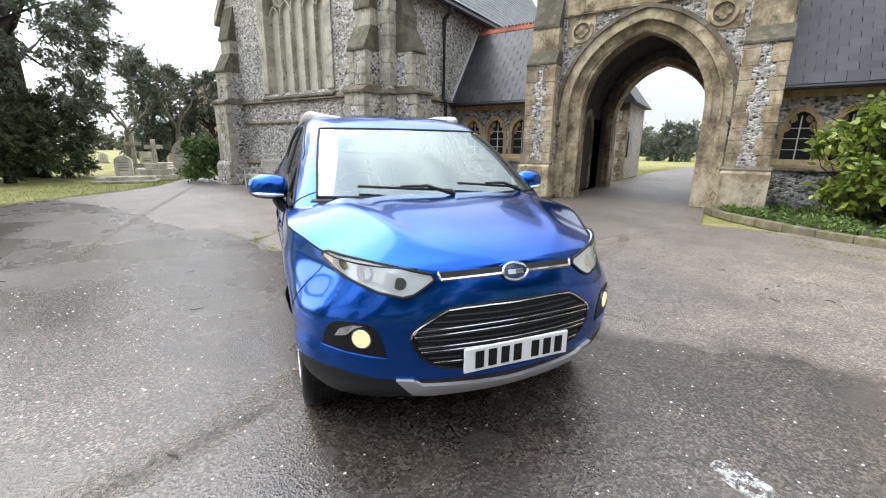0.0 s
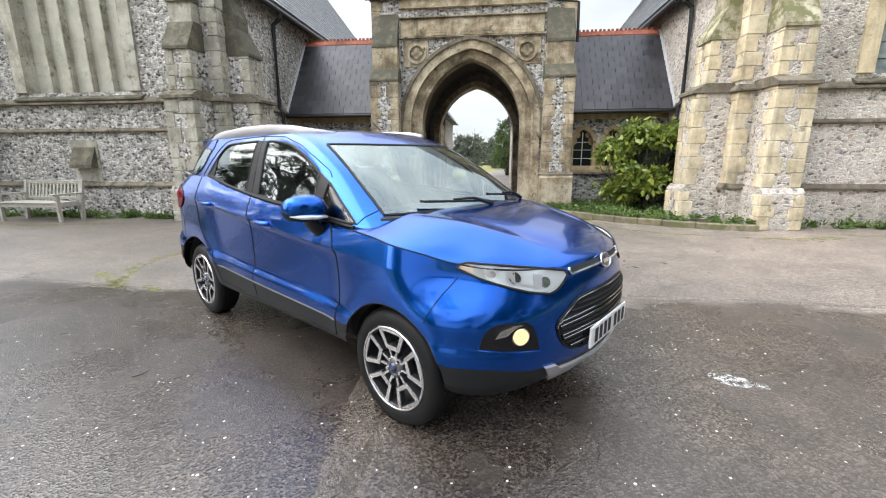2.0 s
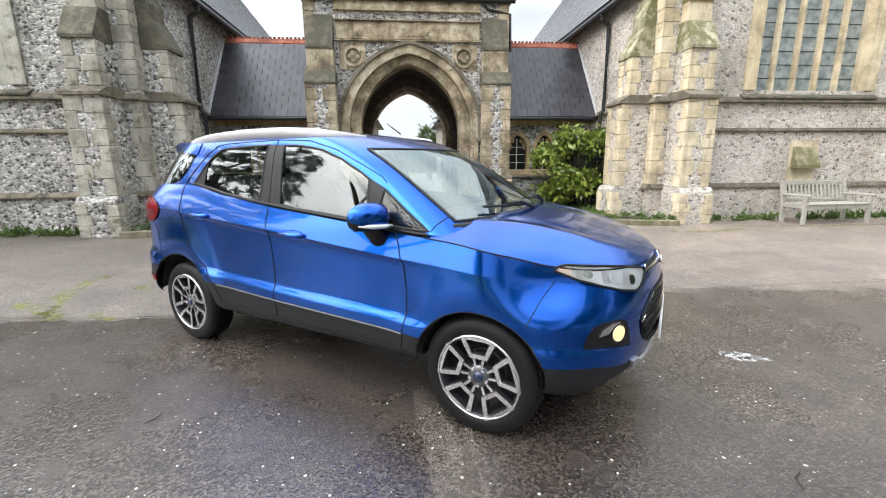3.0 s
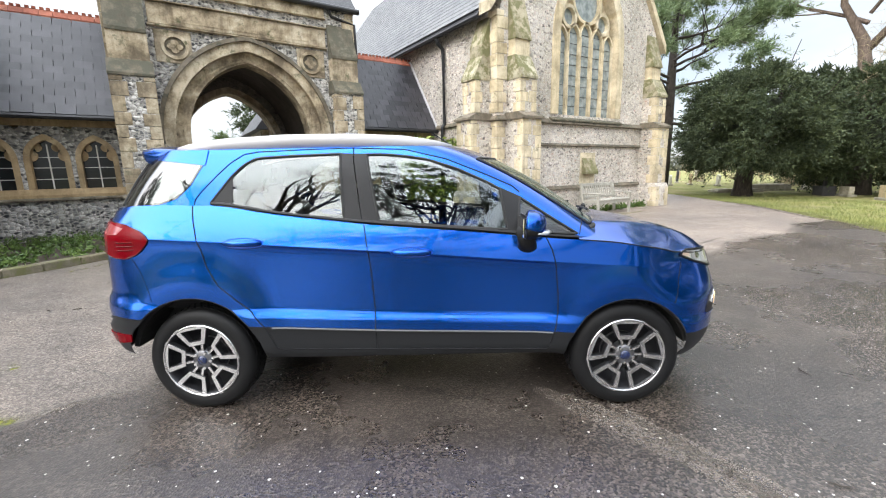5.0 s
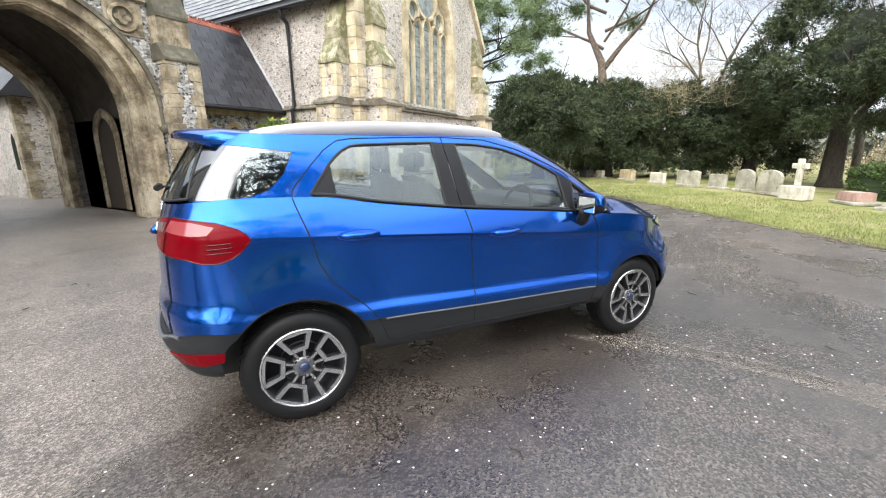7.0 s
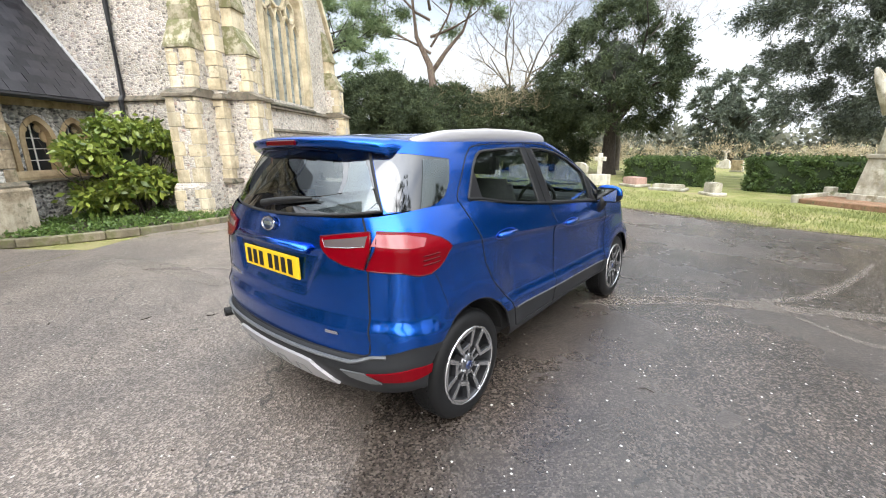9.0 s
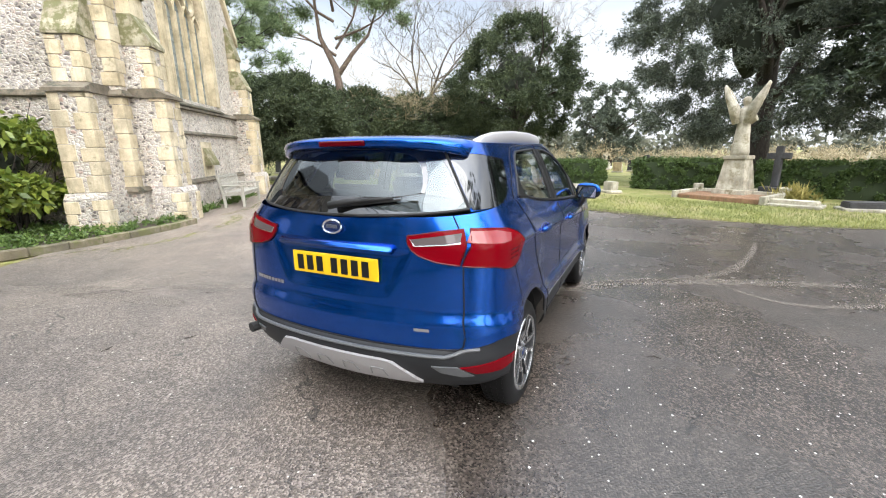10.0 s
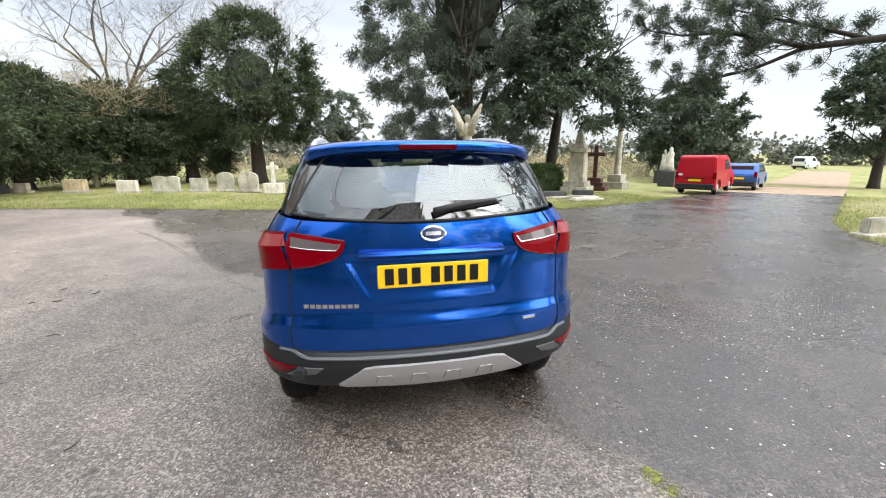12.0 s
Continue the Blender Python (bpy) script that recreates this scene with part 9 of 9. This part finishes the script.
# many small far stones
random.seed(31)
proto = []
for k, (m, w, h) in enumerate(((M_GRAVE, 0.6, 0.9), (M_GRAVEPALE, 0.55, 0.75), (M_GRAVETAN, 0.7, 0.8), (M_GRAVEDARK, 0.5, 1.0))):
    proto.append(headstone(30 + k * 1.4, -8 - k * 3, F, w, h, 0.14, m, "round" if k % 2 else "flat", "weathered gravestone among rows of others"))
for k in range(165):
    if k >= 110:
        x, y = random.uniform(14, 34), random.uniform(-42, -25)
    elif k < 50:
        x, y = random.uniform(12, 44), random.uniform(-58, -24)
        if x < 14 and y > -30:
            continue
    elif k < 72:
        x, y = random.uniform(24, 44), random.uniform(-6, 16)
    elif k < 96:
        x, y = random.uniform(-36, -20), random.uniform(-1, 16)
    else:
        x, y = random.choice((random.uniform(5.5, 13), random.uniform(-14, -4))), random.uniform(22, 34)
    copy_thing(proto[k % 4], pose(x, y, gz(x, y) - 0.03, random.uniform(-3, 3), random.uniform(-3, 3), F + random.uniform(-12, 12)) @ Matrix.Diagonal((1, 1, 1, 1)))
for k in range(7):
    cross(random.uniform(14, 34), random.uniform(-48, -28), F, random.uniform(1.2, 2.0), random.choice((M_GRAVE, M_GRAVEPALE)), "grey stone cross among far graves", 2)

# angel monument: one carved figure on a tall stepped base
base = stand("angel_plinth", 8.2, -19.7, 25, "tapering inscribed plinth in a kerbed plot", "plinth", "monuments")
for z0, z1, a, b in ((0.0, 0.16, 0.62, 0.62), (0.16, 0.34, 0.50, 0.50), (0.34, 1.30, 0.42, 0.30), (1.30, 1.42, 0.34, 0.34)):
    bm = bmesh.new()
    v = box(bm, -a, a, -a, a, z0, z1)
    for p in v[4:]:
        p.co.x *= b / a
        p.co.y *= b / a
    bevel(bm, 0.015)
    part("step" if z0 < 0.3 else "die", bm, M_ANGEL, base)
for k in range(7):
    part("inscription_bar", bbox(-0.26, 0.26, -0.405 + 0.012 * k, -0.36, 0.50 + 0.09 * k, 0.535 + 0.09 * k, 0.001), M_STONEDARK, base)
angel = stand("angel_statue", 8.2, -19.7, 25, "weathered stone angel with raised wings on a plinth", "statue", "monuments")
bm = bmesh.new()
lathe(bm, [(0.0, 1.40), (0.25, 1.42), (0.255, 1.55), (0.225, 1.9), (0.20, 2.2), (0.18, 2.42), (0.19, 2.62), (0.215, 2.78), (0.18, 2.88), (0.08, 2.94), (0.075, 2.99), (0.10, 3.03), (0.125, 3.10), (0.12, 3.18), (0.08, 3.25), (0.0, 3.27)], 22)
for v in bm.verts:
    a = math.atan2(v.co.y, v.co.x)
    if v.co.z < 2.9:
        k = 1 + 0.07 * math.sin(9 * a + v.co.z * 2)
        v.co.x *= k
        v.co.y *= k * 0.85
for t in (-1, 1):
    tube(bm, [(t * 0.20, -0.02, 2.78), (t * 0.28, -0.10, 2.55), (t * 0.12, -0.22, 2.45), (t * 0.02, -0.22, 2.60)], [0.075, 0.07, 0.055, 0.045], 8)
    pts = [(t * 0.06, 2.45), (t * 0.12, 2.95), (t * 0.28, 3.18), (t * 0.46, 3.46), (t * 0.60, 3.66), (t * 0.64, 3.60), (t * 0.58, 3.30), (t * 0.46, 2.95), (t * 0.26, 2.40)]
    prism(bm, pts, 0.14, 0.22)
    for k in range(5):
        q0, q1 = pts[2], pts[4 + k % 5 if 4 + k < 9 else 8]
        tube(bm, [(q0[0], 0.13, q0[1]), ((q0[0] + q1[0]) / 2, 0.11, (q0[1] + q1[1]) / 2), (q1[0], 0.14, q1[1])], [0.03, 0.035, 0.015], 6)
part("figure", bm, M_ANGEL, angel, smooth=True)
figure = angel.children[0]
plot = stand("grave_plot", 7.75, -18.9, 25, "kerbed grave plot of reddish gravel before the angel", "grave plot", "grave slabs")
part("gravel", bbox(-1.2, 1.2, -0.95, 0.5, 0, 0.16, 0.02), M_EARTH, plot)
for x0, x1, y0, y1 in ((-1.35, -1.2, -1.1, 0.6), (1.2, 1.35, -1.1, 0.6), (-1.2, 1.2, -1.1, -0.95)):
    part("kerb", bbox(x0, x1, y0, y1, 0, 0.26, 0.02), M_GRAVE, plot)
for x in (-1.28, 1.28):
    part("corner_post", bbox(x - 0.13, x + 0.13, -1.18, -0.92, 0, 0.42, 0.03), M_GRAVE, plot)
tuft = stand("grass_tuft", 6.9, -20.6, 0, "tuft of yellowing strappy leaves before the hedge", "plant", "")
leaf_cloud("leaves", [(random.gauss(0, 0.15), random.gauss(0, 0.15), 0.25) for _ in range(24)], [0.28] * 24, 900, 0.035, M_DRY, tuft, 0.9, 11.0, 33, -0.9)

# pedestal monument and column
mon = stand("pedestal_monument", 6.0, -25.3, 10, "broad grey granite pedestal monument", "monument", "monuments")
for z0, z1, a, b in ((0, 0.3, 0.62, 0.62), (0.3, 0.55, 0.50, 0.47), (0.55, 1.9, 0.36, 0.32), (1.9, 2.08, 0.42, 0.42), (2.08, 2.3, 0.32, 0.25), (2.3, 2.9, 0.20, 0.10)):
    bm = bmesh.new()
    v = box(bm, -a, a, -a, a, z0, z1)
    for p in v[4:]:
        p.co.x *= b / a
        p.co.y *= b / a
    part("block", bevel(bm, 0.02), M_GRAVE, mon)
col = stand("column_monument", 6.0, -30.0, 0, "tall pale column on a stepped base", "monument", "monuments")
part("step", bbox(-0.55, 0.55, -0.55, 0.55, 0, 0.4, 0.02), M_GRAVE, col)
part("step", bbox(-0.38, 0.38, -0.38, 0.38, 0.4, 0.8, 0.02), M_GRAVE, col)
bm = bmesh.new()
lathe(bm, [(0.20, 0.8), (0.17, 1.0), (0.13, 3.6), (0.18, 3.7), (0.18, 3.85), (0.0, 4.0)], 14)
part("shaft", bm, M_GRAVE, col, smooth=True)
for x, y, mm in ((5.2, -36.5, M_GRAVEPALE), (6.9, -41.0, M_GRAVEPALE), (4.4, -43.0, M_GRAVEPALE)):
    st = stand("statue_pedestal", x, y, 0, "dark pedestal under a pale figure", "plinth", "monuments")
    part("die", bbox(-0.5, 0.5, -0.5, 0.5, 0, 1.0, 0.04), M_GRAVEDARK, st)
    fg = stand("garden_statue", x, y, 0, "small pale draped stone figure on a pedestal", "statue", "monuments")
    bm = bmesh.new()
    lathe(bm, [(0.0, 0.98), (0.28, 1.0), (0.24, 1.4), (0.18, 1.9), (0.22, 2.1), (0.10, 2.25), (0.12, 2.4), (0.0, 2.55)], 14)
    part("figure", bm, mm, fg, smooth=True)
# a brick pier at the edge of the south drive
pr = stand("stone_pier", -6.6, -24.5, 0, "reddish stone pier in the grass", "pier", "")
part("shaft", bbox(-0.4, 0.4, -0.4, 0.4, 0, 1.5, 0.02), M_GRAVEPINK, pr)
part("cap", bbox(-0.5, 0.5, -0.5, 0.5, 1.5, 1.7, 0.03), M_GRAVEPINK, pr)

# ---- parked vehicles on the south drive ----
def vehicle(name, m, prof, glassprof, width, paint, label, length_wheels, rear_lights=True):
    v = thing(name, label, "van" if "van" in name else "car", "parked vehicles", m)
    bm = bmesh.new()
    arches = [(y - 0.37 * math.cos(a), 0.31 + 0.37 * math.sin(a)) for y in sorted(length_wheels, reverse=True) for a in np.linspace(math.pi + 0.08, -0.08, 11)]
    prism(bm, list(prof) + arches, -width / 2, width / 2, "x")
    bevel(bm, 0.045, 3)
    for z in (0.95, 1.15, 1.35, 1.55, 1.7):
        bmesh.ops.bisect_plane(bm, geom=bm.verts[:] + bm.edges[:] + bm.faces[:], plane_co=(0, 0, z), plane_no=(0, 0, 1))
    for p in bm.verts:
        p.co.x *= 1 - 0.15 * max(0.0, p.co.z - 0.85) ** 1.2
    body = part("body", bm, paint, v, smooth=True)
    body.data.set_sharp_from_angle(angle=radians(35))
    h = max(z for _, z in prof)
    yr = min(y for y, _ in prof)
    if glassprof[1] is not None:
        part("rear_window", bbox(-width * 0.36, width * 0.36, yr + glassprof[0] - 0.03, yr + glassprof[0] + 0.06, glassprof[1], glassprof[2], 0.02), M_CARGLASS, v)
    else:
        # plain tailgate with a dark grip strip and an oval sticker
        part("grip_strip", bbox(-0.42, 0.46, yr - 0.018, yr + 0.06, 0.75, 0.80, 0.008), M_TRIM, v)
        bm = bmesh.new()
        ring = [bm.verts.new((-0.62 + 0.10 * math.cos(k * math.pi / 8), yr + 0.02, 0.93 + 0.055 * math.sin(k * math.pi / 8))) for k in range(16)]
        bmesh.ops.extrude_face_region(bm, geom=[bm.faces.new(ring)])
        for p in ring:
            p.co.y -= 0.026
        bmesh.ops.recalc_face_normals(bm, faces=bm.faces[:])
        part("sticker", bm, M_WHITECAR, v, "white oval sticker")
    for s in (-1, 1):
        bm = bmesh.new()
        prism(bm, [(y, z) for y, z in glassprof[3]], s * (width / 2 + 0.012), s * (width / 2 - 0.05), "x")
        for p in bm.verts:
            p.co.x *= 1 - 0.15 * max(0.0, p.co.z - 0.85) ** 1.2
        part("side_window", bm, M_CARGLASS, v)
        part("tail_lamp", bbox(s * width * 0.49, s * width * 0.41, yr - 0.012, yr + 0.1, 0.75, 1.05, 0.02), M_RED, v)
        for y in length_wheels:
            w = new("wheel")
            w.parent = v
            w.matrix_local = pose(s * (width / 2 - 0.05), y, 0.31, 0, 90 * s, 0)
            bm = bmesh.new()
            lathe(bm, [(0.19, 0.0), (0.30, -0.01), (0.31, -0.04), (0.31, -0.18), (0.2, -0.19)], 24)
            part("tyre", bm, M_TYRE, w, smooth=True)
            bm = bmesh.new()
            lathe(bm, [(0.0, 0.01), (0.10, 0.012), (0.19, 0.0), (0.2, -0.05)], 20)
            part("wheel_trim", bm, M_SATIN, w, smooth=True)
    part("bumper", bbox(-width * 0.47, width * 0.47, yr - 0.05, yr + 0.12, 0.24, 0.52, 0.04), M_CLAD, v)
    part("number_plate", bbox(-0.26, 0.26, yr - 0.022, yr + 0.03, 0.62, 0.73, 0.004), M_PLATEY, v, "yellow number plate")
    return v


van_prof = [(-1.95, 0.24), (-1.98, 0.9), (-1.90, 1.72), (-1.75, 1.80), (0.35, 1.80), (0.75, 1.68), (1.25, 1.12), (1.95, 0.95), (2.05, 0.6), (2.0, 0.28)]
vehicle("van", pose(1.75, -30.4, gz(0, -29), 0, 0, 180), van_prof, (0.04, None, 1.58, [(-0.2, 1.12), (-0.2, 1.58), (0.35, 1.60), (0.95, 1.15)]), 1.70, M_VANRED, "small red panel van with a plain tailgate parked on the drive", (-1.25, 1.3))
hatch = [(-1.85, 0.28), (-1.95, 0.85), (-1.80, 1.05), (-1.35, 1.42), (-0.9, 1.48), (0.3, 1.44), (1.0, 0.98), (1.85, 0.85), (2.0, 0.6), (1.95, 0.28)]
vehicle("parked_car", pose(1.05, -36.5, gz(0, -35), 0, 0, 180), hatch, (0.30, 1.05, 1.36, [(-1.3, 1.02), (-1.0, 1.36), (0.2, 1.36), (0.8, 1.0)]), 1.66, M_CARBLUE, "blue hatchback parked on the drive", (-1.25, 1.25))
vehicle("white_van", pose(1.6, -88.0, gz(0, -88), 0, 0, 160), van_prof, (0.04, 1.08, 1.58, [(-0.2, 1.12), (-0.2, 1.58), (0.35, 1.60), (0.95, 1.15)]), 1.75, M_WHITECAR, "white van far along the drive", (-1.25, 1.3))


# ---- far houses ----
def house(x, y, w, d, h, turn, n, label):
    hs = thing("house", label, "house", "far houses", pose(x, y, gz(x, y) - 0.1, 0, 0, turn))
    part("wall", bbox(-w / 2, w / 2, -d / 2, d / 2, 0, h, 0.02), M_BRICK, hs)
    bm = bmesh.new()
    prism(bm, [(-d / 2 - 0.4, h - 0.1), (0, h + d * 0.38), (d / 2 + 0.4, h - 0.1)], -w / 2 - 0.3, w / 2 + 0.3, "x")
    part("roof", bm, M_ROOFTILE, hs)
    for k in range(n):
        cx = -w / 2 + w * (k + 0.5) / n
        for z in (1.0, 3.6):
            if z + 1.2 < h:
                wn = part("window", bbox(cx - 0.6, cx + 0.6, -d / 2 - 0.06, -d / 2 + 0.02, z, z + 1.2, 0.02), M_GRAVEPALE, hs)
                part("pane", bbox(cx - 0.5, cx + 0.5, -d / 2 - 0.075, -d / 2 - 0.05, z + 0.1, z + 1.1, 0.005), M_CARGLASS, wn)
                wn2 = part("window", bbox(cx - 0.6, cx + 0.6, d / 2 - 0.02, d / 2 + 0.06, z, z + 1.2, 0.02), M_GRAVEPALE, hs)
                part("pane", bbox(cx - 0.5, cx + 0.5, d / 2 + 0.05, d / 2 + 0.075, z + 0.1, z + 1.1, 0.005), M_CARGLASS, wn2)


house(-44, 17, 9, 8, 5.0, 60, 3, "brick house with a tiled gable beyond the trees")
# ---- roof slates, piece by piece ----
for rf in [o for o in bpy.data.objects if o.name.startswith("roof") and o.parent and o.parent.name.startswith("link_range")]:
    s = -1 if min(v.co.x for v in rf.data.vertices) < 0 else 1
    slates(rf, (2.74, 0.06, 2.655), (1, 0, 0), (0, 1.67, 2.36), 2.80, 2.80, 14, M_SLATE, (0.33, 0.205), s)
